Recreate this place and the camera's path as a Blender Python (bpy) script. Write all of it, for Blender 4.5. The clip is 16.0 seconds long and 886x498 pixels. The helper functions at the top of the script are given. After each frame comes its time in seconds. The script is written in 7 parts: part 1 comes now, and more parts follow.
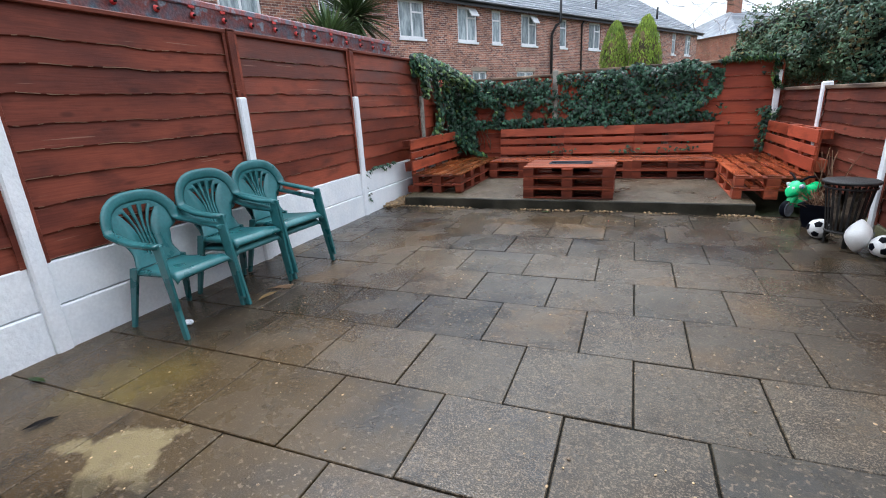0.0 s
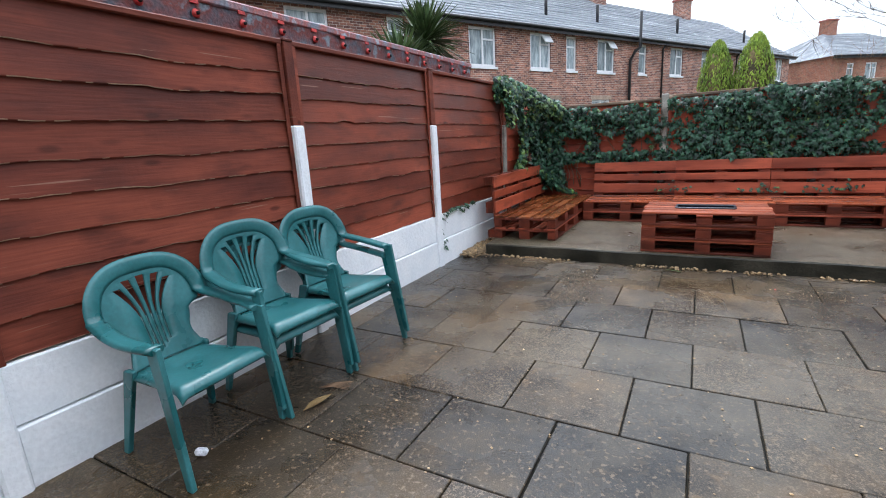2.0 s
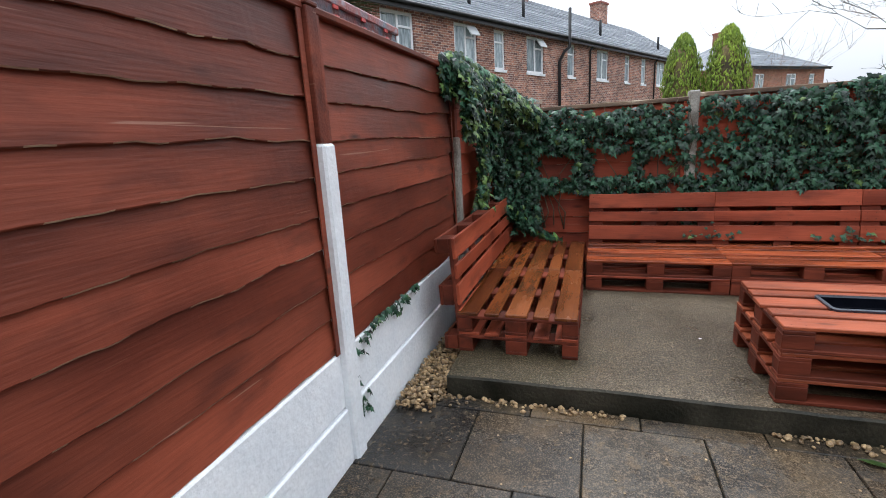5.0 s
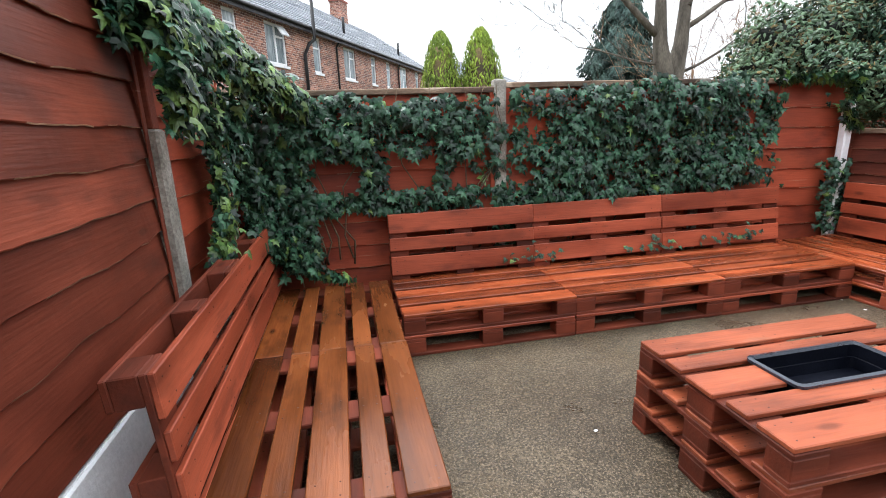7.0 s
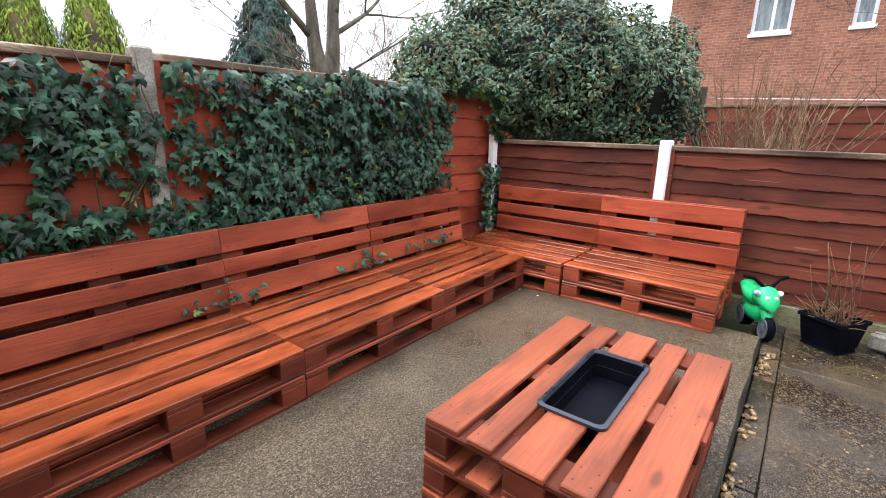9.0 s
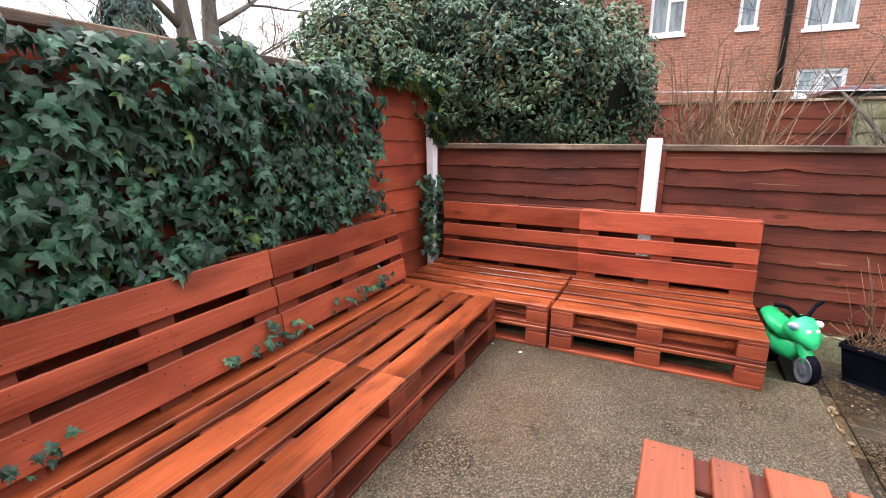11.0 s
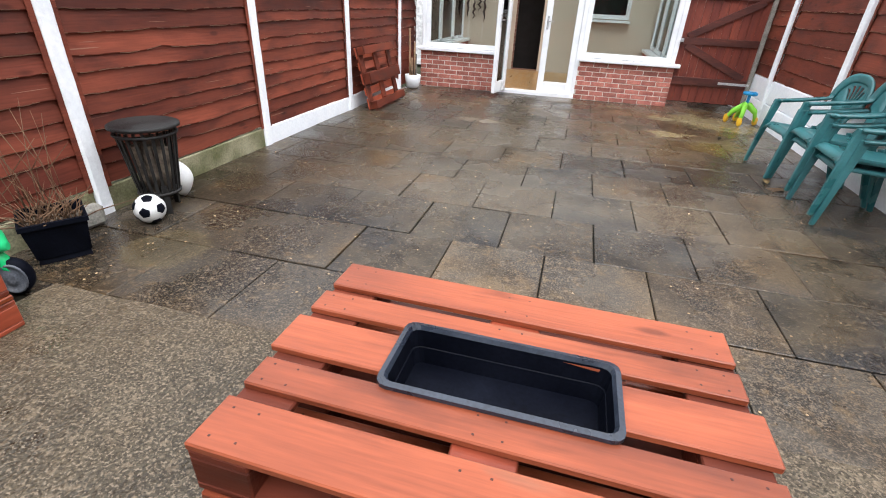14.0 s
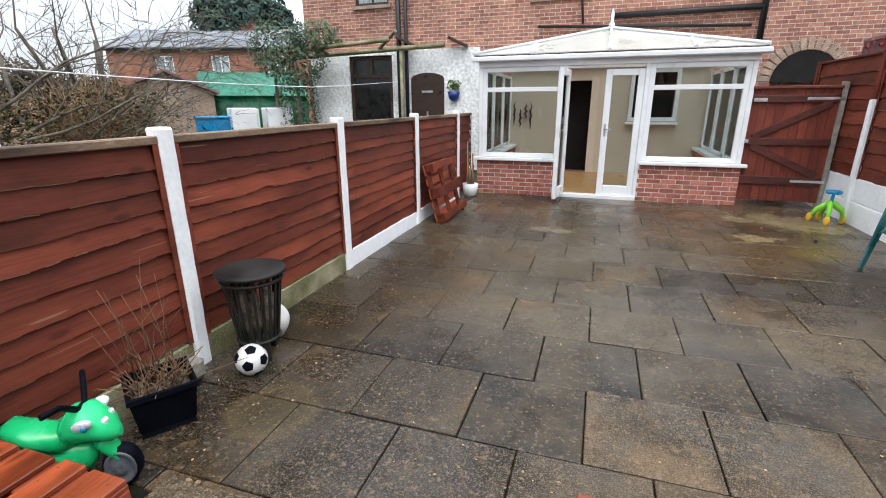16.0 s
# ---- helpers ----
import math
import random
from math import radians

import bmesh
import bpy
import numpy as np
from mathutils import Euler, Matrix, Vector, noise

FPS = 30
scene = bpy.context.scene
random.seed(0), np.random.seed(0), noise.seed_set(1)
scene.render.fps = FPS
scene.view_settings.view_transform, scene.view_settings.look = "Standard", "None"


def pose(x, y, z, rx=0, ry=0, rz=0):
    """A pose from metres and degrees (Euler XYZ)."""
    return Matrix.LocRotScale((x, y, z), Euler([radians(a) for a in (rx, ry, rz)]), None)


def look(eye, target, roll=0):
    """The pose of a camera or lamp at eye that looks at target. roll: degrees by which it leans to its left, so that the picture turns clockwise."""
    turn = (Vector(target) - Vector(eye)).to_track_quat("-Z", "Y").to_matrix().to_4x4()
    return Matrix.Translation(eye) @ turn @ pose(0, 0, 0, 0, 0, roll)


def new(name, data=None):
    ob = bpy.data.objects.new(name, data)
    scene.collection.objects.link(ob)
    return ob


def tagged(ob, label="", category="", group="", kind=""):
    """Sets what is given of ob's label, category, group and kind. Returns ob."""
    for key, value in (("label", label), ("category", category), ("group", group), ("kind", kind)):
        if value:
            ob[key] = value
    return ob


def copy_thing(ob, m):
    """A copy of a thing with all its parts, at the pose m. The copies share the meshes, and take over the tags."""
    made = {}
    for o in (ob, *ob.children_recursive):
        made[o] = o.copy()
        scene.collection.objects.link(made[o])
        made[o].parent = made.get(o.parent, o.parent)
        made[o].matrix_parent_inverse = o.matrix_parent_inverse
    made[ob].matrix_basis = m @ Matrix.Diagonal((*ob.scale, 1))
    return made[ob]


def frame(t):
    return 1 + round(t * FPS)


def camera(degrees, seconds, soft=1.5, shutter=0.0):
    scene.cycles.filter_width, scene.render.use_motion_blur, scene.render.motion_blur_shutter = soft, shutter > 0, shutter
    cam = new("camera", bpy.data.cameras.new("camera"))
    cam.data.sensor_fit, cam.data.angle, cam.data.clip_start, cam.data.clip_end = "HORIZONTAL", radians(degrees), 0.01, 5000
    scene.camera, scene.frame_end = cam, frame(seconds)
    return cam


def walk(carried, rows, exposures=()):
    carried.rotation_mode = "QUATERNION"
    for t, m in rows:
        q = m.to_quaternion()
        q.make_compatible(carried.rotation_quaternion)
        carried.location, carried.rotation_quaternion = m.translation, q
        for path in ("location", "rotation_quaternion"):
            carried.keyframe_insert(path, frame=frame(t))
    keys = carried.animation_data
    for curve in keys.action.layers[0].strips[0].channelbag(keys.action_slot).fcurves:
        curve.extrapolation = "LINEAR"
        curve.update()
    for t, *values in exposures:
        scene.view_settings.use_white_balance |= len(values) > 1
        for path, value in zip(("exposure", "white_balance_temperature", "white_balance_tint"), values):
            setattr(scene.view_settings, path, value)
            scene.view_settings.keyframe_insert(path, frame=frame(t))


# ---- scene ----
cam = camera(87.3, 16.0, 1.0)
PATH = [
    (0, (-0.18, 0.689, 1.424), (-0.91, 2.455, 0.835), -3.2),
    (0.5, (-0.471, 0.951, 1.335), (-1.335, 2.667, 0.779), -3.3),
    (1, (-0.727, 1.087, 1.358), (-1.684, 2.771, 0.861), -3.5),
    (1.5, (-0.863, 1.366, 1.385), (-1.823, 3.055, 0.91), -3.4),
    (2, (-1.036, 1.689, 1.438), (-1.984, 3.391, 0.981), -3.4),
    (2.5, (-1.247, 2.027, 1.471), (-2.174, 3.743, 1.03), -3.5),
    (3, (-1.457, 2.392, 1.474), (-2.354, 4.128, 1.048), -3.6),
    (3.2, (-1.565, 2.515, 1.478), (-2.449, 4.258, 1.054), -3.6),
    (5.3, (-2.568, 4.669, 1.595), (-3.087, 6.543, 1.127), -3.2),
    (5.5, (-2.63, 4.829, 1.589), (-3.075, 6.721, 1.116), -3.1),
    (6, (-2.776, 5.294, 1.575), (-3.006, 7.222, 1.095), -3.0),
    (6.5, (-2.775, 5.692, 1.544), (-2.692, 7.63, 1.057), -2.6),
    (7, (-2.801, 6.022, 1.55), (-2.417, 7.92, 1.052), -2.2),
    (7.5, (-2.81, 6.296, 1.57), (-2.107, 8.098, 1.064), -1.1),
    (8, (-2.763, 6.524, 1.554), (-1.746, 8.167, 1.038), -0.1),
    (8.5, (-2.701, 6.745, 1.544), (-1.388, 8.16, 1.019), 1.0),
    (8.7, (-2.672, 6.785, 1.55), (-1.241, 8.08, 1.028), 1.5),
    (10.8, (-1.907, 7.675, 1.49), (-0.211, 8.619, 1.007), 0.1),
    (11, (-1.778, 7.758, 1.497), (-0.039, 8.62, 1.014), -0.2),
    (11.5, (-1.482, 7.979, 1.516), (0.374, 8.548, 1.035), -1.0),
    (12, (-1.205, 8.171, 1.517), (0.719, 8.209, 0.975), -2.4),
    (12.5, (-0.949, 8.197, 1.483), (0.815, 7.548, 0.801), -3.2),
    (13, (-0.868, 8.118, 1.46), (0.415, 6.849, 0.598), -2.0),
    (13.3, (-0.927, 8.138, 1.408), (-0.046, 6.598, 0.486), 0.0),
    (13.5, (-0.958, 8.17, 1.38), (-0.272, 6.547, 0.432), 0.9),
    (14, (-1.011, 8.248, 1.381), (-0.577, 6.538, 0.439), 2.8),
    (14.5, (-0.825, 8.288, 1.459), (-0.215, 6.582, 0.612), 1.8),
    (15, (-0.665, 8.348, 1.541), (0.049, 6.643, 0.776), 1.4),
    (15.5, (-0.535, 8.231, 1.544), (0.165, 6.494, 0.842), 0.6),
    (16, (-0.343, 8.044, 1.574), (0.254, 6.231, 0.977), -0.3),
]
walk(cam, [(t, look(eye, target, roll)) for t, eye, target, roll in PATH],
     [(0, -0.15, 5800, 10), (1.5, -0.03, 5800, 10), (3.2, -0.32, 5800, 10), (5.3, -0.25, 6100, 10), (6.5, 0.1, 6200, 10), (7.5, 0.28, 6250, 11), (8.7, 0.22, 6250, 13), (10.8, 0.3, 6400, 15), (12, 0.48, 6450, 18), (13, 0.25, 6400, 16), (14, 0.12, 6250, 12), (15, 0.0, 6250, 11), (15.5, -0.15, 6250, 11), (16, -0.25, 6250, 10)])

# ---- light ----
world = bpy.data.worlds.new("overcast_sky")
scene.world = world
world.use_nodes = True
wn, wl = world.node_tree.nodes, world.node_tree.links
sky = wn.new("ShaderNodeTexSky")
sky.sky_type, sky.sun_disc = "NISHITA", False
sky.sun_elevation, sky.sun_rotation = radians(62), radians(328)
sky.air_density, sky.dust_density, sky.ozone_density = 1.0, 6.0, 1.0
pale = wn.new("ShaderNodeHueSaturation")
pale.inputs["Saturation"].default_value = 0.12
wl.new(sky.outputs[0], pale.inputs["Color"])
cloud = wn.new("ShaderNodeMix")
cloud.data_type = "RGBA"
cloud.inputs["Factor"].default_value = 0.75
where, height, lift, deck = wn.new("ShaderNodeTexCoord"), wn.new("ShaderNodeSeparateXYZ"), wn.new("ShaderNodeMapRange"), wn.new("ShaderNodeVectorMath")
deck.operation = "SCALE"
deck.inputs[0].default_value = (8.2, 8.45, 8.7)
lift.inputs["To Min"].default_value, lift.inputs["To Max"].default_value = 0.45, 1.5     # an overcast sky is brightest overhead
wl.new(where.outputs["Generated"], height.inputs[0])
wl.new(height.outputs["Z"], lift.inputs[0])
wl.new(lift.outputs[0], deck.inputs["Scale"])
wl.new(deck.outputs[0], cloud.inputs["B"])
wl.new(pale.outputs[0], cloud.inputs["A"])
wl.new(cloud.outputs["Result"], wn["Background"].inputs[0])
wn["Background"].inputs[1].default_value = 0.3
sun = new("sun", bpy.data.lights.new("sun", "SUN"))
sun.data.energy, sun.data.angle, sun.data.color = 1.4, radians(25), (1, 0.97, 0.93)
sun.matrix_world = look((0, 0, 30), (0.32 * 20, -0.5 * 20, 30 - 22))
scene.view_settings.exposure = 0.0


# ---- materials ----
def surf(name, c1, c2, scale=6.0, fine=90.0, rough=0.6, rvar=0.15, bump=0.25, stretch=(1, 1, 1), metal=0.0, grain=0.35,
         vary=0.12, c3=None, c3_at=0.62, spec=0.42, world_space=False, scratch=None, knots=False, island=0.0):
    """A two-scale surface: broad mottling c1 to c2, fine grain, some of c3 as wear, a tint for each object."""
    m = bpy.data.materials.new(name)
    m.use_nodes = True
    n, l = m.node_tree.nodes, m.node_tree.links
    b = n["Principled BSDF"]
    if world_space:
        src = n.new("ShaderNodeNewGeometry").outputs["Position"]
    else:
        src = n.new("ShaderNodeTexCoord").outputs["Object"]
    info = n.new("ShaderNodeObjectInfo")
    off = n.new("ShaderNodeVectorMath")
    off.operation = "MULTIPLY_ADD"
    off.inputs[1].default_value = stretch
    l.new(src, off.inputs[0])
    if not world_space:
        shift = n.new("ShaderNodeMath")
        shift.operation = "MULTIPLY"
        shift.inputs[1].default_value = 37.0
        l.new(info.outputs["Random"], shift.inputs[0])
        l.new(shift.outputs[0], off.inputs[2])
    big, small = n.new("ShaderNodeTexNoise"), n.new("ShaderNodeTexNoise")
    big.inputs["Scale"].default_value, big.inputs["Detail"].default_value = scale, 5
    small.inputs["Scale"].default_value, small.inputs["Detail"].default_value = fine, 3
    l.new(off.outputs[0], big.inputs["Vector"])
    if knots:
        along = n.new("ShaderNodeVectorMath")
        along.operation = "MULTIPLY_ADD"
        along.inputs[1].default_value = (5, 85, 85)
        l.new(src, along.inputs[0])
        l.new(shift.outputs[0], along.inputs[2])
        l.new(along.outputs[0], small.inputs["Vector"])
        small.inputs["Scale"].default_value, small.inputs["Detail"].default_value = 1.0, 5
    else:
        l.new(off.outputs[0], small.inputs["Vector"])
    ramp = n.new("ShaderNodeValToRGB")
    ramp.color_ramp.elements[0].position, ramp.color_ramp.elements[1].position = 0.34, 0.66
    ramp.color_ramp.elements[0].color, ramp.color_ramp.elements[1].color = (*c1, 1), (*c2, 1)
    if c3:
        e = ramp.color_ramp.elements.new(min(0.98, c3_at + 0.06))
        e.color = (*c3, 1)
        ramp.color_ramp.elements[1].position = c3_at
    l.new(big.outputs[0], ramp.inputs[0])
    amp = n.new("ShaderNodeMapRange")
    amp.inputs["From Min"].default_value, amp.inputs["From Max"].default_value = 0.25, 0.75
    amp.inputs["To Min"].default_value, amp.inputs["To Max"].default_value = 1 - grain, 1 + grain
    l.new(small.outputs[0], amp.inputs[0])
    tint = n.new("ShaderNodeMapRange")
    tint.inputs["To Min"].default_value, tint.inputs["To Max"].default_value = 1 - vary, 1 + vary
    l.new(info.outputs["Random"], tint.inputs[0])
    mul = n.new("ShaderNodeMath")
    mul.operation = "MULTIPLY"
    l.new(amp.outputs[0], mul.inputs[0])
    l.new(tint.outputs[0], mul.inputs[1])
    col = n.new("ShaderNodeVectorMath")
    col.operation = "SCALE"
    l.new(ramp.outputs[0], col.inputs[0])
    l.new(mul.outputs[0], col.inputs["Scale"])
    last = col.outputs[0]

    def over(factor, colour, src):
        mx = n.new("ShaderNodeMix")
        mx.data_type = "RGBA"
        l.new(factor, mx.inputs["Factor"])
        l.new(src, mx.inputs["A"])
        mx.inputs["B"].default_value = (*colour, 1)
        return mx.outputs["Result"]

    def mapped(scales):
        v = n.new("ShaderNodeVectorMath")
        v.operation = "MULTIPLY_ADD"
        v.inputs[1].default_value = scales
        l.new(src, v.inputs[0])
        if not world_space:
            l.new(shift.outputs[0], v.inputs[2])
        return v.outputs[0]

    def ranged(value, a, c, top):
        r = n.new("ShaderNodeMapRange")
        r.inputs["From Min"].default_value, r.inputs["From Max"].default_value, r.inputs["To Max"].default_value = a, c, top
        l.new(value, r.inputs[0])
        return r.outputs[0]

    if knots:       # dark knots drawn out along the grain, and dull weathered patches
        vo = n.new("ShaderNodeTexVoronoi")
        vo.inputs["Scale"].default_value = 1.0
        l.new(mapped((2.2, 6, 6)), vo.inputs["Vector"])
        last = over(ranged(vo.outputs["Distance"], 0.13, 0.06, 0.6), tuple(0.35 * x for x in c1), last)
        pt = n.new("ShaderNodeTexNoise")
        pt.inputs["Scale"].default_value, pt.inputs["Detail"].default_value = 1.0, 6
        l.new(mapped((2.6, 7, 7)), pt.inputs["Vector"])
        last = over(ranged(pt.outputs[0], 0.54, 0.74, 0.75), tuple(0.5 * x + 0.004 for x in c1), last)
        ring = n.new("ShaderNodeTexVoronoi")
        ring.inputs["Scale"].default_value = 1.0
        l.new(mapped((1.3, 3.1, 4.3)), ring.inputs["Vector"])
        last = over(ranged(ring.outputs["Distance"], 0.1, 0.02, 0.85), tuple(0.25 * x for x in c1), last)
    if scratch:     # thin pale splits along the grain
        ns = n.new("ShaderNodeTexNoise")
        ns.inputs["Scale"].default_value, ns.inputs["Detail"].default_value = 1.0, 1
        l.new(mapped((1.6, 5, 60)), ns.inputs["Vector"])
        last = over(ranged(ns.outputs[0], 0.745, 0.765, 0.6), scratch, last)
    if island:      # every leaf or pebble a little lighter or darker than the next
        each, lift_ = n.new("ShaderNodeMapRange"), n.new("ShaderNodeVectorMath")
        lift_.operation = "SCALE"
        each.inputs["To Min"].default_value, each.inputs["To Max"].default_value = 1 - island, 1 + island
        l.new(n.new("ShaderNodeNewGeometry").outputs["Random Per Island"], each.inputs[0])
        l.new(last, lift_.inputs[0])
        l.new(each.outputs[0], lift_.inputs["Scale"])
        last = lift_.outputs[0]
    l.new(last, b.inputs["Base Color"])
    rr = n.new("ShaderNodeMapRange")
    rr.inputs["From Min"].default_value, rr.inputs["From Max"].default_value = 0.3, 0.7
    rr.inputs["To Min"].default_value, rr.inputs["To Max"].default_value = rough - rvar, rough + rvar
    l.new(big.outputs[0], rr.inputs[0])
    l.new(rr.outputs[0], b.inputs["Roughness"])
    b.inputs["Metallic"].default_value = metal
    b.inputs["Specular IOR Level"].default_value = spec
    if bump:
        bp = n.new("ShaderNodeBump")
        bp.inputs["Strength"].default_value, bp.inputs["Distance"].default_value = bump, 0.01
        l.new(small.outputs[0], bp.inputs["Height"])
        l.new(bp.outputs[0], b.inputs["Normal"])
    return m


def glassy(name, tint=(0.9, 0.95, 0.95), rough=0.02, alpha=0.25):
    """Window glass: clear, with a mirror of the sky on it."""
    m = bpy.data.materials.new(name)
    m.use_nodes = True
    n, l = m.node_tree.nodes, m.node_tree.links
    clear, gloss, mix, fr = n.new("ShaderNodeBsdfTransparent"), n.new("ShaderNodeBsdfGlossy"), n.new("ShaderNodeMixShader"), n.new("ShaderNodeFresnel")
    clear.inputs[0].default_value = (*tint, 1)
    gloss.inputs["Roughness"].default_value = rough
    fr.inputs["IOR"].default_value = 1.0 + 2.2 * alpha
    l.new(fr.outputs[0], mix.inputs[0])
    l.new(clear.outputs[0], mix.inputs[1])
    l.new(gloss.outputs[0], mix.inputs[2])
    l.new(mix.outputs[0], n["Material Output"].inputs[0])
    return m


def brickwork(name, c1, c2, mortar, rough=0.85):
    """Far brick walls in stretcher bond, laid out in each wall's own plane (local x along, z up)."""
    m = bpy.data.materials.new(name)
    m.use_nodes = True
    n, l = m.node_tree.nodes, m.node_tree.links
    b = n["Principled BSDF"]
    co = n.new("ShaderNodeTexCoord")
    sep, com = n.new("ShaderNodeSeparateXYZ"), n.new("ShaderNodeCombineXYZ")
    add = n.new("ShaderNodeMath")
    l.new(co.outputs["Object"], sep.inputs[0])
    l.new(sep.outputs["X"], add.inputs[0])
    l.new(sep.outputs["Y"], add.inputs[1])
    l.new(add.outputs[0], com.inputs["X"])
    l.new(sep.outputs["Z"], com.inputs["Y"])
    br = n.new("ShaderNodeTexBrick")
    br.inputs["Scale"].default_value = 1.0
    br.inputs["Brick Width"].default_value, br.inputs["Row Height"].default_value, br.inputs["Mortar Size"].default_value = 0.225, 0.075, 0.006
    br.inputs["Color1"].default_value, br.inputs["Color2"].default_value, br.inputs["Mortar"].default_value = (*c1, 1), (*c2, 1), (*mortar, 1)
    br.inputs["Mortar Smooth"].default_value = 0.2
    l.new(com.outputs[0], br.inputs["Vector"])
    nz, nf = n.new("ShaderNodeTexNoise"), n.new("ShaderNodeTexNoise")
    nz.inputs["Scale"].default_value, nz.inputs["Detail"].default_value = 0.9, 6
    nf.inputs["Scale"].default_value, nf.inputs["Detail"].default_value = 14, 4
    l.new(co.outputs["Object"], nz.inputs["Vector"])
    l.new(co.outputs["Object"], nf.inputs["Vector"])
    sm = n.new("ShaderNodeMath")
    l.new(nz.outputs[0], sm.inputs[0])
    l.new(nf.outputs[0], sm.inputs[1])
    rg = n.new("ShaderNodeMapRange")
    rg.inputs["From Min"].default_value, rg.inputs["From Max"].default_value = 0.7, 1.3
    rg.inputs["To Min"].default_value, rg.inputs["To Max"].default_value = 0.6, 1.4
    l.new(sm.outputs[0], rg.inputs[0])
    sc = n.new("ShaderNodeVectorMath")
    sc.operation = "SCALE"
    l.new(br.outputs["Color"], sc.inputs[0])
    l.new(rg.outputs[0], sc.inputs["Scale"])
    l.new(sc.outputs[0], b.inputs["Base Color"])
    b.inputs["Roughness"].default_value = rough
    bp = n.new("ShaderNodeBump")
    bp.inputs["Strength"].default_value, bp.inputs["Distance"].default_value, bp.invert = 0.5, 0.01, True
    l.new(br.outputs["Fac"], bp.inputs["Height"])
    l.new(bp.outputs[0], b.inputs["Normal"])
    return m


def paving(name, dry, buff, dirt, spots=True, vary=0.16, coarse=False):
    """Wet outdoor concrete: grey with brown and buff mottling, dirty patches, a speckle of aggregate, wet sheen."""
    m = surf(name, tuple(0.42 * x for x in dry), dry, scale=2.3, fine=70 if coarse else 130, rough=0.44 if coarse else 0.26, rvar=0.24 if coarse else 0.18, bump=1.0 if coarse else 0.25, grain=0.6, vary=vary, world_space=True, spec=0.28 if coarse else 0.3)
    n, l = m.node_tree.nodes, m.node_tree.links
    b = n["Principled BSDF"]
    base = b.inputs["Base Color"].links[0].from_socket
    pos = n.new("ShaderNodeNewGeometry").outputs["Position"]

    worn = n.new("ShaderNodeMapRange")      # how far each slab is worn down to its aggregate
    worn.inputs["From Min"].default_value, worn.inputs["From Max"].default_value, worn.inputs["To Min"].default_value = 0.25, 0.75, 0.2
    l.new(n.new("ShaderNodeObjectInfo").outputs["Random"], worn.inputs[0])

    def layer(scale, detail, a, c, amount, col, src, seed, by_slab=False):
        mp = n.new("ShaderNodeVectorMath")
        mp.inputs[1].default_value = (seed, seed * 1.7, 0)
        l.new(pos, mp.inputs[0])
        nz = n.new("ShaderNodeTexNoise")
        nz.inputs["Scale"].default_value, nz.inputs["Detail"].default_value, nz.inputs["Roughness"].default_value = scale, detail, 0.62
        l.new(mp.outputs[0], nz.inputs["Vector"])
        rg = n.new("ShaderNodeMapRange")
        rg.inputs["From Min"].default_value, rg.inputs["From Max"].default_value, rg.inputs["To Max"].default_value = a, c, amount
        l.new(nz.outputs[0], rg.inputs[0])
        share = rg.outputs[0]
        if by_slab:
            k = n.new("ShaderNodeMath")
            k.operation = "MULTIPLY"
            l.new(share, k.inputs[0])
            l.new(worn.outputs[0], k.inputs[1])
            share = k.outputs[0]
        mx = n.new("ShaderNodeMix")
        mx.data_type = "RGBA"
        l.new(share, mx.inputs["Factor"])
        l.new(src, mx.inputs["A"])
        mx.inputs["B"].default_value = (*col, 1)
        return mx.outputs["Result"]

    k = 0.45 if coarse else 1.0
    base = layer(0.75, 8, 0.48, 0.58, 0.8, buff, base, 3.1)
    base = layer(1.7, 9, 0.5, 0.62, 0.85 * k, dirt, base, 11.7)
    base = layer(5.5, 8, 0.54, 0.64, 0.5 * k, tuple(0.6 * x for x in dirt), base, 23.3)
    base = layer(13, 5, 0.55, 0.66, 0.5 * k, tuple(1.3 * x for x in buff), base, 33.3)
    if not coarse:      # some flags cast in a smooth blue-grey mix, others in a brown one
        cast = n.new("ShaderNodeValToRGB")
        cast.color_ramp.interpolation = "CONSTANT"
        cast.color_ramp.elements[0].color, cast.color_ramp.elements[1].color = (0.62, 0.68, 0.76, 1), (1.12, 1.0, 0.84, 1)
        cast.color_ramp.elements[1].position = 0.3
        for at, tone in ((0.55, (0.85, 0.83, 0.8)), (0.72, (1.35, 1.28, 1.15)), (0.88, (0.95, 0.99, 1.05))):
            cast.color_ramp.elements.new(at).color = (*tone, 1)
        l.new(n.new("ShaderNodeObjectInfo").outputs["Random"], cast.inputs[0])
        dye = n.new("ShaderNodeVectorMath")
        dye.operation = "MULTIPLY"
        l.new(base, dye.inputs[0])
        l.new(cast.outputs[0], dye.inputs[1])
        base = dye.outputs[0]
    def speckled(c):
        """The aggregate that shows through, over all stains."""
        if coarse:
            c = layer(85, 4, 0.48, 0.56, 0.75, tuple(0.75 * x for x in dirt), c, 41.3)
            c = layer(100, 3, 0.54, 0.6, 0.7, tuple(0.07 + 1.7 * x for x in buff), c, 47.9)
        else:
            c = layer(110, 4, 0.47, 0.56, 0.45, tuple(0.7 * x for x in dirt), c, 44.3, True)
            c = layer(130, 3, 0.53, 0.6, 0.55, tuple(0.05 + 1.6 * x for x in buff), c, 49.9, True)
        c = layer(38, 3, 0.58, 0.64, 0.55, tuple(0.04 + 1.5 * x for x in buff), c, 5.9)
        return layer(9, 7, 0.58, 0.64, 0.3, tuple(0.5 * x for x in dirt), c, 71.2)

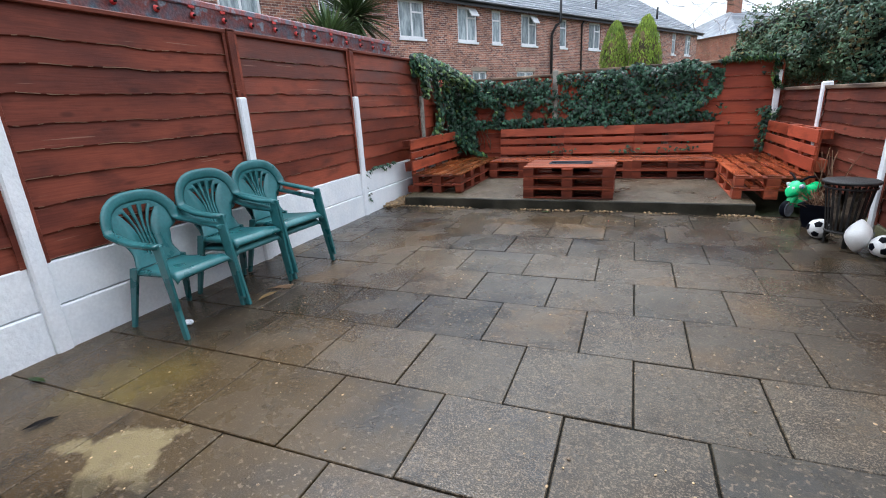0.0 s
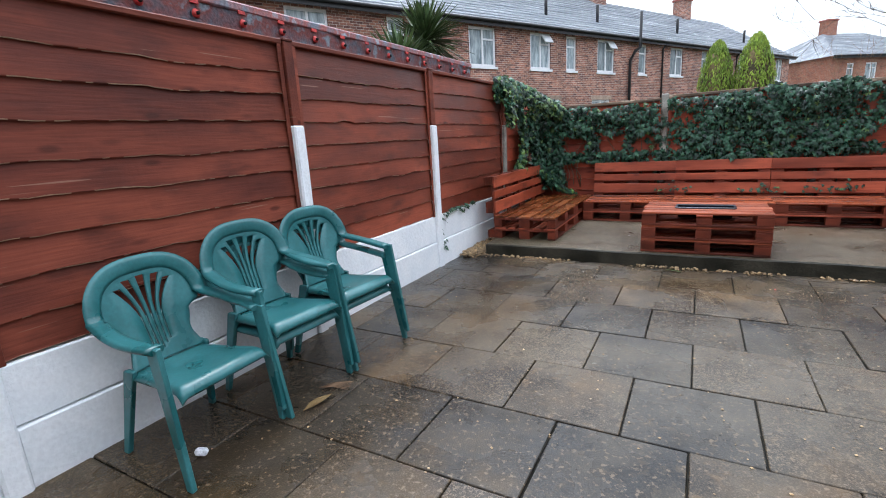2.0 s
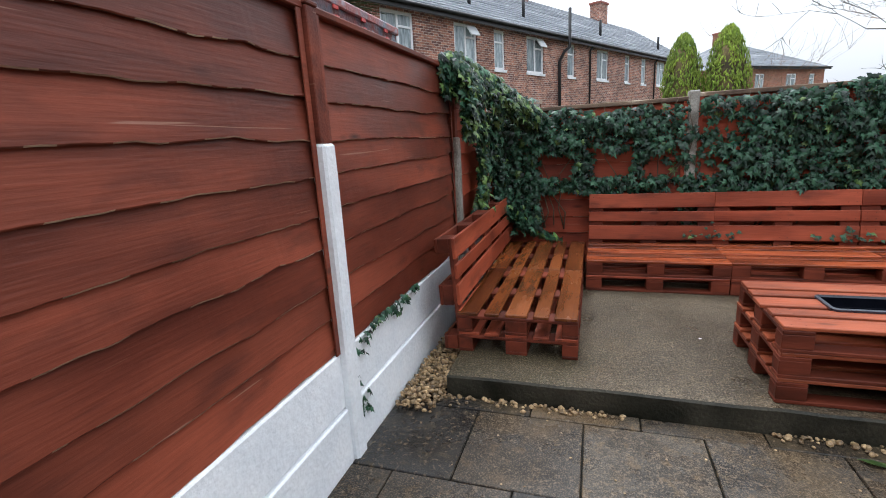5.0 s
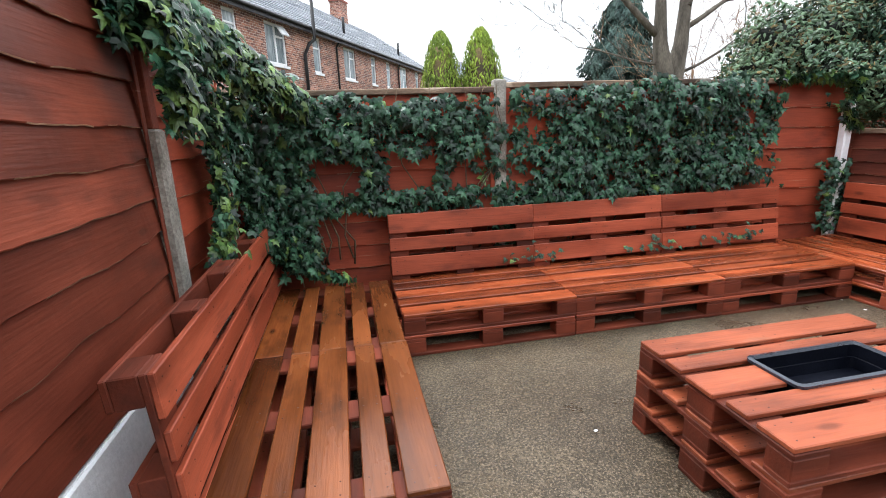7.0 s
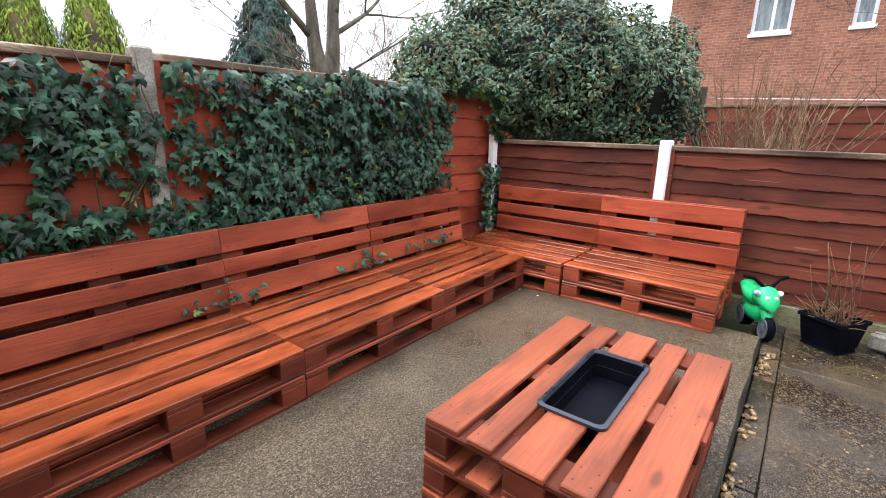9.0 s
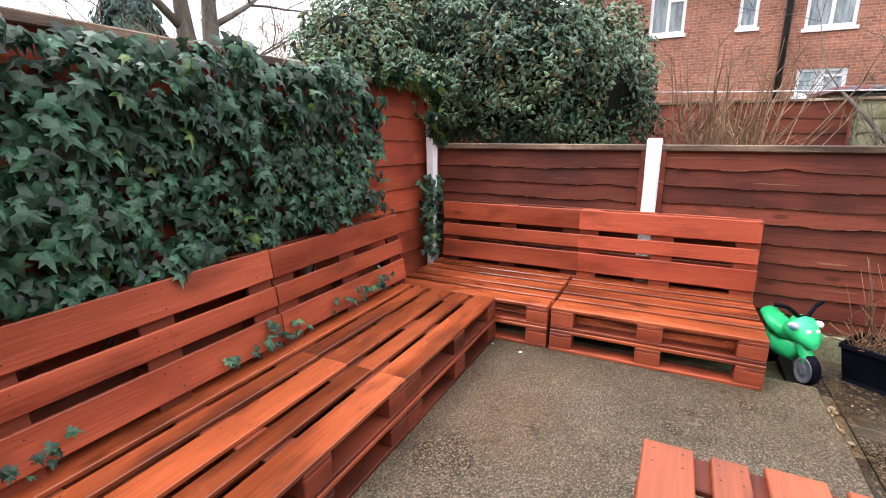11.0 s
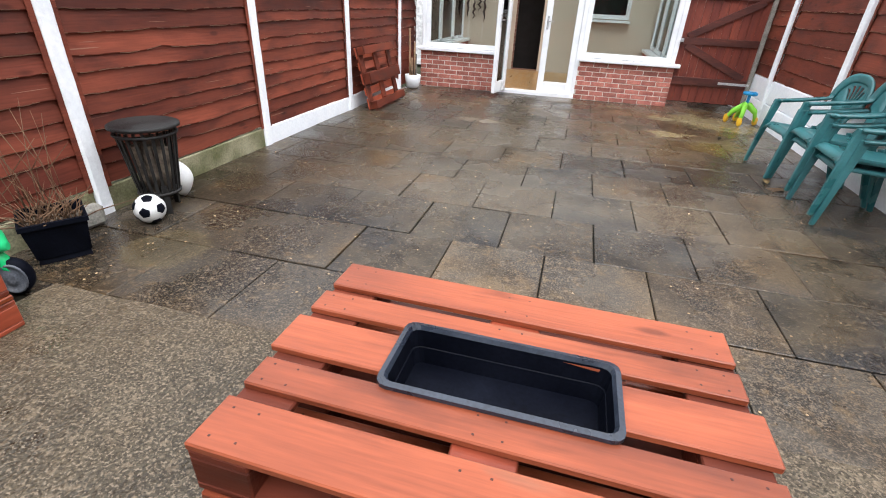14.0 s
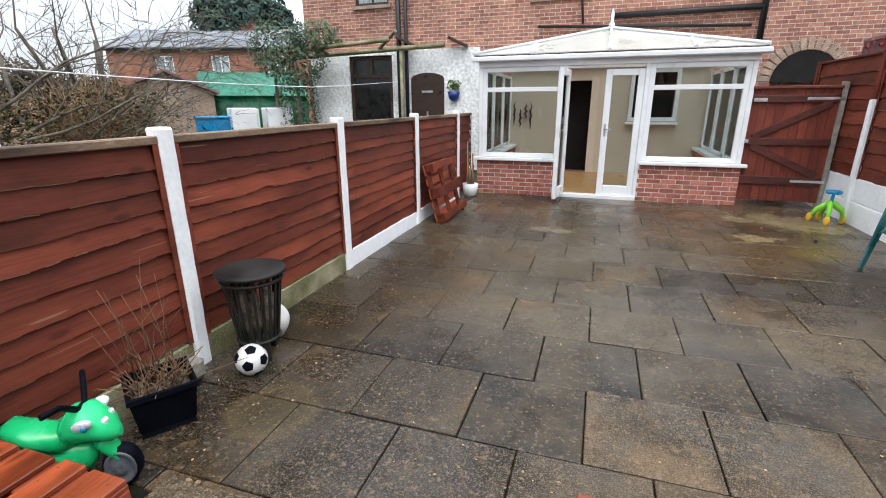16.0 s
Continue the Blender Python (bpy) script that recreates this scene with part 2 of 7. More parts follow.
    def spot(x, y, r, soft, wob, col, src, amount=0.8, stretch=1.0):
        d = n.new("ShaderNodeVectorMath")
        d.operation = "SUBTRACT"
        d.inputs[1].default_value = (x, y, 0)
        l.new(pos, d.inputs[0])
        k = n.new("ShaderNodeVectorMath")
        k.operation = "MULTIPLY"
        k.inputs[1].default_value = (1 / stretch, 1, 0)
        l.new(d.outputs[0], k.inputs[0])
        ln = n.new("ShaderNodeVectorMath")
        ln.operation = "LENGTH"
        l.new(k.outputs[0], ln.inputs[0])
        nz = n.new("ShaderNodeTexNoise")
        nz.inputs["Scale"].default_value, nz.inputs["Detail"].default_value = 3.5, 6
        l.new(pos, nz.inputs["Vector"])
        ma = n.new("ShaderNodeMath")
        ma.operation = "MULTIPLY_ADD"
        ma.inputs[1].default_value, ma.inputs[2].default_value = wob, -wob / 2
        l.new(nz.outputs[0], ma.inputs[0])
        ad = n.new("ShaderNodeMath")
        l.new(ln.outputs["Value"], ad.inputs[0])
        l.new(ma.outputs[0], ad.inputs[1])
        rg = n.new("ShaderNodeMapRange")
        rg.inputs["From Min"].default_value, rg.inputs["From Max"].default_value = r, r - soft
        rg.inputs["To Min"].default_value, rg.inputs["To Max"].default_value = 0, amount
        l.new(ad.outputs[0], rg.inputs[0])
        mx = n.new("ShaderNodeMix")
        mx.data_type = "RGBA"
        l.new(rg.outputs[0], mx.inputs["Factor"])
        l.new(src, mx.inputs["A"])
        mx.inputs["B"].default_value = (*col, 1)
        return mx.outputs["Result"]

    c = base
    if not spots:
        c = spot(-2.9, 7.12, 0.5, 0.2, 0.8, (0.035, 0.034, 0.012), c, 0.65, 1.3)
        c = spot(-1.75, 8.0, 0.55, 0.4, 0.9, (0.045, 0.03, 0.016), c, 0.55, 1.2)
        c = spot(-0.3, 7.2, 1.0, 0.7, 1.6, (0.04, 0.033, 0.022), c, 0.5, 1.6)
        c = spot(0.2, 8.5, 0.6, 0.5, 1.0, (0.12, 0.062, 0.034), c, 0.5, 1.4)
        c = spot(1.0, 8.2, 0.3, 0.2, 0.7, (0.035, 0.028, 0.018), c, 0.5, 0.8)
        c = spot(1.12, 7.4, 0.09, 0.03, 0.1, (0.2, 0.17, 0.12), c, 0.5, 1.0)
        l.new(speckled(c), b.inputs["Base Color"])
        return m
    c = spot(-1.6, 2.6, 1.3, 1.2, 2.6, (0.042, 0.03, 0.016), c, 0.65)
    c = spot(0.9, 5.6, 1.0, 0.9, 1.9, (0.014, 0.012, 0.009), c, 0.6, 1.4)
    c = spot(-0.2, 1.6, 1.2, 1.0, 2.6, (0.034, 0.028, 0.018), c, 0.6, 1.5)
    c = spot(-0.2, 2.9, 0.7, 0.6, 1.9, (0.12, 0.105, 0.08), c, 0.5, 1.8)
    c = spot(-2.7, 1.6, 1.9, 0.7, 2.6, (0.075, 0.045, 0.014), c, 0.62)
    c = spot(1.3, 3.2, 2.4, 1.8, 2.4, (0.045, 0.035, 0.02), c, 0.6)
    c = spot(-0.6, 4.6, 1.1, 0.9, 1.8, (0.13, 0.115, 0.09), c, 0.5, 2.0)
    c = spot(-2.2, 4.6, 0.6, 0.6, 1.4, (0.13, 0.1, 0.062), c, 0.55, 1.6)
    c = spot(-2.75, 2.2, 0.42, 0.3, 0.9, (0.14, 0.1, 0.02), c, 0.6)
    c = spot(-2.3, 1.75, 0.2, 0.03, 0.6, (0.23, 0.18, 0.09), c, 0.85, 1.5)
    c = spot(-2.9, 0.75, 0.5, 0.03, 1.1, (0.22, 0.175, 0.085), c, 0.85, 1.5)
    c = spot(1.2, 6.3, 0.27, 0.05, 0.16, (0.1, 0.075, 0.034), c, 0.5)
    c = spot(1.2, 6.3, 0.2, 0.05, 0.2, (0.03, 0.024, 0.014), c, 0.5)
    c = spot(0.28, 2.05, 0.12, 0.02, 0.06, (0.2, 0.165, 0.115), c, 0.6, 1.2)
    c = spot(0.02, 2.08, 0.13, 0.02, 0.06, (0.2, 0.165, 0.115), c, 0.6, 1.2)
    c = spot(-3.0, 3.2, 0.9, 0.5, 1.4, (0.014, 0.01, 0.006), c, 0.7)
    c = spot(-2.2, 1.2, 0.5, 0.25, 1.4, (0.014, 0.01, 0.005), c, 0.7, 1.6)
    c = spot(1.5, 4.3, 1.5, 0.9, 1.8, (0.024, 0.016, 0.008), c, 0.7, 0.7)
    c = spot(1.75, 5.0, 0.75, 0.35, 1.2, (0.012, 0.009, 0.005), c, 0.75)
    c = spot(0.6, 0.2, 0.7, 0.4, 1.6, (0.014, 0.01, 0.006), c, 0.6, 3.0)
    l.new(speckled(c), b.inputs["Base Color"])
    return m


M = {}
M["flag"] = paving("wet_concrete_flag", (0.06, 0.054, 0.047), (0.108, 0.072, 0.037), (0.015, 0.01, 0.005))
M["joint"] = surf("dark_joint", (0.005, 0.005, 0.004), (0.013, 0.012, 0.008), fine=60, spec=0.1)
M["ground"] = surf("grass_and_soil", (0.03, 0.035, 0.015), (0.06, 0.065, 0.03), scale=0.7, fine=25, rough=0.95, rvar=0.04, bump=0.8)
M["slab"] = paving("exposed_aggregate_concrete", (0.112, 0.089, 0.058), (0.105, 0.073, 0.039), (0.03, 0.021, 0.0115), False, 0.1, True)
M["fence"] = surf("red_brown_fence_stain", (0.085, 0.02, 0.0125), (0.205, 0.05, 0.027), scale=1.3, rough=0.6, rvar=0.12, bump=0.22, stretch=(0.8, 2.2, 2.2), grain=0.2, vary=0.2, scratch=(0.3, 0.17, 0.12), knots=True, spec=0.22)
M["fence_mid"] = surf("warm_red_fence_stain", (0.12, 0.027, 0.015), (0.27, 0.062, 0.031), scale=1.3, rough=0.5, rvar=0.12, bump=0.22, stretch=(0.8, 2.2, 2.2), grain=0.16, vary=0.2, scratch=(0.36, 0.2, 0.14), knots=True, spec=0.3)
M["gate_dark"] = surf("darker_gate_ledge", (0.05, 0.013, 0.01), (0.1, 0.024, 0.015), scale=3, fine=26, rough=0.55, stretch=(0.5, 3, 3))
M["fence_bright"] = surf("orange_red_fence_stain", (0.2, 0.035, 0.018), (0.42, 0.085, 0.038), scale=1.2, fine=16, rough=0.55, bump=0.2, stretch=(0.7, 2.2, 2.2), grain=0.12, vary=0.2, c3=(0.4, 0.16, 0.095), c3_at=0.68, scratch=(0.42, 0.25, 0.17), knots=True, spec=0.25)
M["bare_edge"] = surf("bare_wood_edge", (0.26, 0.14, 0.09), (0.55, 0.38, 0.26), scale=3, fine=40, stretch=(0.6, 4, 4), spec=0.2)
M["cap"] = surf("weathered_cap_rail", (0.055, 0.032, 0.02), (0.24, 0.165, 0.11), scale=2.5, fine=40, rough=0.7, stretch=(0.7, 3, 3), grain=0.3, c3=(0.45, 0.36, 0.27), c3_at=0.6)
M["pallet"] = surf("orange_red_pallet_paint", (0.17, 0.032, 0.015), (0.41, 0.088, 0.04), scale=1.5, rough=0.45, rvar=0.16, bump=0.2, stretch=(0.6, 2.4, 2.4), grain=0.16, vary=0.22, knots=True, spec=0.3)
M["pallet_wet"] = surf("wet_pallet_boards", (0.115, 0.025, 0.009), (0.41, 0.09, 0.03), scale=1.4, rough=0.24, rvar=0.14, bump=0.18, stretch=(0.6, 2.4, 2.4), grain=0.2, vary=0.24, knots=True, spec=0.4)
# Darker copy of the pallet paint: the shade on the sides is in its colour.
M["pallet_side"] = surf("shaded_red_rough_sawn_paint", (0.075, 0.017, 0.009), (0.2, 0.043, 0.021), scale=2.2, rough=0.6, rvar=0.14, bump=0.2, stretch=(0.8, 2.0, 2.0), grain=0.1, vary=0.28, knots=True, spec=0.2)
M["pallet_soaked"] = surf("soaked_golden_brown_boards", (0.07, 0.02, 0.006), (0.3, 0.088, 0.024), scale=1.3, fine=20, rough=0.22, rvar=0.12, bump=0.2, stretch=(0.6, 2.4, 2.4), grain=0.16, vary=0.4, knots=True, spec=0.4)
M["pallet_fresh"] = surf("newer_bright_pallet_paint", (0.3, 0.05, 0.024), (0.5, 0.1, 0.048), scale=1.5, fine=20, rough=0.45, rvar=0.12, bump=0.25, stretch=(0.6, 2.4, 2.4), grain=0.12, vary=0.15, knots=True, spec=0.3)
# Salmon cast: the wet deck's hazy sheen is mixed into this colour.
M["table_top"] = surf("salmon_sheen_red_paint", (0.185, 0.043, 0.019), (0.36, 0.09, 0.039), scale=1.6, rough=0.38, rvar=0.14, bump=0.18, stretch=(0.8, 2.2, 2.2), grain=0.2, vary=0.16, c3=(0.26, 0.1, 0.055), c3_at=0.68, knots=True, spec=0.28)
M["nail"] = surf("dark_nail_heads", (0.05, 0.015, 0.01), (0.1, 0.03, 0.02), metal=0.2, bump=0)
M["white"] = surf("white_masonry_paint", (0.82, 0.85, 0.88), (0.92, 0.93, 0.94), scale=5, fine=42, rough=0.7, bump=0.5, grain=0.06, vary=0.03, c3=(0.5, 0.5, 0.42), c3_at=0.76)
M["concrete"] = surf("grey_concrete", (0.2, 0.19, 0.16), (0.36, 0.34, 0.3), scale=7, fine=80, rough=0.85, bump=0.5)
M["mossy"] = surf("mossy_concrete", (0.12, 0.12, 0.05), (0.34, 0.31, 0.2), scale=4, fine=70, rough=0.8, bump=0.5)
M["upvc"] = surf("white_upvc", (0.76, 0.78, 0.8), (0.82, 0.83, 0.84), scale=3, fine=30, rough=0.3, rvar=0.06, bump=0.02, grain=0.02, vary=0.02)
M["polycarb"] = surf("white_polycarbonate", (0.62, 0.61, 0.56), (0.74, 0.73, 0.69), scale=2, fine=20, rough=0.35, bump=0.03, grain=0.06)
M["glass"] = glassy("window_glass")
M["far_glass"] = surf("curtained_glass", (0.16, 0.2, 0.22), (0.42, 0.48, 0.5), scale=3, fine=12, rough=0.12, rvar=0.05, bump=0, stretch=(3, 3, 0.5), grain=0.15, vary=0.35)
M["dark_glass"] = surf("dark_glass", (0.008, 0.009, 0.01), (0.025, 0.025, 0.025), rough=0.06, rvar=0.03, bump=0)
M["brick"] = surf("red_facing_brick", (0.28, 0.085, 0.062), (0.44, 0.165, 0.125), scale=9, fine=80, rough=0.8, bump=0.5, vary=0.28)
M["mortar"] = surf("mortar", (0.5, 0.45, 0.39), (0.64, 0.58, 0.51), fine=120, rough=0.9)
M["house_brick"] = brickwork("old_orange_brick", (0.44, 0.215, 0.145), (0.25, 0.1, 0.075), (0.56, 0.49, 0.42))
M["orange_brick"] = brickwork("weathered_orange_brick", (0.38, 0.15, 0.09), (0.25, 0.095, 0.062), (0.35, 0.27, 0.21))
M["row_brick"] = brickwork("brown_terrace_brick", (0.43, 0.19, 0.125), (0.13, 0.058, 0.05), (0.58, 0.5, 0.43))
M["white_brick"] = brickwork("white_painted_brick", (0.8, 0.81, 0.81), (0.77, 0.78, 0.78), (0.74, 0.74, 0.73))
# Greys raised so that the colour carries part of the roof's sky reflection.
M["slate"] = surf("wet_slate_sky_sheen", (0.34, 0.37, 0.41), (0.54, 0.57, 0.61), scale=0.9, fine=9, rough=0.2, rvar=0.1, bump=0.3, stretch=(0.5, 4, 4), grain=0.2)
M["gutter"] = surf("black_plastic_pipe", (0.01, 0.01, 0.011), (0.022, 0.022, 0.024), rough=0.45, bump=0.05)
M["gate"] = surf("dark_red_gate_stain", (0.11, 0.022, 0.014), (0.19, 0.04, 0.022), scale=3, fine=26, rough=0.55, stretch=(3, 3, 0.5), vary=0.2, grain=0.2)
M["galv"] = surf("galvanised_steel", (0.42, 0.44, 0.45), (0.6, 0.6, 0.6), rough=0.45, metal=0.8, bump=0.1)
M["chair"] = surf("green_moulded_plastic", (0.014, 0.098, 0.102), (0.04, 0.17, 0.18), scale=4, fine=50, rough=0.34, rvar=0.14, spec=0.6, bump=0.05, grain=0.14, vary=0.08)
M["black"] = surf("black_plastic", (0.002, 0.0025, 0.005), (0.0045, 0.0055, 0.01), rough=0.55, bump=0.04, spec=0.06)
# Rim in a paler blue-grey than the basin.
M["black_rim"] = surf("blue_grey_plastic_rim", (0.012, 0.016, 0.026), (0.03, 0.038, 0.055), rough=0.32, bump=0.06, spec=0.5)
M["iron"] = surf("sooty_black_iron", (0.01, 0.01, 0.01), (0.03, 0.028, 0.026), rough=0.6, bump=0.3, metal=0.3)
M["green_toy"] = surf("bright_green_plastic", (0.015, 0.47, 0.15), (0.03, 0.6, 0.22), rough=0.3, bump=0.02, grain=0.05)
M["lime_toy"] = surf("lime_green_plastic", (0.2, 0.6, 0.04), (0.28, 0.68, 0.06), rough=0.35, bump=0.02, grain=0.05)
M["yellow_toy"] = surf("yellow_plastic", (0.75, 0.42, 0.02), (0.8, 0.5, 0.04), rough=0.35, bump=0.02, grain=0.05)
M["blue_toy"] = surf("blue_plastic", (0.01, 0.2, 0.45), (0.02, 0.28, 0.55), rough=0.35, bump=0.02, grain=0.05)
M["grey_toy"] = surf("grey_plastic_wheel", (0.1, 0.11, 0.13), (0.16, 0.17, 0.19), rough=0.5, bump=0.05)
M["ball_white"] = surf("white_ball_leather", (0.7, 0.7, 0.68), (0.8, 0.8, 0.78), rough=0.4, bump=0.1, grain=0.05)
M["ivy"] = surf("dark_ivy_leaf", (0.005, 0.023, 0.014), (0.042, 0.104, 0.056), scale=16, fine=60, spec=0.26, rough=0.32, rvar=0.1, bump=0.1, grain=0.35, vary=0.05, island=0.75)
M["ivy_light"] = surf("young_ivy_leaf", (0.045, 0.1, 0.03), (0.13, 0.21, 0.05), scale=9, fine=60, rough=0.4, bump=0.1, island=0.5)
M["ivy_stem"] = surf("ivy_stem", (0.07, 0.05, 0.03), (0.14, 0.1, 0.06), rough=0.85)
M["bush"] = surf("evergreen_bush_leaf", (0.028, 0.07, 0.044), (0.115, 0.19, 0.1), scale=1.6, fine=40, rough=0.34, rvar=0.1, bump=0.1, grain=0.3, spec=0.45, island=0.5)
M["bush_berry"] = surf("brown_green_flower_heads", (0.09, 0.075, 0.03), (0.2, 0.16, 0.07), scale=9, fine=60, rough=0.8, island=0.5)
# Near-black on purpose: the shade deep inside the bushes, given as a colour.
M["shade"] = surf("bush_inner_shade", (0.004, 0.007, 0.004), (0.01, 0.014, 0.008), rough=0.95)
M["cypress"] = surf("bright_cypress_green", (0.12, 0.2, 0.018), (0.28, 0.37, 0.05), scale=3, fine=30, rough=0.8, grain=0.35, island=0.4)
M["conifer"] = surf("blue_green_conifer", (0.022, 0.05, 0.042), (0.06, 0.1, 0.08), scale=1, fine=20, rough=0.85, grain=0.3, island=0.5)
M["yucca"] = surf("yucca_leaf", (0.04, 0.075, 0.028), (0.13, 0.19, 0.075), scale=4, fine=20, rough=0.45, grain=0.2, island=0.4)
M["bark"] = surf("grey_brown_bark", (0.06, 0.05, 0.038), (0.16, 0.14, 0.11), scale=4, fine=30, rough=0.9, bump=0.7, stretch=(2, 2, 0.5))
M["dead_stalk"] = surf("dead_plant_stalk", (0.1, 0.055, 0.03), (0.24, 0.14, 0.08), scale=6, fine=30, rough=0.85)
M["twig"] = surf("dry_brown_twig", (0.16, 0.09, 0.05), (0.34, 0.22, 0.13), scale=3, fine=20, rough=0.85)
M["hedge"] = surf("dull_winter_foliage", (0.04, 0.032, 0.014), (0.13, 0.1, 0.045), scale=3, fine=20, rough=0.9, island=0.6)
M["pebble"] = surf("buff_pebbles", (0.17, 0.105, 0.05), (0.46, 0.32, 0.17), scale=25, fine=80, rough=0.4, grain=0.3, island=0.55)
M["tarp"] = surf("green_tarpaulin", (0.0, 0.14, 0.07), (0.01, 0.2, 0.1), scale=2, fine=8, rough=0.4, bump=0.4)
M["tarp_top"] = surf("pale_green_tarpaulin", (0.05, 0.32, 0.21), (0.09, 0.38, 0.26), scale=2, fine=8, rough=0.4, bump=0.4)
M["brown_paint"] = surf("dark_brown_paint", (0.03, 0.017, 0.012), (0.05, 0.028, 0.02), rough=0.4, bump=0.05)
M["plaster"] = surf("beige_plaster", (0.6, 0.51, 0.41), (0.68, 0.59, 0.48), scale=1, fine=40, rough=0.85, bump=0.05, grain=0.04)
M["laminate"] = surf("oak_laminate", (0.3, 0.17, 0.07), (0.42, 0.25, 0.11), scale=3, fine=30, rough=0.4, stretch=(3, 0.4, 1))
M["void"] = surf("unlit_interior", (0.006, 0.005, 0.005), (0.012, 0.01, 0.01), rough=0.9, bump=0)
M["felt"] = surf("blue_grey_roof_felt", (0.16, 0.2, 0.25), (0.36, 0.41, 0.47), scale=7, fine=50, rough=0.5, rvar=0.12, bump=0.5, c3=(0.34, 0.1, 0.085), c3_at=0.58)
M["red_cap"] = surf("red_plastic_cap", (0.45, 0.03, 0.03), (0.55, 0.06, 0.05), rough=0.5, bump=0)
M["log"] = surf("charred_log", (0.05, 0.035, 0.025), (0.3, 0.24, 0.18), scale=9, fine=40, rough=0.9, bump=0.5)
M["litter"] = surf("white_litter", (0.7, 0.72, 0.8), (0.8, 0.8, 0.82), rough=0.5, bump=0)
M["leaf_litter"] = surf("fallen_leaf", (0.3, 0.19, 0.08), (0.45, 0.32, 0.15), rough=0.7, bump=0.1)
M["stone"] = surf("pale_stone", (0.27, 0.19, 0.145), (0.4, 0.31, 0.24), scale=8, fine=60, rough=0.85, bump=0.4, vary=0.25)
M["blue_pot"] = surf("blue_glazed_pot", (0.01, 0.03, 0.16), (0.02, 0.05, 0.22), rough=0.2, bump=0)
M["damp_shaded"] = surf("damp_shaded_concrete", (0.012, 0.012, 0.008), (0.045, 0.04, 0.028), scale=3, fine=60, rough=0.5, bump=0.6, spec=0.25)
M["dish"] = surf("grey_dish", (0.12, 0.13, 0.14), (0.18, 0.19, 0.2), rough=0.5, bump=0)


# ---- building helpers ----
def add_box(bm, lo, hi, m=None, bevel=0.0):
    """A box between two corners, its edges eased by bevel, turned and moved by m."""
    b = bmesh.new()
    bmesh.ops.create_cube(b, size=1.0)
    for v in b.verts:
        v.co = Vector([(lo[i] + hi[i]) / 2 + v.co[i] * (hi[i] - lo[i]) for i in range(3)])
    if bevel:
        bmesh.ops.bevel(b, geom=b.edges[:], offset=bevel, segments=1, affect="EDGES", profile=0.5)
    join(bm, b, m)


def join(bm, other, m=None):
    """Adds the geometry of other to bm, moved by m, and frees other."""
    made = [bm.verts.new(m @ v.co if m else v.co) for v in other.verts]
    other.verts.index_update()
    for f in other.faces:
        g = bm.faces.new([made[v.index] for v in f.verts])
        g.smooth = f.smooth
    other.free()


def add_tube(bm, pts, radii, sides=8, cap=True):
    """A tube along points, tapering with the radii."""
    rings = []
    up = Vector((0.13, 0.21, 0.97))
    for i, p in enumerate(pts):
        a, b = Vector(pts[max(0, i - 1)]), Vector(pts[min(len(pts) - 1, i + 1)])
        d = (b - a).normalized()
        u = d.cross(up)
        if u.length < 0.05:
            u = d.cross(Vector((1, 0, 0)))
        u.normalize()
        w = d.cross(u)
        r = radii[i] if hasattr(radii, "__len__") else radii
        rings.append([bm.verts.new(Vector(p) + u * math.cos(k * 2 * math.pi / sides) * r + w * math.sin(k * 2 * math.pi / sides) * r) for k in range(sides)])
    for a, b in zip(rings, rings[1:]):
        for k in range(sides):
            f = bm.faces.new((a[k], a[(k + 1) % sides], b[(k + 1) % sides], b[k]))
            f.smooth = True
    if cap:
        bm.faces.new(rings[0])
        bm.faces.new(rings[-1][::-1])


def add_lathe(bm, profile, sides=24, centre=(0, 0, 0)):
    """A turned body from (radius, height) pairs."""
    rings = [[bm.verts.new((centre[0] + r * math.cos(k * 2 * math.pi / sides), centre[1] + r * math.sin(k * 2 * math.pi / sides), centre[2] + z)) for k in range(sides)] for r, z in profile]
    for a, b in zip(rings, rings[1:]):
        for k in range(sides):
            f = bm.faces.new((a[k], a[(k + 1) % sides], b[(k + 1) % sides], b[k]))
            f.smooth = True
    bm.faces.new(rings[0][::-1])
    bm.faces.new(rings[-1])


def obj(name, bm, material):
    bmesh.ops.recalc_face_normals(bm, faces=bm.faces[:])
    me = bpy.data.meshes.new(name)
    bm.to_mesh(me)
    bm.free()
    me.materials.append(material)
    return new(name, me)


def part(name, bm, material, parent, label="", m=None):
    ob = obj(name, bm, material)
    ob.parent = parent
    if m:
        ob.matrix_basis = m
    if label:
        ob["label"] = label
    return ob


def piece(name, mesh, parent, m):
    """One more piece that shares a mesh."""
    ob = new(name, mesh)
    ob.parent = parent
    ob.matrix_basis = m
    return ob


def thing(name, m, label, category, group="", kind=""):
    e = new(name)
    e.empty_display_size = 0.1
    e.matrix_basis = m
    return tagged(e, label, category, group, kind)


def box(name, lo, hi, material, parent=None, bevel=0.003, m=None, label=""):
    b = bmesh.new()
    add_box(b, lo, hi, None, bevel)
    return part(name, b, material, parent, label, m)


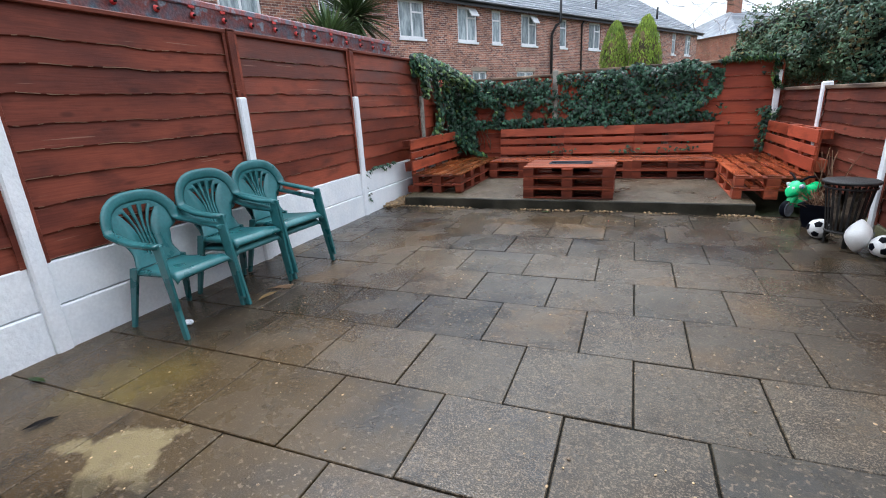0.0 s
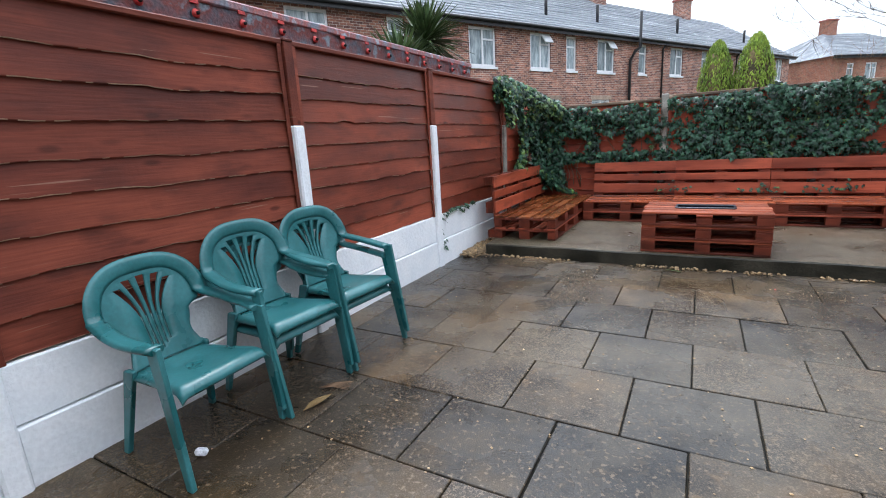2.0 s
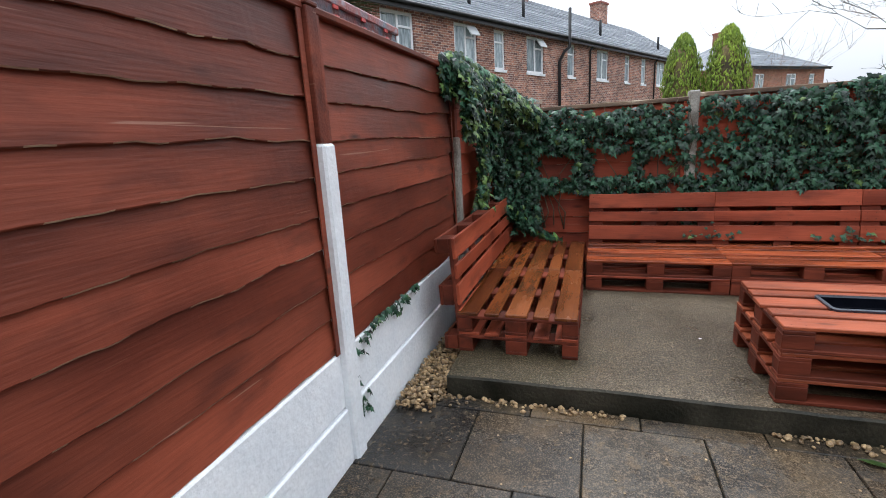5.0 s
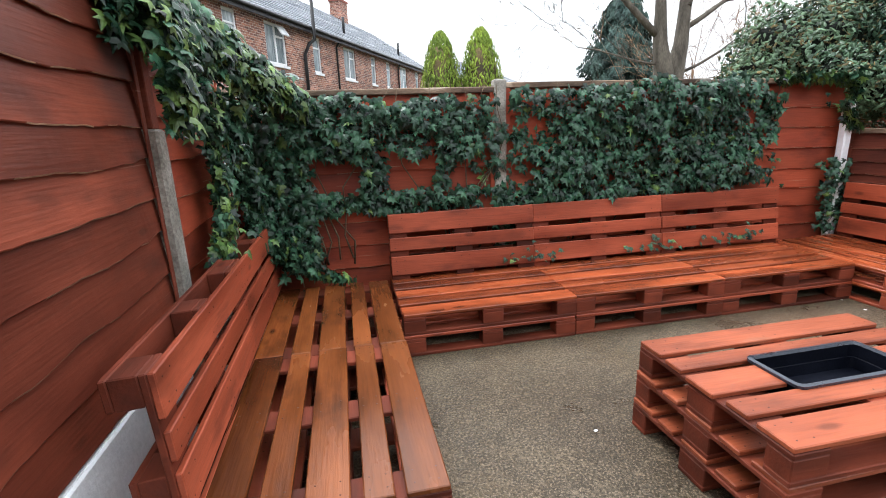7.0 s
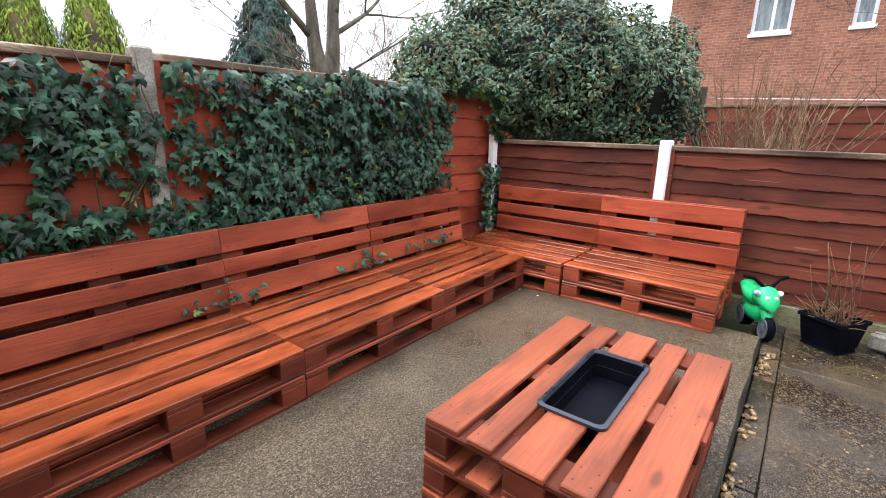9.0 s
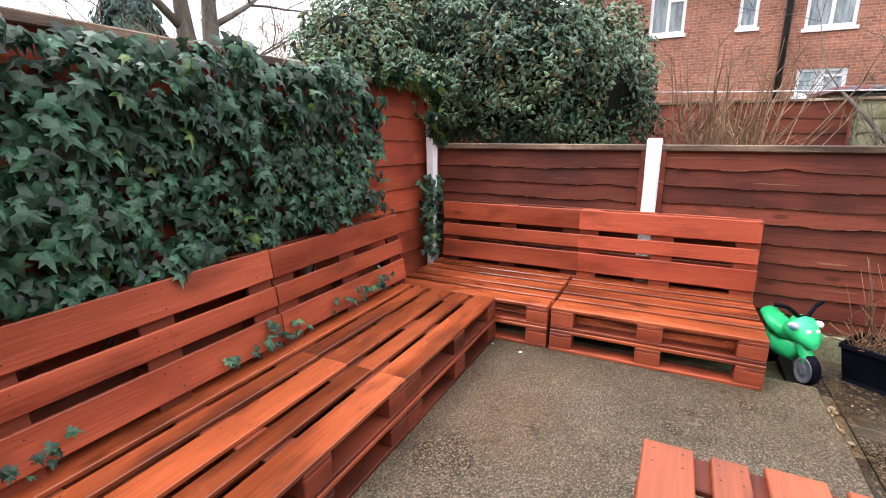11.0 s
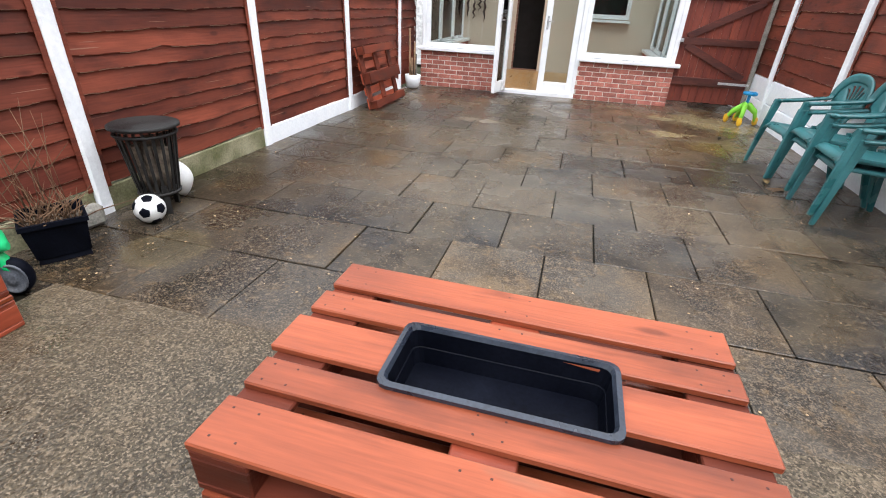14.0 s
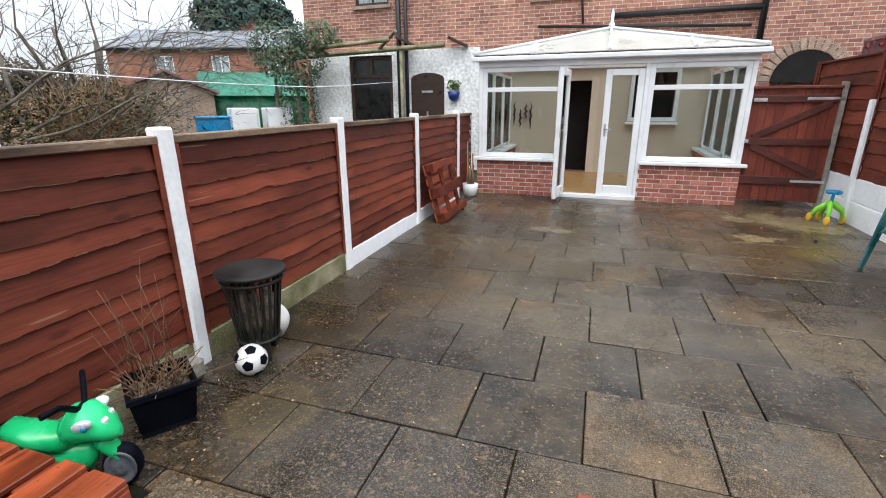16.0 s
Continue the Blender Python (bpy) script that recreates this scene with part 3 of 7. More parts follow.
def wall_mesh(length, height, thick, holes):
    """A wall in the x-z plane, from y = 0 back to y = thick, with rectangular holes (x0, z0, x1, z1)."""
    xs = sorted({0, length, *[h[0] for h in holes], *[h[2] for h in holes]})
    zs = sorted({0, height, *[h[1] for h in holes], *[h[3] for h in holes]})
    bm, vs = bmesh.new(), {}

    def v(x, y, z):
        if (x, y, z) not in vs:
            vs[(x, y, z)] = bm.verts.new((x, y, z))
        return vs[(x, y, z)]

    def solid(i, k):
        if not (0 <= i < len(xs) - 1 and 0 <= k < len(zs) - 1):
            return False
        cx, cz = (xs[i] + xs[i + 1]) / 2, (zs[k] + zs[k + 1]) / 2
        return not any(h[0] < cx < h[2] and h[1] < cz < h[3] for h in holes)

    for i in range(len(xs) - 1):
        for k in range(len(zs) - 1):
            if not solid(i, k):
                continue
            a, b, c, d = xs[i], xs[i + 1], zs[k], zs[k + 1]
            for y in (0, thick):
                bm.faces.new((v(a, y, c), v(b, y, c), v(b, y, d), v(a, y, d)))
            if not solid(i - 1, k):
                bm.faces.new((v(a, 0, c), v(a, thick, c), v(a, thick, d), v(a, 0, d)))
            if not solid(i + 1, k):
                bm.faces.new((v(b, 0, c), v(b, thick, c), v(b, thick, d), v(b, 0, d)))
            if not solid(i, k - 1):
                bm.faces.new((v(a, 0, c), v(b, 0, c), v(b, thick, c), v(a, thick, c)))
            if not solid(i, k + 1):
                bm.faces.new((v(a, 0, d), v(b, 0, d), v(b, thick, d), v(a, thick, d)))
    return bm


def scatter_mesh(name, verts, faces, places, material, parent=None):
    """One mesh of many copies of a small template; places: 4 x 4 arrays."""
    tv = np.c_[np.array(verts, float), np.ones(len(verts))]
    allv = np.concatenate([(p @ tv.T).T[:, :3] for p in places]) if len(places) else np.zeros((0, 3))
    n = len(verts)
    allf = [tuple(i + k * n for i in f) for k in range(len(places)) for f in faces]
    me = bpy.data.meshes.new(name)
    me.from_pydata(allv.tolist(), [], allf)
    me.materials.append(material)
    ob = new(name, me)
    ob.parent = parent
    return ob


def turned(x, y, z, normal, spin, size, rng):
    """A 4 x 4 array that puts a flat template (in x-y, facing z) at a place, facing a normal."""
    n = Vector(normal).normalized()
    q = n.to_track_quat("Z", "Y").to_matrix().to_4x4()
    return np.array(Matrix.Translation((x, y, z)) @ q @ Matrix.Rotation(spin, 4, "Z") @ Matrix.Diagonal((size, size, size, 1)))


IVY_V = [(0, -0.34, 0.03), (0.2, -0.46, -0.02), (0.5, -0.3, -0.12), (0.24, -0.06, -0.01), (0.42, 0.2, -0.13), (0.15, 0.16, 0), (0, 0.68, -0.16), (-0.15, 0.16, 0), (-0.42, 0.2, -0.13), (-0.24, -0.06, -0.01), (-0.5, -0.3, -0.12), (-0.2, -0.46, -0.02), (0, 0, 0.08)]
IVY_F = [(i, (i + 1) % 12, 12) for i in range(12)]
LEAF_V = [(0, -0.5, 0), (0.2, -0.2, -0.05), (0.22, 0.1, -0.06), (0, 0.5, -0.04), (-0.22, 0.1, -0.06), (-0.2, -0.2, -0.05), (0, 0, 0.05)]
LEAF_F = [(i, (i + 1) % 6, 6) for i in range(6)]


# ---- ground and paving ----
R = random.Random(7)
b = bmesh.new()
for x, y in ((-400, -400), (400, -400), (400, 400), (-400, 400)):
    b.verts.new((x, y, -0.06))
b.faces.new(b.verts[:])
tagged(obj("ground", b, M["ground"]), "dull grass and soil of the gardens around", "ground", kind="structure")

XL, XR, YB, YF = -3.63, 1.93, 9.76, -0.3      # left fence, right fence, back fence, conservatory front
patio = tagged(box("patio", (XL - 0.1, -3.3, -0.055), (XR + 0.02, 6.99, -0.014), M["joint"], bevel=0), "wet grey-brown concrete paving flags with dark joints", "patio", kind="structure")

platform = bmesh.new()
add_box(platform, (-3.34, 6.93, -0.05), (1.21, 9.9, 0.14), None, 0.012)
bmesh.ops.subdivide_edges(platform, edges=[e for e in platform.edges if e.calc_length() > 1], cuts=24, use_grid_fill=True)
for v in platform.verts:
    v.co.z += 0.004 * noise.noise(v.co * 3) if v.co.z > 0.1 else 0
    if v.co.z > 0.1 and (v.co.y < 6.95 or v.co.x > 1.19):
        v.co.z -= 0.012 * abs(noise.noise(v.co * 6))
    if v.co.y < 6.96:
        v.co.y += 0.012 * noise.noise(v.co * 4)
    if v.co.x > 1.15 and v.co.y < 7.4:
        v.co.x -= 0.03 * max(0, noise.noise(v.co * 5))
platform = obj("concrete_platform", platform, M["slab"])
# Front face darker: wet dirt, with its shade also put into the colour.
platform.data.materials.append(M["damp_shaded"])
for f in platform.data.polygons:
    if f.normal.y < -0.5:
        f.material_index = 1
tagged(platform, "raised exposed-aggregate concrete platform with a worn edge", "platform", kind="structure")


# ---- fences ----
def waney_board(length, height, seed, mats):
    """A feather-edged fence board with one wavy, bark-edged side along the bottom; x along, -y to the front."""
    rng = random.Random(seed)
    n = 56
    bm = bmesh.new()
    ph, step = rng.random() * 50, rng.random() * 50
    cols = []
    for i in range(n + 1):
        x = length * i / n
        w = 0.016 * noise.noise((x * 1.3 + ph, seed, 0)) + 0.012 * noise.noise((x * 4 + ph, seed, 3)) + 0.006 * noise.noise((x * 13 + ph, seed, 6))
        k = noise.noise((x * 2.2 + step, 9.1, seed))
        if k > 0.42:
            w += 0.02 * (k - 0.42) / 0.3
        t = 0.003 * noise.noise((x * 3, ph, 2))
        cols.append([bm.verts.new(c) for c in ((x, -0.004 + t, height), (x, -0.029 + t, w + 0.0045), (x, -0.026 + t, w), (x, -0.004 + t, w + 0.004), (x, 0.004, height))])
    for i in range(n):
        p, q = cols[i], cols[i + 1]
        for j in range(5):
            f = bm.faces.new((p[j], q[j], q[(j + 1) % 5], p[(j + 1) % 5]))
            if j == 1 and noise.noise((i * 0.32 + step, seed * 3.7, 5)) > -0.1:
                f.material_index = 1
    bm.faces.new(cols[0])
    bm.faces.new(cols[-1])
    bmesh.ops.recalc_face_normals(bm, faces=bm.faces[:])
    me = bpy.data.meshes.new("board")
    bm.to_mesh(me)
    bm.free()
    for mm in mats:
        me.materials.append(mm)
    return me


BOARDS = {}


def fence_panel(m, length, z0, z1, count, mat, label, group, cap=None, cap_h=0.045):
    """A waney-lap fence panel: overlapping boards, two end battens and a cap rail."""
    p = thing("fence", m, label, "fence", group)
    pitch = (z1 - z0 - 0.02) / count
    for k in range(count):
        key = (round(length, 2), round(pitch, 3), mat.name, R.randrange(7))
        if key not in BOARDS:
            BOARDS[key] = waney_board(length, pitch + 0.05, len(BOARDS) + 3, (mat, M["bare_edge"]))
        piece("board", BOARDS[key], p, pose(0, 0, z0 + k * pitch + (R.uniform(-0.016, 0.016) if k else 0), R.uniform(-0.5, 0.5), R.uniform(-0.3, 0.3), 0))
    for x in (0.0, length - 0.035):
        box("batten", (x, -0.042, z0 - 0.01), (x + 0.035, -0.034, z1 + 0.005), mat, p, 0.002)
    box("backing", (0.01, 0.006, z0 + 0.01), (length - 0.01, 0.016, z1 - 0.01), mat, p, 0.002)
    if cap:
        box("cap", (-0.01, -0.046, z1), (length + 0.01, 0.03, z1 + cap_h), cap, p, 0.006, label="pale weathered timber cap")
    return p


def post(x, y, z1, mat, label, group="fence posts", w=0.1, d=0.1, m=None):
    bm = bmesh.new()
    add_box(bm, (-w / 2, -d / 2, -0.05), (w / 2, d / 2, z1), None, 0.012)
    bmesh.ops.subdivide_edges(bm, edges=[e for e in bm.edges if e.calc_length() > 0.5], cuts=14)
    for v in bm.verts:
        v.co += 0.003 * Vector((noise.noise(v.co * 9), noise.noise(v.co * 9 + Vector((5, 0, 0))), 0))
    ob = obj("fence_post", bm, mat)
    ob.matrix_basis = m or pose(x, y, 0)
    return tagged(ob, label, "fence post", group)


# left: white gravel boards, concrete posts with timber extensions, tall panels
LEFT = [-1.55, 0.42, 2.31, 4.27, 6.28, 8.42, YB + 0.04]
for i, y in enumerate(LEFT[:-1]):
    grey = i == 5
    post(XL - 0.02, y, 1.6, M["concrete"] if grey else M["white"], "weathered grey concrete fence post" if grey else "white-painted concrete fence post below a timber extension")
    ext = thing("timber_post", pose(XL - 0.025, y, 0), "red-brown timber post standing on a concrete post", "post", "timber post extensions")
    box("shaft", (-0.04, -0.04, 1.6), (0.035, 0.04, 2.17), M["fence"], ext, 0.004)
    box("top_cap", (-0.045, -0.045, 2.172), (0.04, 0.045, 2.19), M["fence"], ext, 0.004)
for i in range(6):
    y0, y1 = LEFT[i] + 0.05, LEFT[i + 1] - 0.05
    if i == 5:
        fence_panel(pose(XL - 0.05, y0, 0, 0, 0, 90), y1 - y0, 0.3, 2.05, 9, M["fence_bright"], "orange-red waney-lap fence panel under hanging ivy", "boundary fence panels", M["fence"])
    else:
        fence_panel(pose(XL - 0.05, y0, 0, 0, 0, 90), y1 - y0, 0.6, 2.15, 9, M["fence_mid" if i >= 3 else "fence"], "dark red-brown waney-lap fence panel above white gravel boards", "boundary fence panels", M["fence"], 0.035)
    for z in (0, 0.3):
        g = bmesh.new()
        add_box(g, (0, -0.02, z - (0.04 if z == 0 else 0)), (y1 - y0, 0.03, z + 0.292), None, 0.008)
        gb = obj("gravel_board", g, M["white"])
        gb.matrix_basis = pose(XL - (0.03 if z else 0.018), y0, 0, 0, 0, 90)
        tagged(gb, "white-painted concrete gravel board under a fence panel", "gravel board", "white gravel boards")

# back: orange-red panels under ivy
BACK = [-3.68, -1.54, 0.33, 1.98]
for i, x in enumerate(BACK[1:], 1):
    z1 = (1.92, 1.9, 1.68)[i - 1]
    if i < 3:
        post(x, YB + 0.0, z1, M["concrete"], "lichen-grey concrete fence post half hidden by ivy")
    else:
        post(1.85, YB - 0.1, z1, M["white"], "white-painted corner post, its paint flaking, with ivy at its foot", w=0.08, d=0.08)
for i in range(3):
    x0, x1 = BACK[i] + 0.05, BACK[i + 1] - 0.05
    fence_panel(pose(x0, YB + 0.01, 0), x1 - x0, 0.12, (1.82, 1.85, 1.84)[i], 9, M["fence_bright"], "orange-red waney-lap fence panel behind ivy", "boundary fence panels", M["cap"])

# right: lower panels with pale cap rails
RIGHT = [9.72, 7.91, 6.03, 4.15, 2.22, 0.3, -0.62]
for i, y in enumerate(RIGHT[1:6]):
    post(XR + 0.03, y, 1.46, M["white"], "white-painted concrete fence post, its paint flaking")
for i in range(6):
    y0, y1 = RIGHT[i] - 0.05, RIGHT[i + 1] + 0.05
    low = 0.18 if i < 5 else 0.05
    fence_panel(pose(XR + 0.04, y0, 0, 0, 0, -90), y0 - y1, low, 1.37, 10, M["fence"], "red-brown waney-lap fence panel with a pale cap rail", "boundary fence panels", M["cap"])
    if i < 5:
        g = bmesh.new()
        add_box(g, (0, -0.025, -0.04), (y0 - y1, 0.03, 0.172), None, 0.008)
        gb = obj("gravel_board", g, M["mossy"] if i < 3 else M["white"])
        gb.matrix_basis = pose(XR + 0.03, y0, 0, 0, 0, -90)
        tagged(gb, "bare mossy concrete gravel board" if i < 3 else "white-painted concrete gravel board under a fence panel", "gravel board", "gravel boards")


# ---- pallets ----
def pallet_meshes(mat, top):
    """The pieces of a 1.2 x 0.8 m timber pallet, each on its own mesh."""
    out = {}

    def mk(name, lo, hi, material, nails=()):
        bm = bmesh.new()
        add_box(bm, lo, hi, None, 0.004)
        bm.verts.ensure_lookup_table()
        for f in bm.faces:
            f.material_index = 0
        for x, y in nails:
            k = len(bm.faces)
            add_box(bm, (x - 0.0034, y - 0.0034, hi[2] - 0.002), (x + 0.0034, y + 0.0034, hi[2] + 0.0008), pose(x, y, 0, 0, 0, 45 * (len(bm.faces) % 4)) @ pose(-x, -y, 0), 0.0012)
            bm.faces.ensure_lookup_table()
            for f in bm.faces[k:]:
                f.material_index = 1
        bmesh.ops.recalc_face_normals(bm, faces=bm.faces[:])
        me = bpy.data.meshes.new(name)
        bm.to_mesh(me)
        bm.free()
        me.materials.append(material)
        me.materials.append(M["nail"])
        return me

    def nails(w):
        return [(sx * 0.527 + dx, sy * w * 0.28) for sx in (-1, 0, 1) for dx in (-0.03, 0.035) for sy in (-1, 1)]

    out["wide"] = mk("deck_board", (-0.6, -0.0725, 0), (0.6, 0.0725, 0.022), top, nails(0.145))
    out["narrow"] = mk("deck_board", (-0.6, -0.05, 0), (0.6, 0.05, 0.022), top, nails(0.1))
    out["stringer"] = mk("stringer_board", (-0.0725, -0.4, 0), (0.0725, 0.4, 0.022), mat)
    out["block"] = mk("block", (-0.0725, -0.05, 0), (0.0725, 0.05, 0.078), mat)
    out["mid_block"] = mk("block", (-0.0725, -0.0725, 0), (0.0725, 0.0725, 0.078), mat)
    out["base"] = mk("base_board", (-0.6, -0.05, 0), (0.6, 0.05, 0.022), mat)
    out["mid_base"] = mk("base_board", (-0.6, -0.0725, 0), (0.6, 0.0725, 0.022), mat)
    return out


def pallet(m, kit, label, group, seed, sx=1.0, sy=1.0, cut=False):
    rng = random.Random(seed)
    p = thing("pallet", m, label, "pallet", group)
    s = Matrix.Diagonal((sx, sy, 1, 1))

    def put(name, mesh, x, y, z, j=0.0):
        piece(name, mesh, p, s @ pose(x + rng.uniform(-j, j), y + rng.uniform(-j, j) * 0.6, z, 0, 0, rng.uniform(-j, j) * 40))

    for y, w in ((-0.3275, "wide"), (-0.164, "narrow"), (0, "wide"), (0.164, "narrow"), (0.3275, "wide")):
        if cut and y == 0:
            for xa, xb in ((-0.6, -0.27), (0.285, 0.6)):
                box("deck_board", (xa, -0.0725, 0.122), (xb, 0.0725, 0.144), M["table_top"], p, 0.004)
            continue
        put("deck_board", kit[w], 0, y, 0.122, 0.004)
    for x in (-0.5275, 0, 0.5275):
        if cut and x == 0:
            for ya, yb in ((-0.4, -0.115), (0.115, 0.4)):
                box("stringer_board", (-0.0725, ya, 0.1), (0.0725, yb, 0.122), M["pallet"], p, 0.004)
        else:
            put("stringer_board", kit["stringer"], x, 0, 0.1)
        for y in (-0.35, 0.35):
            put("block", kit["block"], x, y, 0.022)
        if not (cut and x == 0):
            put("block", kit["mid_block"], x, 0, 0.022)
    for y in (-0.35, 0.35):
        put("base_board", kit["base"], 0, y, 0)
    put("base_board", kit["mid_base"], 0, 0, 0)
    return p


# SUNNY and FRESH sides go without the shade painted into the other kits.
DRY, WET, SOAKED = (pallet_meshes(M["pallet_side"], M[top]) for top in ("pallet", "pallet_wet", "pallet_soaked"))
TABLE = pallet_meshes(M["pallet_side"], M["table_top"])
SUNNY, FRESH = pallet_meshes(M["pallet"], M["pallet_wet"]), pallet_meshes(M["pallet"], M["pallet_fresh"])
Z0, PH = 0.14, 0.144
seat_lab = "orange-red painted pallet stacked as a bench seat on the platform"
back_lab = "orange-red painted pallet stood on edge as a bench backrest"


def up(x, y, turn, lean=0.0, sx=1.0):
    """A pallet on its long edge, deck to the front (-y before the turn)."""
    return Matrix.Translation((x, y, Z0 + 0.4)) @ pose(0, 0, 0, 0, 0, turn) @ pose(0, 0, 0, lean, 0, 0) @ pose(0, 0, 0, 90, 0, 0) @ pose(0, 0, -0.144)


seed = 0
for lvl in range(2):
    z = Z0 + lvl * PH
    for cx, cy, turn, sx in ((-2.95, 7.83, 90, 0.93), (-2.95, 8.945, 90, 0.925), (-1.93, 9.14, 0, 0.985), (-0.745, 9.14, 0, 0.98), (0.425, 9.14, 0, 0.98), (1.4, 7.8, -90, 0.965), (1.4, 8.97, -90, 0.965)):
        seed += 1
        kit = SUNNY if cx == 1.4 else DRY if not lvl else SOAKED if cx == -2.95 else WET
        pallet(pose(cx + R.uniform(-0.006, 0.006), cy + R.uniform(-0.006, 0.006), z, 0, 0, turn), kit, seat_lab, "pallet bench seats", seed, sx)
for cx, cy, turn, lean, sx in ((-3.335, 7.86, 90, -3, 0.93), (-3.335, 8.96, 90, -3, 0.93), (-1.925, 9.47, 0, -8, 0.98), (-0.75, 9.47, 0, -8, 0.98), (0.445, 9.47, 0, -8, 1.0), (1.74, 7.785, -90, -2, 0.96), (1.75, 8.93, -90, -2, 0.96)):
    seed += 1
    pallet(up(cx, cy, turn, lean), FRESH if cy == 7.785 else DRY, "brighter, newly painted red pallet stood on edge as a bench backrest" if cy == 7.785 else back_lab, "pallet bench backrests", seed, sx)
for lvl in range(3):
    seed += 1
    pallet(pose(-0.962 + 0.004 * lvl, 7.385 - 0.005 * lvl, Z0 + lvl * PH, 0, 0, 0.6 - 0.5 * lvl), TABLE, "orange-red painted pallet stacked as a low table on the platform", "pallet table", seed, 0.975, 0.97, lvl == 2)

# the black tub let into the table's deck
tray = thing("plastic_tub", pose(-0.952, 7.372, Z0 + 3 * PH), "black rectangular plastic tub let into the pallet table", "tub")
b = bmesh.new()
lx, ly = 0.285, 0.128
rim = [[], [], []]
for ring, (ox, oz) in enumerate(((0.0, 0.012), (-0.014, 0.016), (-0.021, 0.004))):
    for sx, sy in ((1, 1), (-1, 1), (-1, -1), (1, -1)):
        for a in range(4):
            ang = math.atan2(sy, sx) - math.pi / 4 + a * math.pi / 6
            r = 0.03 + ox * 0.3
            rim[ring].append(b.verts.new((sx * (lx + ox - r) + r * math.cos(ang), sy * (ly + ox - r) + r * math.sin(ang), oz)))
RIM = [(v.co.x, v.co.y) for v in rim[0]]
low = [b.verts.new(v.co + Vector((0, 0, -0.011))) for v in rim[0]]
for p, q in ((rim[0], rim[1]), (rim[1], rim[2]), (low, rim[0])):
    for k in range(16):
        b.faces.new((p[k], p[(k + 1) % 16], q[(k + 1) % 16], q[k]))
part("rim", b, M["black_rim"], tray, "rounded black plastic rim")
b = bmesh.new()
inner = [[b.verts.new((x * f, y * g, z)) for x, y in RIM] for f, g, z in ((0.93, 0.85, 0.005), (0.915, 0.82, -0.05), (0.905, 0.8, -0.052), (0.88, 0.74, -0.1))]
for p, q in zip(inner, inner[1:]):
    for k in range(16):
        b.faces.new((p[k], p[(k + 1) % 16], q[(k + 1) % 16], q[k]))
b.faces.new(inner[-1])
part("basin", b, M["black"], tray)

# the loose pallet leaning on the fence by the house
lean = radians(14)
loose = pallet(Matrix.Translation((1.65, 1.6, 0.424)) @ Matrix(((0, math.sin(lean), math.cos(lean), 0), (1, 0, 0, 0), (0, math.cos(lean), -math.sin(lean), 0), (0, 0, 0, 1))), DRY, "red-painted pallet leaning on the fence, its underside out", "loose pallet", 99, 0.92, 1.0)


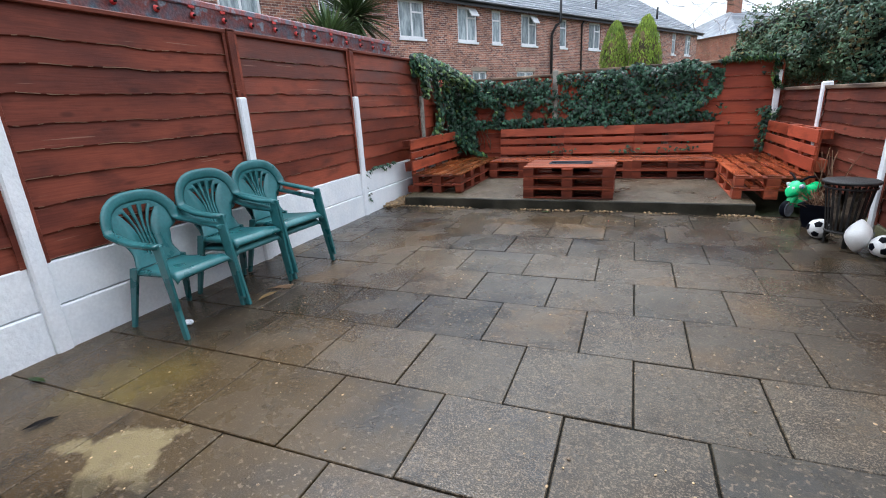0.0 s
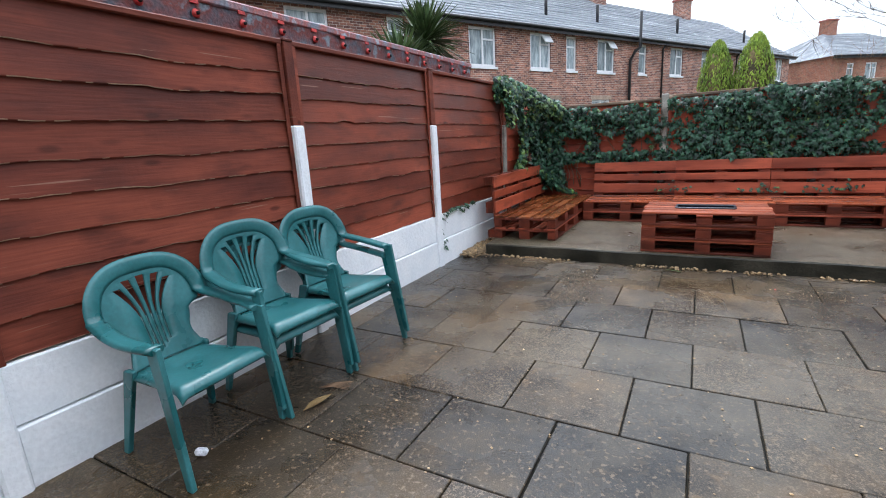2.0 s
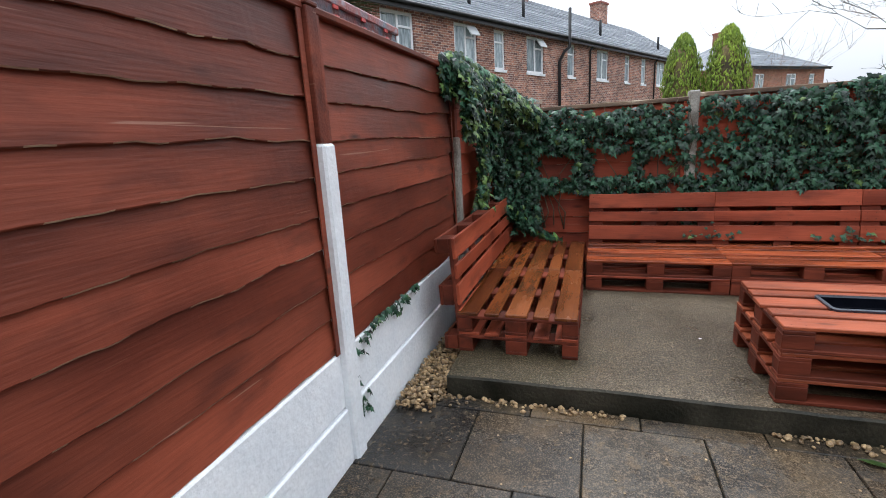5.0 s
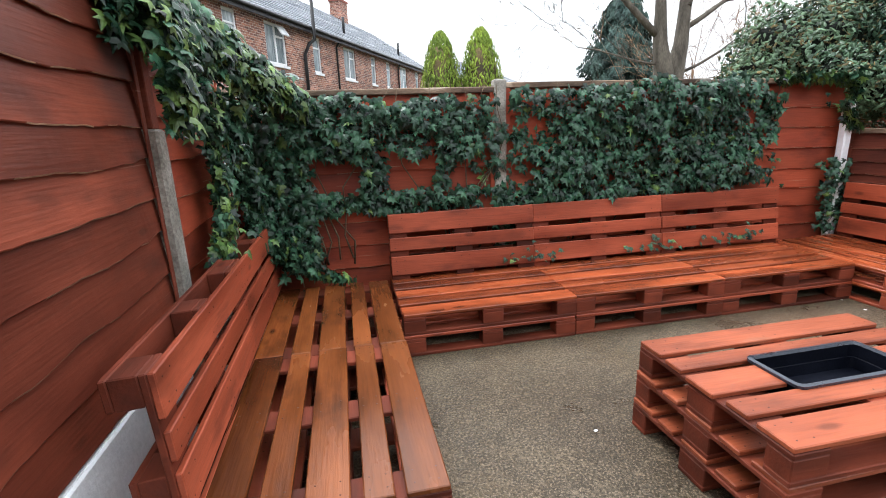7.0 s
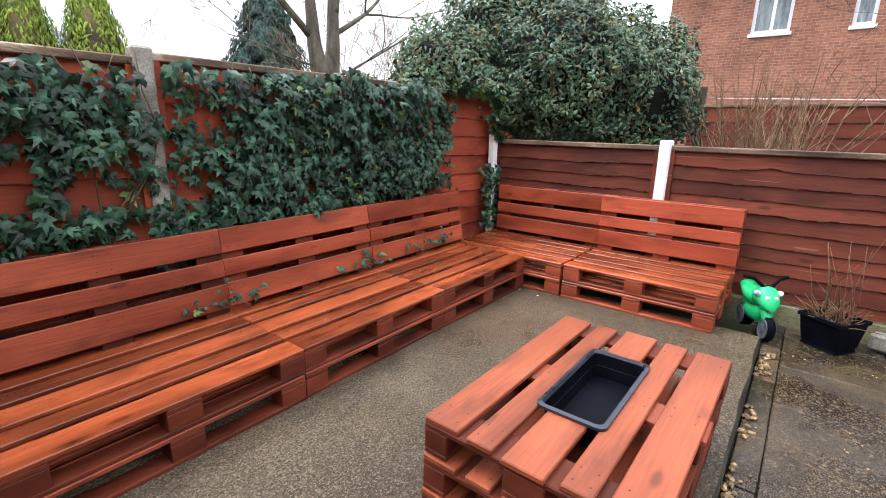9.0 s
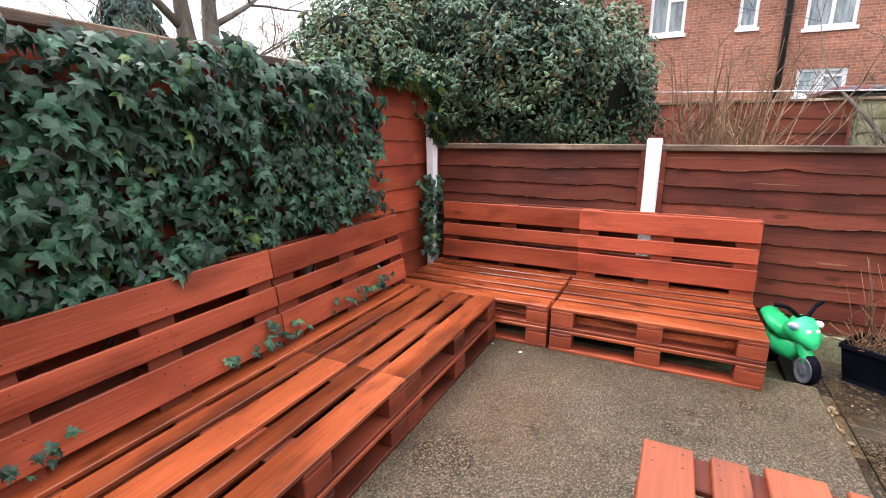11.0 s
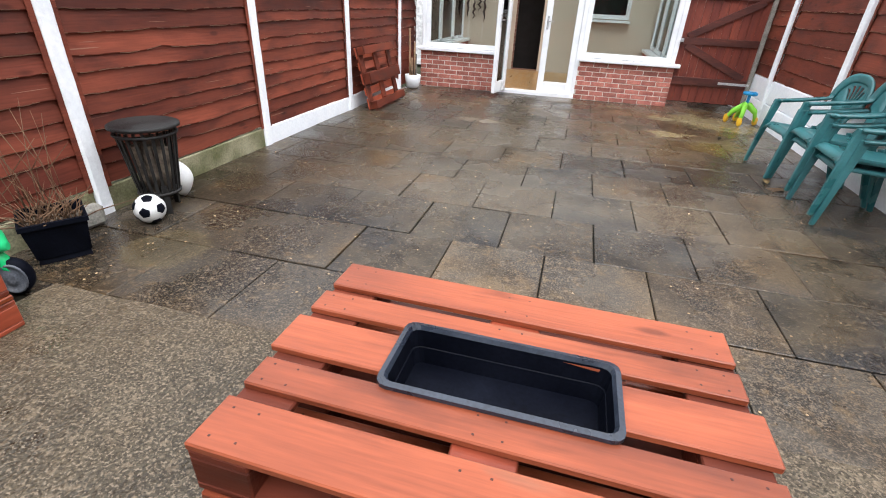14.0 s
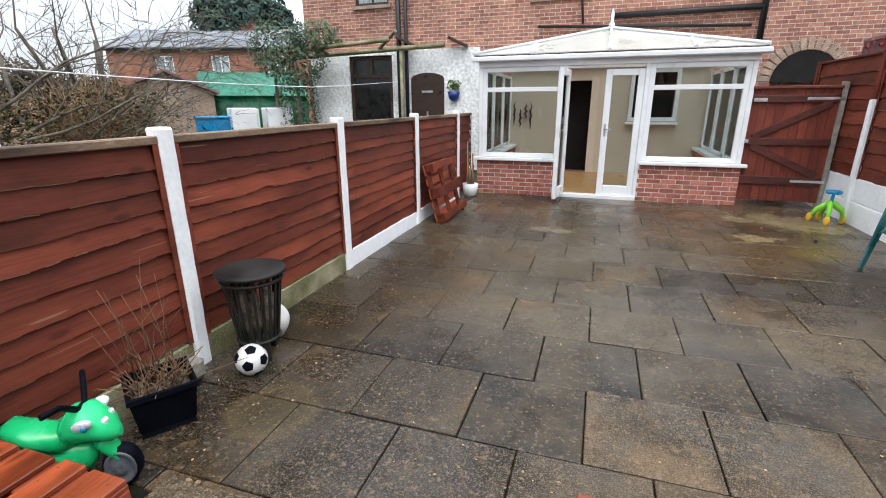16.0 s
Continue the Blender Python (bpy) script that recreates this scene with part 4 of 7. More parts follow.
# ---- plastic chairs ----
def chair():
    """A moulded garden armchair facing +x."""
    c = thing("garden_chair", pose(0, 0, 0), "dark green moulded plastic garden armchair, wet, by the fence", "chair", "green garden chairs")
    s = bmesh.new()
    nu, nv = 20, 18

    def seat_at(i, j, under):
        u, v = i / nu, 2 * j / nv - 1
        z = 0.4 + 0.03 * u - 0.018 * (1 - v * v) * math.sin(min(1, u * 1.1) * math.pi)
        lip = max(0, (u - 0.86) / 0.14)
        z -= 0.045 * lip ** 2 + 0.02 * max(0, (abs(v) - 0.88) / 0.12) ** 2
        return Vector((-0.215 + 0.47 * u - 0.012 * under * lip, v * (0.195 + 0.045 * u - 0.006 * under), z - 0.012 * under))

    top, bot = ([[s.verts.new(seat_at(i, j, k)) for j in range(nv + 1)] for i in range(nu + 1)] for k in (0, 1))
    for i in range(nu):
        for j in range(nv):
            s.faces.new((top[i][j], top[i + 1][j], top[i + 1][j + 1], top[i][j + 1])).smooth = True
            s.faces.new((bot[i][j], bot[i][j + 1], bot[i + 1][j + 1], bot[i + 1][j])).smooth = True
    edge = [(i, 0) for i in range(nu)] + [(nu, j) for j in range(nv)] + [(i, nv) for i in range(nu, 0, -1)] + [(0, j) for j in range(nv, 0, -1)]
    for (i, j), (k, q) in zip(edge, edge[1:] + edge[:1]):
        s.faces.new((top[i][j], top[k][q], bot[k][q], bot[i][j]))
    part("seat", s, M["chair"], c)

    def rim_at(a):
        """The rim: from one arm's front, along the arm and up over the back; a runs from -1 to 1."""
        t = abs(a)
        sg = 1 if a >= 0 else -1
        if t < 0.55:
            u = t / 0.55 * math.pi / 2
            return Vector((-0.33 + 0.07 * (1 - math.cos(u)), sg * 0.262 * math.sin(u) ** 0.8, 0.875 - 0.205 * (1 - math.cos(u)) ** 1.1))
        u = (t - 0.55) / 0.45
        return Vector((-0.26 + 0.455 * u, sg * (0.262 + 0.03 * math.sin(u * math.pi)), 0.67 - 0.045 * math.sin(u * math.pi / 2) - 0.012 * u))

    r = bmesh.new()
    rings = []
    for i in range(57):
        a = -1 + 2 * i / 56
        p, d = rim_at(a), (rim_at(min(1, a + 0.01)) - rim_at(max(-1, a - 0.01))).normalized()
        inward = Vector((0.0, -p.y, 0.5 - p.z)) if abs(a) < 0.55 else Vector((0, -p.y, 0))
        inward = (inward - d * inward.dot(d)).normalized()
        nrm = d.cross(inward).normalized()
        w, h = 0.041, 0.014
        rings.append([r.verts.new(p + inward * x + nrm * y) for x, y in ((-w, -h * 0.4), (-w * 0.7, h), (w * 0.7, h), (w, -h * 0.4), (w * 0.5, -h), (-w * 0.5, -h))])
    for p, q in zip(rings, rings[1:]):
        for k in range(6):
            r.faces.new((p[k], p[(k + 1) % 6], q[(k + 1) % 6], q[k])).smooth = True
    r.faces.new(rings[0])
    r.faces.new(rings[-1])
    part("arm_rim", r, M["chair"], c)

    back = bmesh.new()
    nv = 60

    def half(v):
        """Half the sheet's width: a stem above the seat, full above the arms, round at the top."""
        k = min(1, max(0, (v - 0.4) / 0.1))
        return 0.245 * (0.74 - 0.1 * math.sin(min(1, v / 0.4) * math.pi) ** 2 + 0.26 * k * k * (3 - 2 * k)) * (1 if v < 0.55 else math.sqrt(max(0.0, 1 - ((v - 0.55) / 0.465) ** 2.6)))

    def slot(q, v):
        """A slot's two sides: five slots, close together low down, fanned and wide at their tops."""
        f = max(0, (v - 0.42) / 0.42)
        x = q * (0.021 + 0.01 * v + 0.042 * f ** 1.8)
        w = 0.0036 + 0.017 * f ** 1.2
        return x - w, x + w

    def columns(v):
        e, xs = half(v), []
        for q in range(-2, 3):
            xs += slot(q, v)
        k = min(1.0, 0.93 * e / max(abs(xs[0]), 1e-6))
        xs = [x * k for x in xs]
        return [-e, -e * 0.8 + xs[0] * 0.2, -e * 0.4 + xs[0] * 0.6, *xs, e * 0.4 + xs[-1] * 0.6, e * 0.8 + xs[-1] * 0.2, e]

    rows = []
    for j in range(nv + 1):
        v = j / nv
        rows.append([(Vector((-0.205 - 0.125 * v - 0.02 * math.sin(v * math.pi) + 0.6 * x * x * (1 - v * 0.4), x, 0.405 + 0.475 * v))) for x in columns(v)])
    pts = {}

    def bv(j, i, k):
        if (j, i, k) not in pts:
            pts[(j, i, k)] = back.verts.new(rows[j][i] + Vector((-0.011 * k, 0, -0.002 * k)))
        return pts[(j, i, k)]

    def there(j, i):
        if not (0 <= j < nv and 0 <= i < 15):
            return False
        if 3 <= i <= 11 and i % 2 == 1:
            q, v = (i - 3) // 2 - 2, (j + 0.5) / nv
            return not (0.1 + 0.03 * abs(q) < v < 0.865 - 0.022 * q * q)
        return True

    for j in range(nv):
        for i in range(15):
            if not there(j, i):
                continue
            for k in (0, 1):
                back.faces.new((bv(j, i, k), bv(j, i + 1, k), bv(j + 1, i + 1, k), bv(j + 1, i, k))).smooth = True
            for dj, di, a, d in ((-1, 0, (j, i), (j, i + 1)), (1, 0, (j + 1, i), (j + 1, i + 1)), (0, -1, (j, i), (j + 1, i)), (0, 1, (j, i + 1), (j + 1, i + 1))):
                if not there(j + dj, i + di):
                    back.faces.new((bv(*a, 0), bv(*d, 0), bv(*d, 1), bv(*a, 1)))
    part("backrest", back, M["chair"], c, "fan-slotted moulded backrest")
    for sg in (-1, 1):
        for foot, top in (((0.29, sg * 0.29, 0), (0.185, sg * 0.27, 0.625)), ((-0.29, sg * 0.235, 0), (-0.2, sg * 0.19, 0.42))):
            leg = bmesh.new()
            rr = []
            for k in range(7):
                t = k / 6
                p = Vector(foot).lerp(Vector(top), t)
                w = 0.02 + 0.02 * t
                rr.append([leg.verts.new(p + Vector(o)) for o in ((-w, -0.014, 0), (w, -0.014, 0), (w * 0.8, 0.014, 0), (-w * 0.8, 0.014, 0))])
            for p, q in zip(rr, rr[1:]):
                for k in range(4):
                    leg.faces.new((p[k], p[(k + 1) % 4], q[(k + 1) % 4], q[k]))
            leg.faces.new(rr[0])
            leg.faces.new(rr[-1])
            bmesh.ops.bevel(leg, geom=leg.edges[:], offset=0.004, segments=1, affect="EDGES")
            part("leg", leg, M["chair"], c)
    return c


first = chair()
first.matrix_basis = pose(-3.2, 2.95, 0, 0, 0, 2) @ Matrix.Diagonal((0.98, 1.03, 1.05, 1))
for x, y, z, turn in ((-3.235, 3.55, 0, -3), (-3.205, 3.54, 0.07, -3.6), (-3.215, 4.11, 0, -4), (-3.185, 4.1, 0.07, -4.5)):
    ch = copy_thing(first, pose(x, y, z, 0, 0, turn))
    tagged(ch, "dark green moulded plastic garden armchair in a stack of two" if z == 0 else "dark green moulded plastic garden armchair stacked on another")


# ---- conservatory ----
cons = thing("conservatory", pose(0, 0, 0), "white upvc conservatory on a low brick wall with a pale hipped roof", "conservatory", kind="structure")
CX0, CX1, CD = -2.53, 1.79, -3.25
DX0, DX1 = -1.0, 0.29
for x0, x1 in ((CX0 + 0.05, DX0), (DX1, CX1 - 0.05)):
    box("plinth_core", (x0 + 0.004, YF - 0.2, -0.05), (x1 - 0.004, YF - 0.004, 0.6), M["mortar"], cons, 0)
    box("window_sill", (x0 - 0.07 if x0 < -2 else x0, YF - 0.18, 0.6), (x1 + (0.07 if x1 > 1 else 0), YF + 0.06, 0.655), M["upvc"], cons, 0.008)
for x in (CX0 + 0.05, CX1 - 0.25):
    box("side_plinth", (x, CD, -0.05), (x + 0.2, YF - 0.21, 0.6), M["brick"], cons, 0)
    box("side_sill", (x - 0.03, CD, 0.6), (x + 0.23, YF - 0.19, 0.655), M["upvc"], cons, 0.006)


def upvc_window(x0, x1, z0, z1, transom, y):
    w = thing("window", pose(0, 0, 0), "", "")
    w.parent = cons
    f = 0.075
    for lo, hi in (((x0, z0), (x0 + f, z1)), ((x1 - f, z0), (x1, z1))):
        box("window_frame", (lo[0], y - 0.06, lo[1]), (hi[0], y, hi[1]), M["upvc"], w, 0.006)
    for za, zb in ((z0, z0 + f), (z1 - f, z1), (transom - f / 2, transom + f / 2)):
        box("window_frame", (x0 + f, y - 0.055, za), (x1 - f, y + 0.004, zb), M["upvc"], w, 0.006)
    for za, zb in ((z0 + f, transom - f / 2), (transom + f / 2, z1 - f)):
        g = box("pane", (x0 + f, y - 0.03, za), (x1 - f, y - 0.026, zb), M["glass"], w, 0)
        g.visible_shadow = False


upvc_window(DX1 + 0.02, CX1 - 0.13, 0.66, 2.16, 1.8, YF - 0.03)
upvc_window(CX0 + 0.13, DX0 - 0.02, 0.66, 2.16, 1.8, YF - 0.03)
for x in (CX0 + 0.06, CX1 - 0.13):
    box("corner_post", (x, YF - 0.16, 0.655), (x + 0.07, YF - 0.02, 2.2), M["upvc"], cons, 0.008)
box("eaves_beam", (CX0 + 0.05, YF - 0.16, 2.16), (CX1 - 0.05, YF + 0.0, 2.26), M["upvc"], cons, 0.01)
gt = bmesh.new()
add_box(gt, (CX0 - 0.06, YF - 0.02, 2.25), (CX1 + 0.06, YF + 0.1, 2.33), None, 0.015)
part("roof_gutter", gt, M["upvc"], cons, "white plastic gutter")
# Added black strip: the dark of the open gap between gutter and roof sheet.
box("eaves_seal", (CX0 - 0.02, YF - 0.02, 2.331), (CX1 + 0.02, YF + 0.045, 2.352), M["gutter"], cons, 0.002, label="dark strip standing for the shaded gap under the roof sheet")
for x in (DX0 - 0.02, DX1 - 0.05):
    box("door_frame", (x, YF - 0.12, 0.0), (x + 0.07, YF - 0.01, 2.16), M["upvc"], cons, 0.006)
box("door_threshold", (DX0, YF - 0.14, -0.01), (DX1, YF + 0.02, 0.06), M["upvc"], cons, 0.006)
for side_x in (CX0 + 0.08, CX1 - 0.12):
    for k in range(3):
        y0, y1 = CD + 0.02 + k * 0.95, CD + 0.93 + k * 0.95
        for lo, hi in (((y0, 0.66), (y0 + 0.06, 2.16)), ((y1 - 0.06, 0.66), (y1, 2.16)), ((y0, 0.66), (y1, 0.72)), ((y0, 2.1), (y1, 2.16))):
            box("window_frame", (side_x, lo[0], lo[1]), (side_x + 0.05, hi[0], hi[1]), M["upvc"], cons, 0.004)
        box("pane", (side_x + 0.02, y0 + 0.06, 0.72), (side_x + 0.024, y1 - 0.06, 2.1), M["glass"], cons, 0).visible_shadow = False


def door_leaf(m, w, label):
    d = thing("door_leaf", m, "", "")
    d.parent = cons
    d["label"] = label
    h = 2.03
    f = 0.1
    for lo, hi in (((0, 0.0), (f, h)), ((w - f, 0), (w, h)), ((f, 0), (w - f, 0.17)), ((f, h - f), (w - f, h))):
        box("door_frame", (lo[0], -0.03, lo[1]), (hi[0], 0.03, hi[1]), M["upvc"], d, 0.008)
    box("pane", (f, -0.004, 0.17), (w - f, 0.0, h - f), M["glass"], d, 0).visible_shadow = False
    for sy in (-1, 1):
        box("handle", (w - 0.065, sy * 0.03, 0.98), (w - 0.035, sy * 0.04, 1.18), M["galv"], d, 0.003)
        box("handle_lever", (w - 0.15, sy * 0.05, 1.09), (w - 0.04, sy * 0.062, 1.11), M["galv"], d, 0.003)


door_leaf(pose(DX0 + 0.05, YF - 0.06, 0.06), 0.585, "white upvc glazed door, closed")
door_leaf(pose(DX1 - 0.085, YF + 0.02, 0.06, 0, 0, 81), 0.585, "white upvc glazed door standing open outwards")
# roof: two hips at the front, a ridge back to the house
RX, RY, RZ, EZ = -0.38, -1.55, 2.84, 2.365
b = bmesh.new()
q = [b.verts.new(c) for c in ((CX0 - 0.03, YF + 0.03, EZ), (CX1 + 0.03, YF + 0.03, EZ), (RX, RY, RZ), (RX, CD, RZ), (CX0 - 0.03, CD, EZ), (CX1 + 0.03, CD, EZ))]
for f in ((0, 1, 2), (1, 5, 3, 2), (4, 0, 2, 3)):
    b.faces.new([q[i] for i in f])
bmesh.ops.solidify(b, geom=b.faces[:], thickness=0.03)
part("roof_sheet", b, M["polycarb"], cons, "pale polycarbonate roof sheet").visible_shadow = False
ends = [((CX0 - 0.03, YF + 0.03, EZ + 0.015), (RX, RY, RZ + 0.02)), ((CX1 + 0.03, YF + 0.03, EZ + 0.015), (RX, RY, RZ + 0.02)), ((RX, RY, RZ + 0.03), (RX, CD, RZ + 0.03)),
        ((RX, YF + 0.03, EZ + 0.015), (RX, RY, RZ + 0.015)), ((-1.6, YF + 0.03, EZ + 0.01), (-1.6, -0.95, EZ + 0.235)), ((0.85, YF + 0.03, EZ + 0.01), (0.85, -0.95, EZ + 0.235))]
for a, c in ends:
    b = bmesh.new()
    add_tube(b, [a, c], 0.03, 6)
    part("glazing_bar", b, M["upvc"], cons)
b = bmesh.new()
add_lathe(b, [(0.05, 0), (0.05, 0.06), (0.025, 0.1), (0.03, 0.2), (0.012, 0.3)], 10, (RX, RY, RZ + 0.02))
part("finial", b, M["upvc"], cons)
box("room_floor", (CX0 + 0.26, CD, 0.0), (CX1 - 0.26, YF - 0.21, 0.05), M["laminate"], cons, 0, label="oak laminate floor")
box("room_ceiling_edge", (CX0 + 0.1, CD + 0.01, 2.3), (CX1 - 0.1, CD + 0.06, 2.6), M["upvc"], cons, 0)

# brown curling wood ornament on the room's wall
orn = thing("wall_ornament", pose(1.35, CD + 0.04, 1.35), "brown carved wooden leaves hanging on the conservatory wall", "ornament")
for k, (dx, dz, h) in enumerate(((0.24, 0.0, 0.5), (0.1, -0.1, 0.4), (-0.02, 0.05, 0.35), (-0.14, -0.05, 0.6))):
    b = bmesh.new()
    add_tube(b, [(dx + 0.03 * math.sin(t * 3 + k), 0, dz + h * (t / 6 - 0.5)) for t in range(7)], [0.006 + 0.02 * math.sin(t / 6 * math.pi) for t in range(7)], 6)
    part("carved_leaf", b, M["brown_paint"], orn)

# ---- own house and neighbours' walls ----
HX0, HX1, HY = -9.0, 7.1, -3.28
house = thing("house", pose(HX1, HY, 0, 0, 0, 180), "two-storey orange brick terraced house with black pipes", "house")


def hx(x):
    """World x to the facade's own x, which runs the other way."""
    return HX1 - x


holes = [(hx(0.5), 0.05, hx(-0.15), 2.05), (hx(-0.95), 1.25, hx(-1.8), 2.2), (hx(5.62), 3.85, hx(4.72), 5.0), (hx(5.85), 1.1, hx(4.66), 2.72), (hx(-3.45), 0.0, hx(-4.6), 1.95),
         (hx(1.3), 3.75, hx(0.1), 4.95), (hx(-1.6), 3.75, hx(-2.8), 4.95), (hx(-6.6), 3.75, hx(-7.6), 4.95)]
part("wall", wall_mesh(HX1 - HX0, 5.4, 0.3, holes), M["house_brick"], house, "orange-red stretcher-bond brick wall")
box("back_wall", (0, 7, 0), (HX1 - HX0, 7.3, 5.4), M["house_brick"], house, 0)
for x in (0, HX1 - HX0 - 0.3):
    box("gable_wall", (x, 0.3, 0), (x + 0.3, 7, 5.4), M["house_brick"], house, 0)
b = bmesh.new()
L = HX1 - HX0
q = [b.verts.new(c) for c in ((-0.2, -0.35, 5.3), (L + 0.2, -0.35, 5.3), (L + 0.2, 3.65, 7.8), (-0.2, 3.65, 7.8), (-0.2, 7.65, 5.3), (L + 0.2, 7.65, 5.3))]
b.faces.new((q[0], q[1], q[2], q[3]))
b.faces.new((q[3], q[2], q[5], q[4]))
bmesh.ops.solidify(b, geom=b.faces[:], thickness=0.08)
part("roof", b, M["slate"], house, "grey slate roof")
for h in holes[2:3] + holes[5:]:
    w = thing("window", pose(0, 0, 0), "", "")
    w.parent = house
    x0, z0, x1, z1 = h
    for lo, hi in (((x0, z0), (x0 + 0.07, z1)), ((x1 - 0.07, z0), (x1, z1)), ((x0 + 0.07, z0), (x1 - 0.07, z0 + 0.07)), ((x0 + 0.07, z1 - 0.07), (x1 - 0.07, z1)), (((x0 + x1) / 2 - 0.03, z0 + 0.07), ((x0 + x1) / 2 + 0.03, z1 - 0.07))):
        box("window_frame", (lo[0], 0.06, lo[1]), (hi[0], 0.12, hi[1]), M["brown_paint"] if h is holes[2] else M["upvc"], w, 0.004)
    box("pane", (x0 + 0.05, 0.09, z0 + 0.05), (x1 - 0.05, 0.1, z1 - 0.05), M["far_glass"], w, 0)
    box("window_sill", (x0 - 0.06, -0.06, z0 - 0.08), (x1 + 0.06, 0.05, z0 - 0.002), M["stone"], w, 0.006)
# Near-black box: the darkness of the unlit room is in its colour.
box("dark_room", (hx(0.6), 0.31, 0), (hx(-2.0), 1.6, 2.4), M["void"], house, 0)
box("inner_door_frame", (hx(-0.15) - 0.06, -0.04, 0.05), (hx(-0.15) + 0.1, -0.004, 2.12), M["plaster"], house, 0.004)
w = thing("window", pose(0, 0, 0), "", "")
w.parent = house
for lo, hi in (((hx(-0.95) - 0.06, 1.19), (hx(-0.95) + 0.02, 2.26)), ((hx(-1.8) - 0.02, 1.19), (hx(-1.8) + 0.06, 2.26)), ((hx(-0.95) + 0.02, 1.19), (hx(-1.8) - 0.02, 1.27)), ((hx(-0.95) + 0.02, 2.18), (hx(-1.8) - 0.02, 2.26))):
    box("window_frame", (lo[0], -0.05, lo[1]), (hi[0], -0.005, hi[1]), M["upvc"], w, 0.004)
box("window_sill", (hx(-0.85), -0.12, 1.12), (hx(-1.9), -0.006, 1.17), M["upvc"], w, 0.006)
plast = wall_mesh(CX1 - CX0 - 0.2, 2.7, 0.012, [(CX1 - 0.1 - 0.5, 0.05, CX1 - 0.1 + 0.15, 2.05), (CX1 - 0.1 + 0.95, 1.25, CX1 - 0.1 + 1.8, 2.2)])
part("interior_plaster", plast, M["plaster"], house, "beige plastered wall inside the conservatory", pose(hx(CX1 - 0.1), -0.016, 0))
# arch over the passage
# Flat near-black face in place of the passage's unlit depth.
b = bmesh.new()
ax, az, ar = hx(-4.025), 1.95, 0.575
arc = [b.verts.new((ax + ar * math.cos(math.pi * k / 20), -0.004, az + ar * math.sin(math.pi * k / 20))) for k in range(21)]
b.faces.new(arc)
part("passage_opening", b, M["void"], house, "flat dark sheet standing for the unlit arched passage")
for k in range(17):
    a = math.pi * (k + 0.5) / 17
    vsr = bmesh.new()
    add_box(vsr, (-0.05, -0.02, ar + 0.005), (0.05, 0.0, ar + 0.22), None, 0.006)
    part("arch_stone", vsr, M["stone"], house, "", Matrix.Translation((ax, 0, az)) @ Matrix.Rotation(-a + math.pi / 2, 4, "Y"))
for k, (pts, r) in enumerate((([(hx(1.15), -0.08, 3.17), (hx(-2.95), -0.08, 3.0)], 0.03), ([(hx(-0.35), -0.1, 3.3), (hx(-3.1), -0.1, 3.32)], 0.06), ([(hx(-3.12), -0.1, 2.6), (hx(-3.12), -0.1, 5.3)], 0.06),
                              ([(hx(4.42), -0.16, 0.0), (hx(4.42), -0.16, 5.3)], 0.06), ([(hx(4.24), -0.14, 0.0), (hx(4.24), -0.14, 5.3)], 0.045), ([(hx(0.6), -0.07, 3.9), (hx(0.25), -0.07, 3.65), (hx(0.2), -0.07, 3.18)], 0.025),
                              ([(-0.1, -0.28, 5.28), (L + 0.1, -0.28, 5.28)], 0.07), ([(hx(-5.0), -0.4, 2.55), (hx(-6.0), -0.4, 2.5)], 0.05))):
    b = bmesh.new()
    add_tube(b, pts, r, 10)
    part("pipe", b, M["gutter"], house, "black plastic pipe")
# neighbour's white painted ground floor
hl = [(hx(5.85) - hx(6.95), 1.1, hx(4.66) - hx(6.95), 2.72)]
part("painted_wall", wall_mesh(6.95 - 2.45, 2.82, 0.06, hl), M["white_brick"], house, "white painted brick wall", pose(hx(6.95), -0.065, 0))
w = thing("window", pose(0, 0, 0), "", "")
w.parent = house
x0, x1 = hx(5.85), hx(4.66)
for lo, hi in (((x0, 1.1), (x0 + 0.09, 2.72)), ((x1 - 0.09, 1.1), (x1, 2.72)), ((x0 + 0.09, 1.1), (x1 - 0.09, 1.19)), ((x0 + 0.09, 2.63), (x1 - 0.09, 2.72)), ((x0 + 0.09, 2.2), (x1 - 0.09, 2.28)), (((x0 + x1) / 2 - 0.04, 2.28), ((x0 + x1) / 2 + 0.04, 2.63))):
    box("window_frame", (lo[0], -0.02, lo[1]), (hi[0], 0.05, hi[1]), M["brown_paint"], w, 0.004)
box("pane", (x0 + 0.05, 0.02, 1.15), (x1 - 0.05, 0.03, 2.68), M["dark_glass"], w, 0)
door = bmesh.new()
dx, dw, dh = hx(3.73), 0.42, 2.15
prof = [(dx - dw, 0), (dx + dw, 0), (dx + dw, dh)] + [(dx + dw * math.cos(math.pi * k / 10), dh + 0.14 * math.sin(math.pi * k / 10)) for k in range(1, 10)] + [(dx - dw, dh)]
fr = [door.verts.new((x, -0.1, z)) for x, z in prof]
bk = [door.verts.new((x, -0.066, z)) for x, z in prof]
door.faces.new(fr)
for k in range(len(fr)):
    door.faces.new((fr[k], fr[(k + 1) % len(fr)], bk[(k + 1) % len(fr)], bk[k]))
dd = part("door", door, M["brown_paint"], house, "dark brown arched door")
box("door_handle", (dx - 0.02, -0.13, 1.1), (dx + 0.02, -0.102, 1.4), M["galv"], dd, 0.004)
box("letter_plate", (dx - 0.14, -0.115, 1.83), (dx + 0.14, -0.102, 1.88), M["galv"], dd, 0.004)

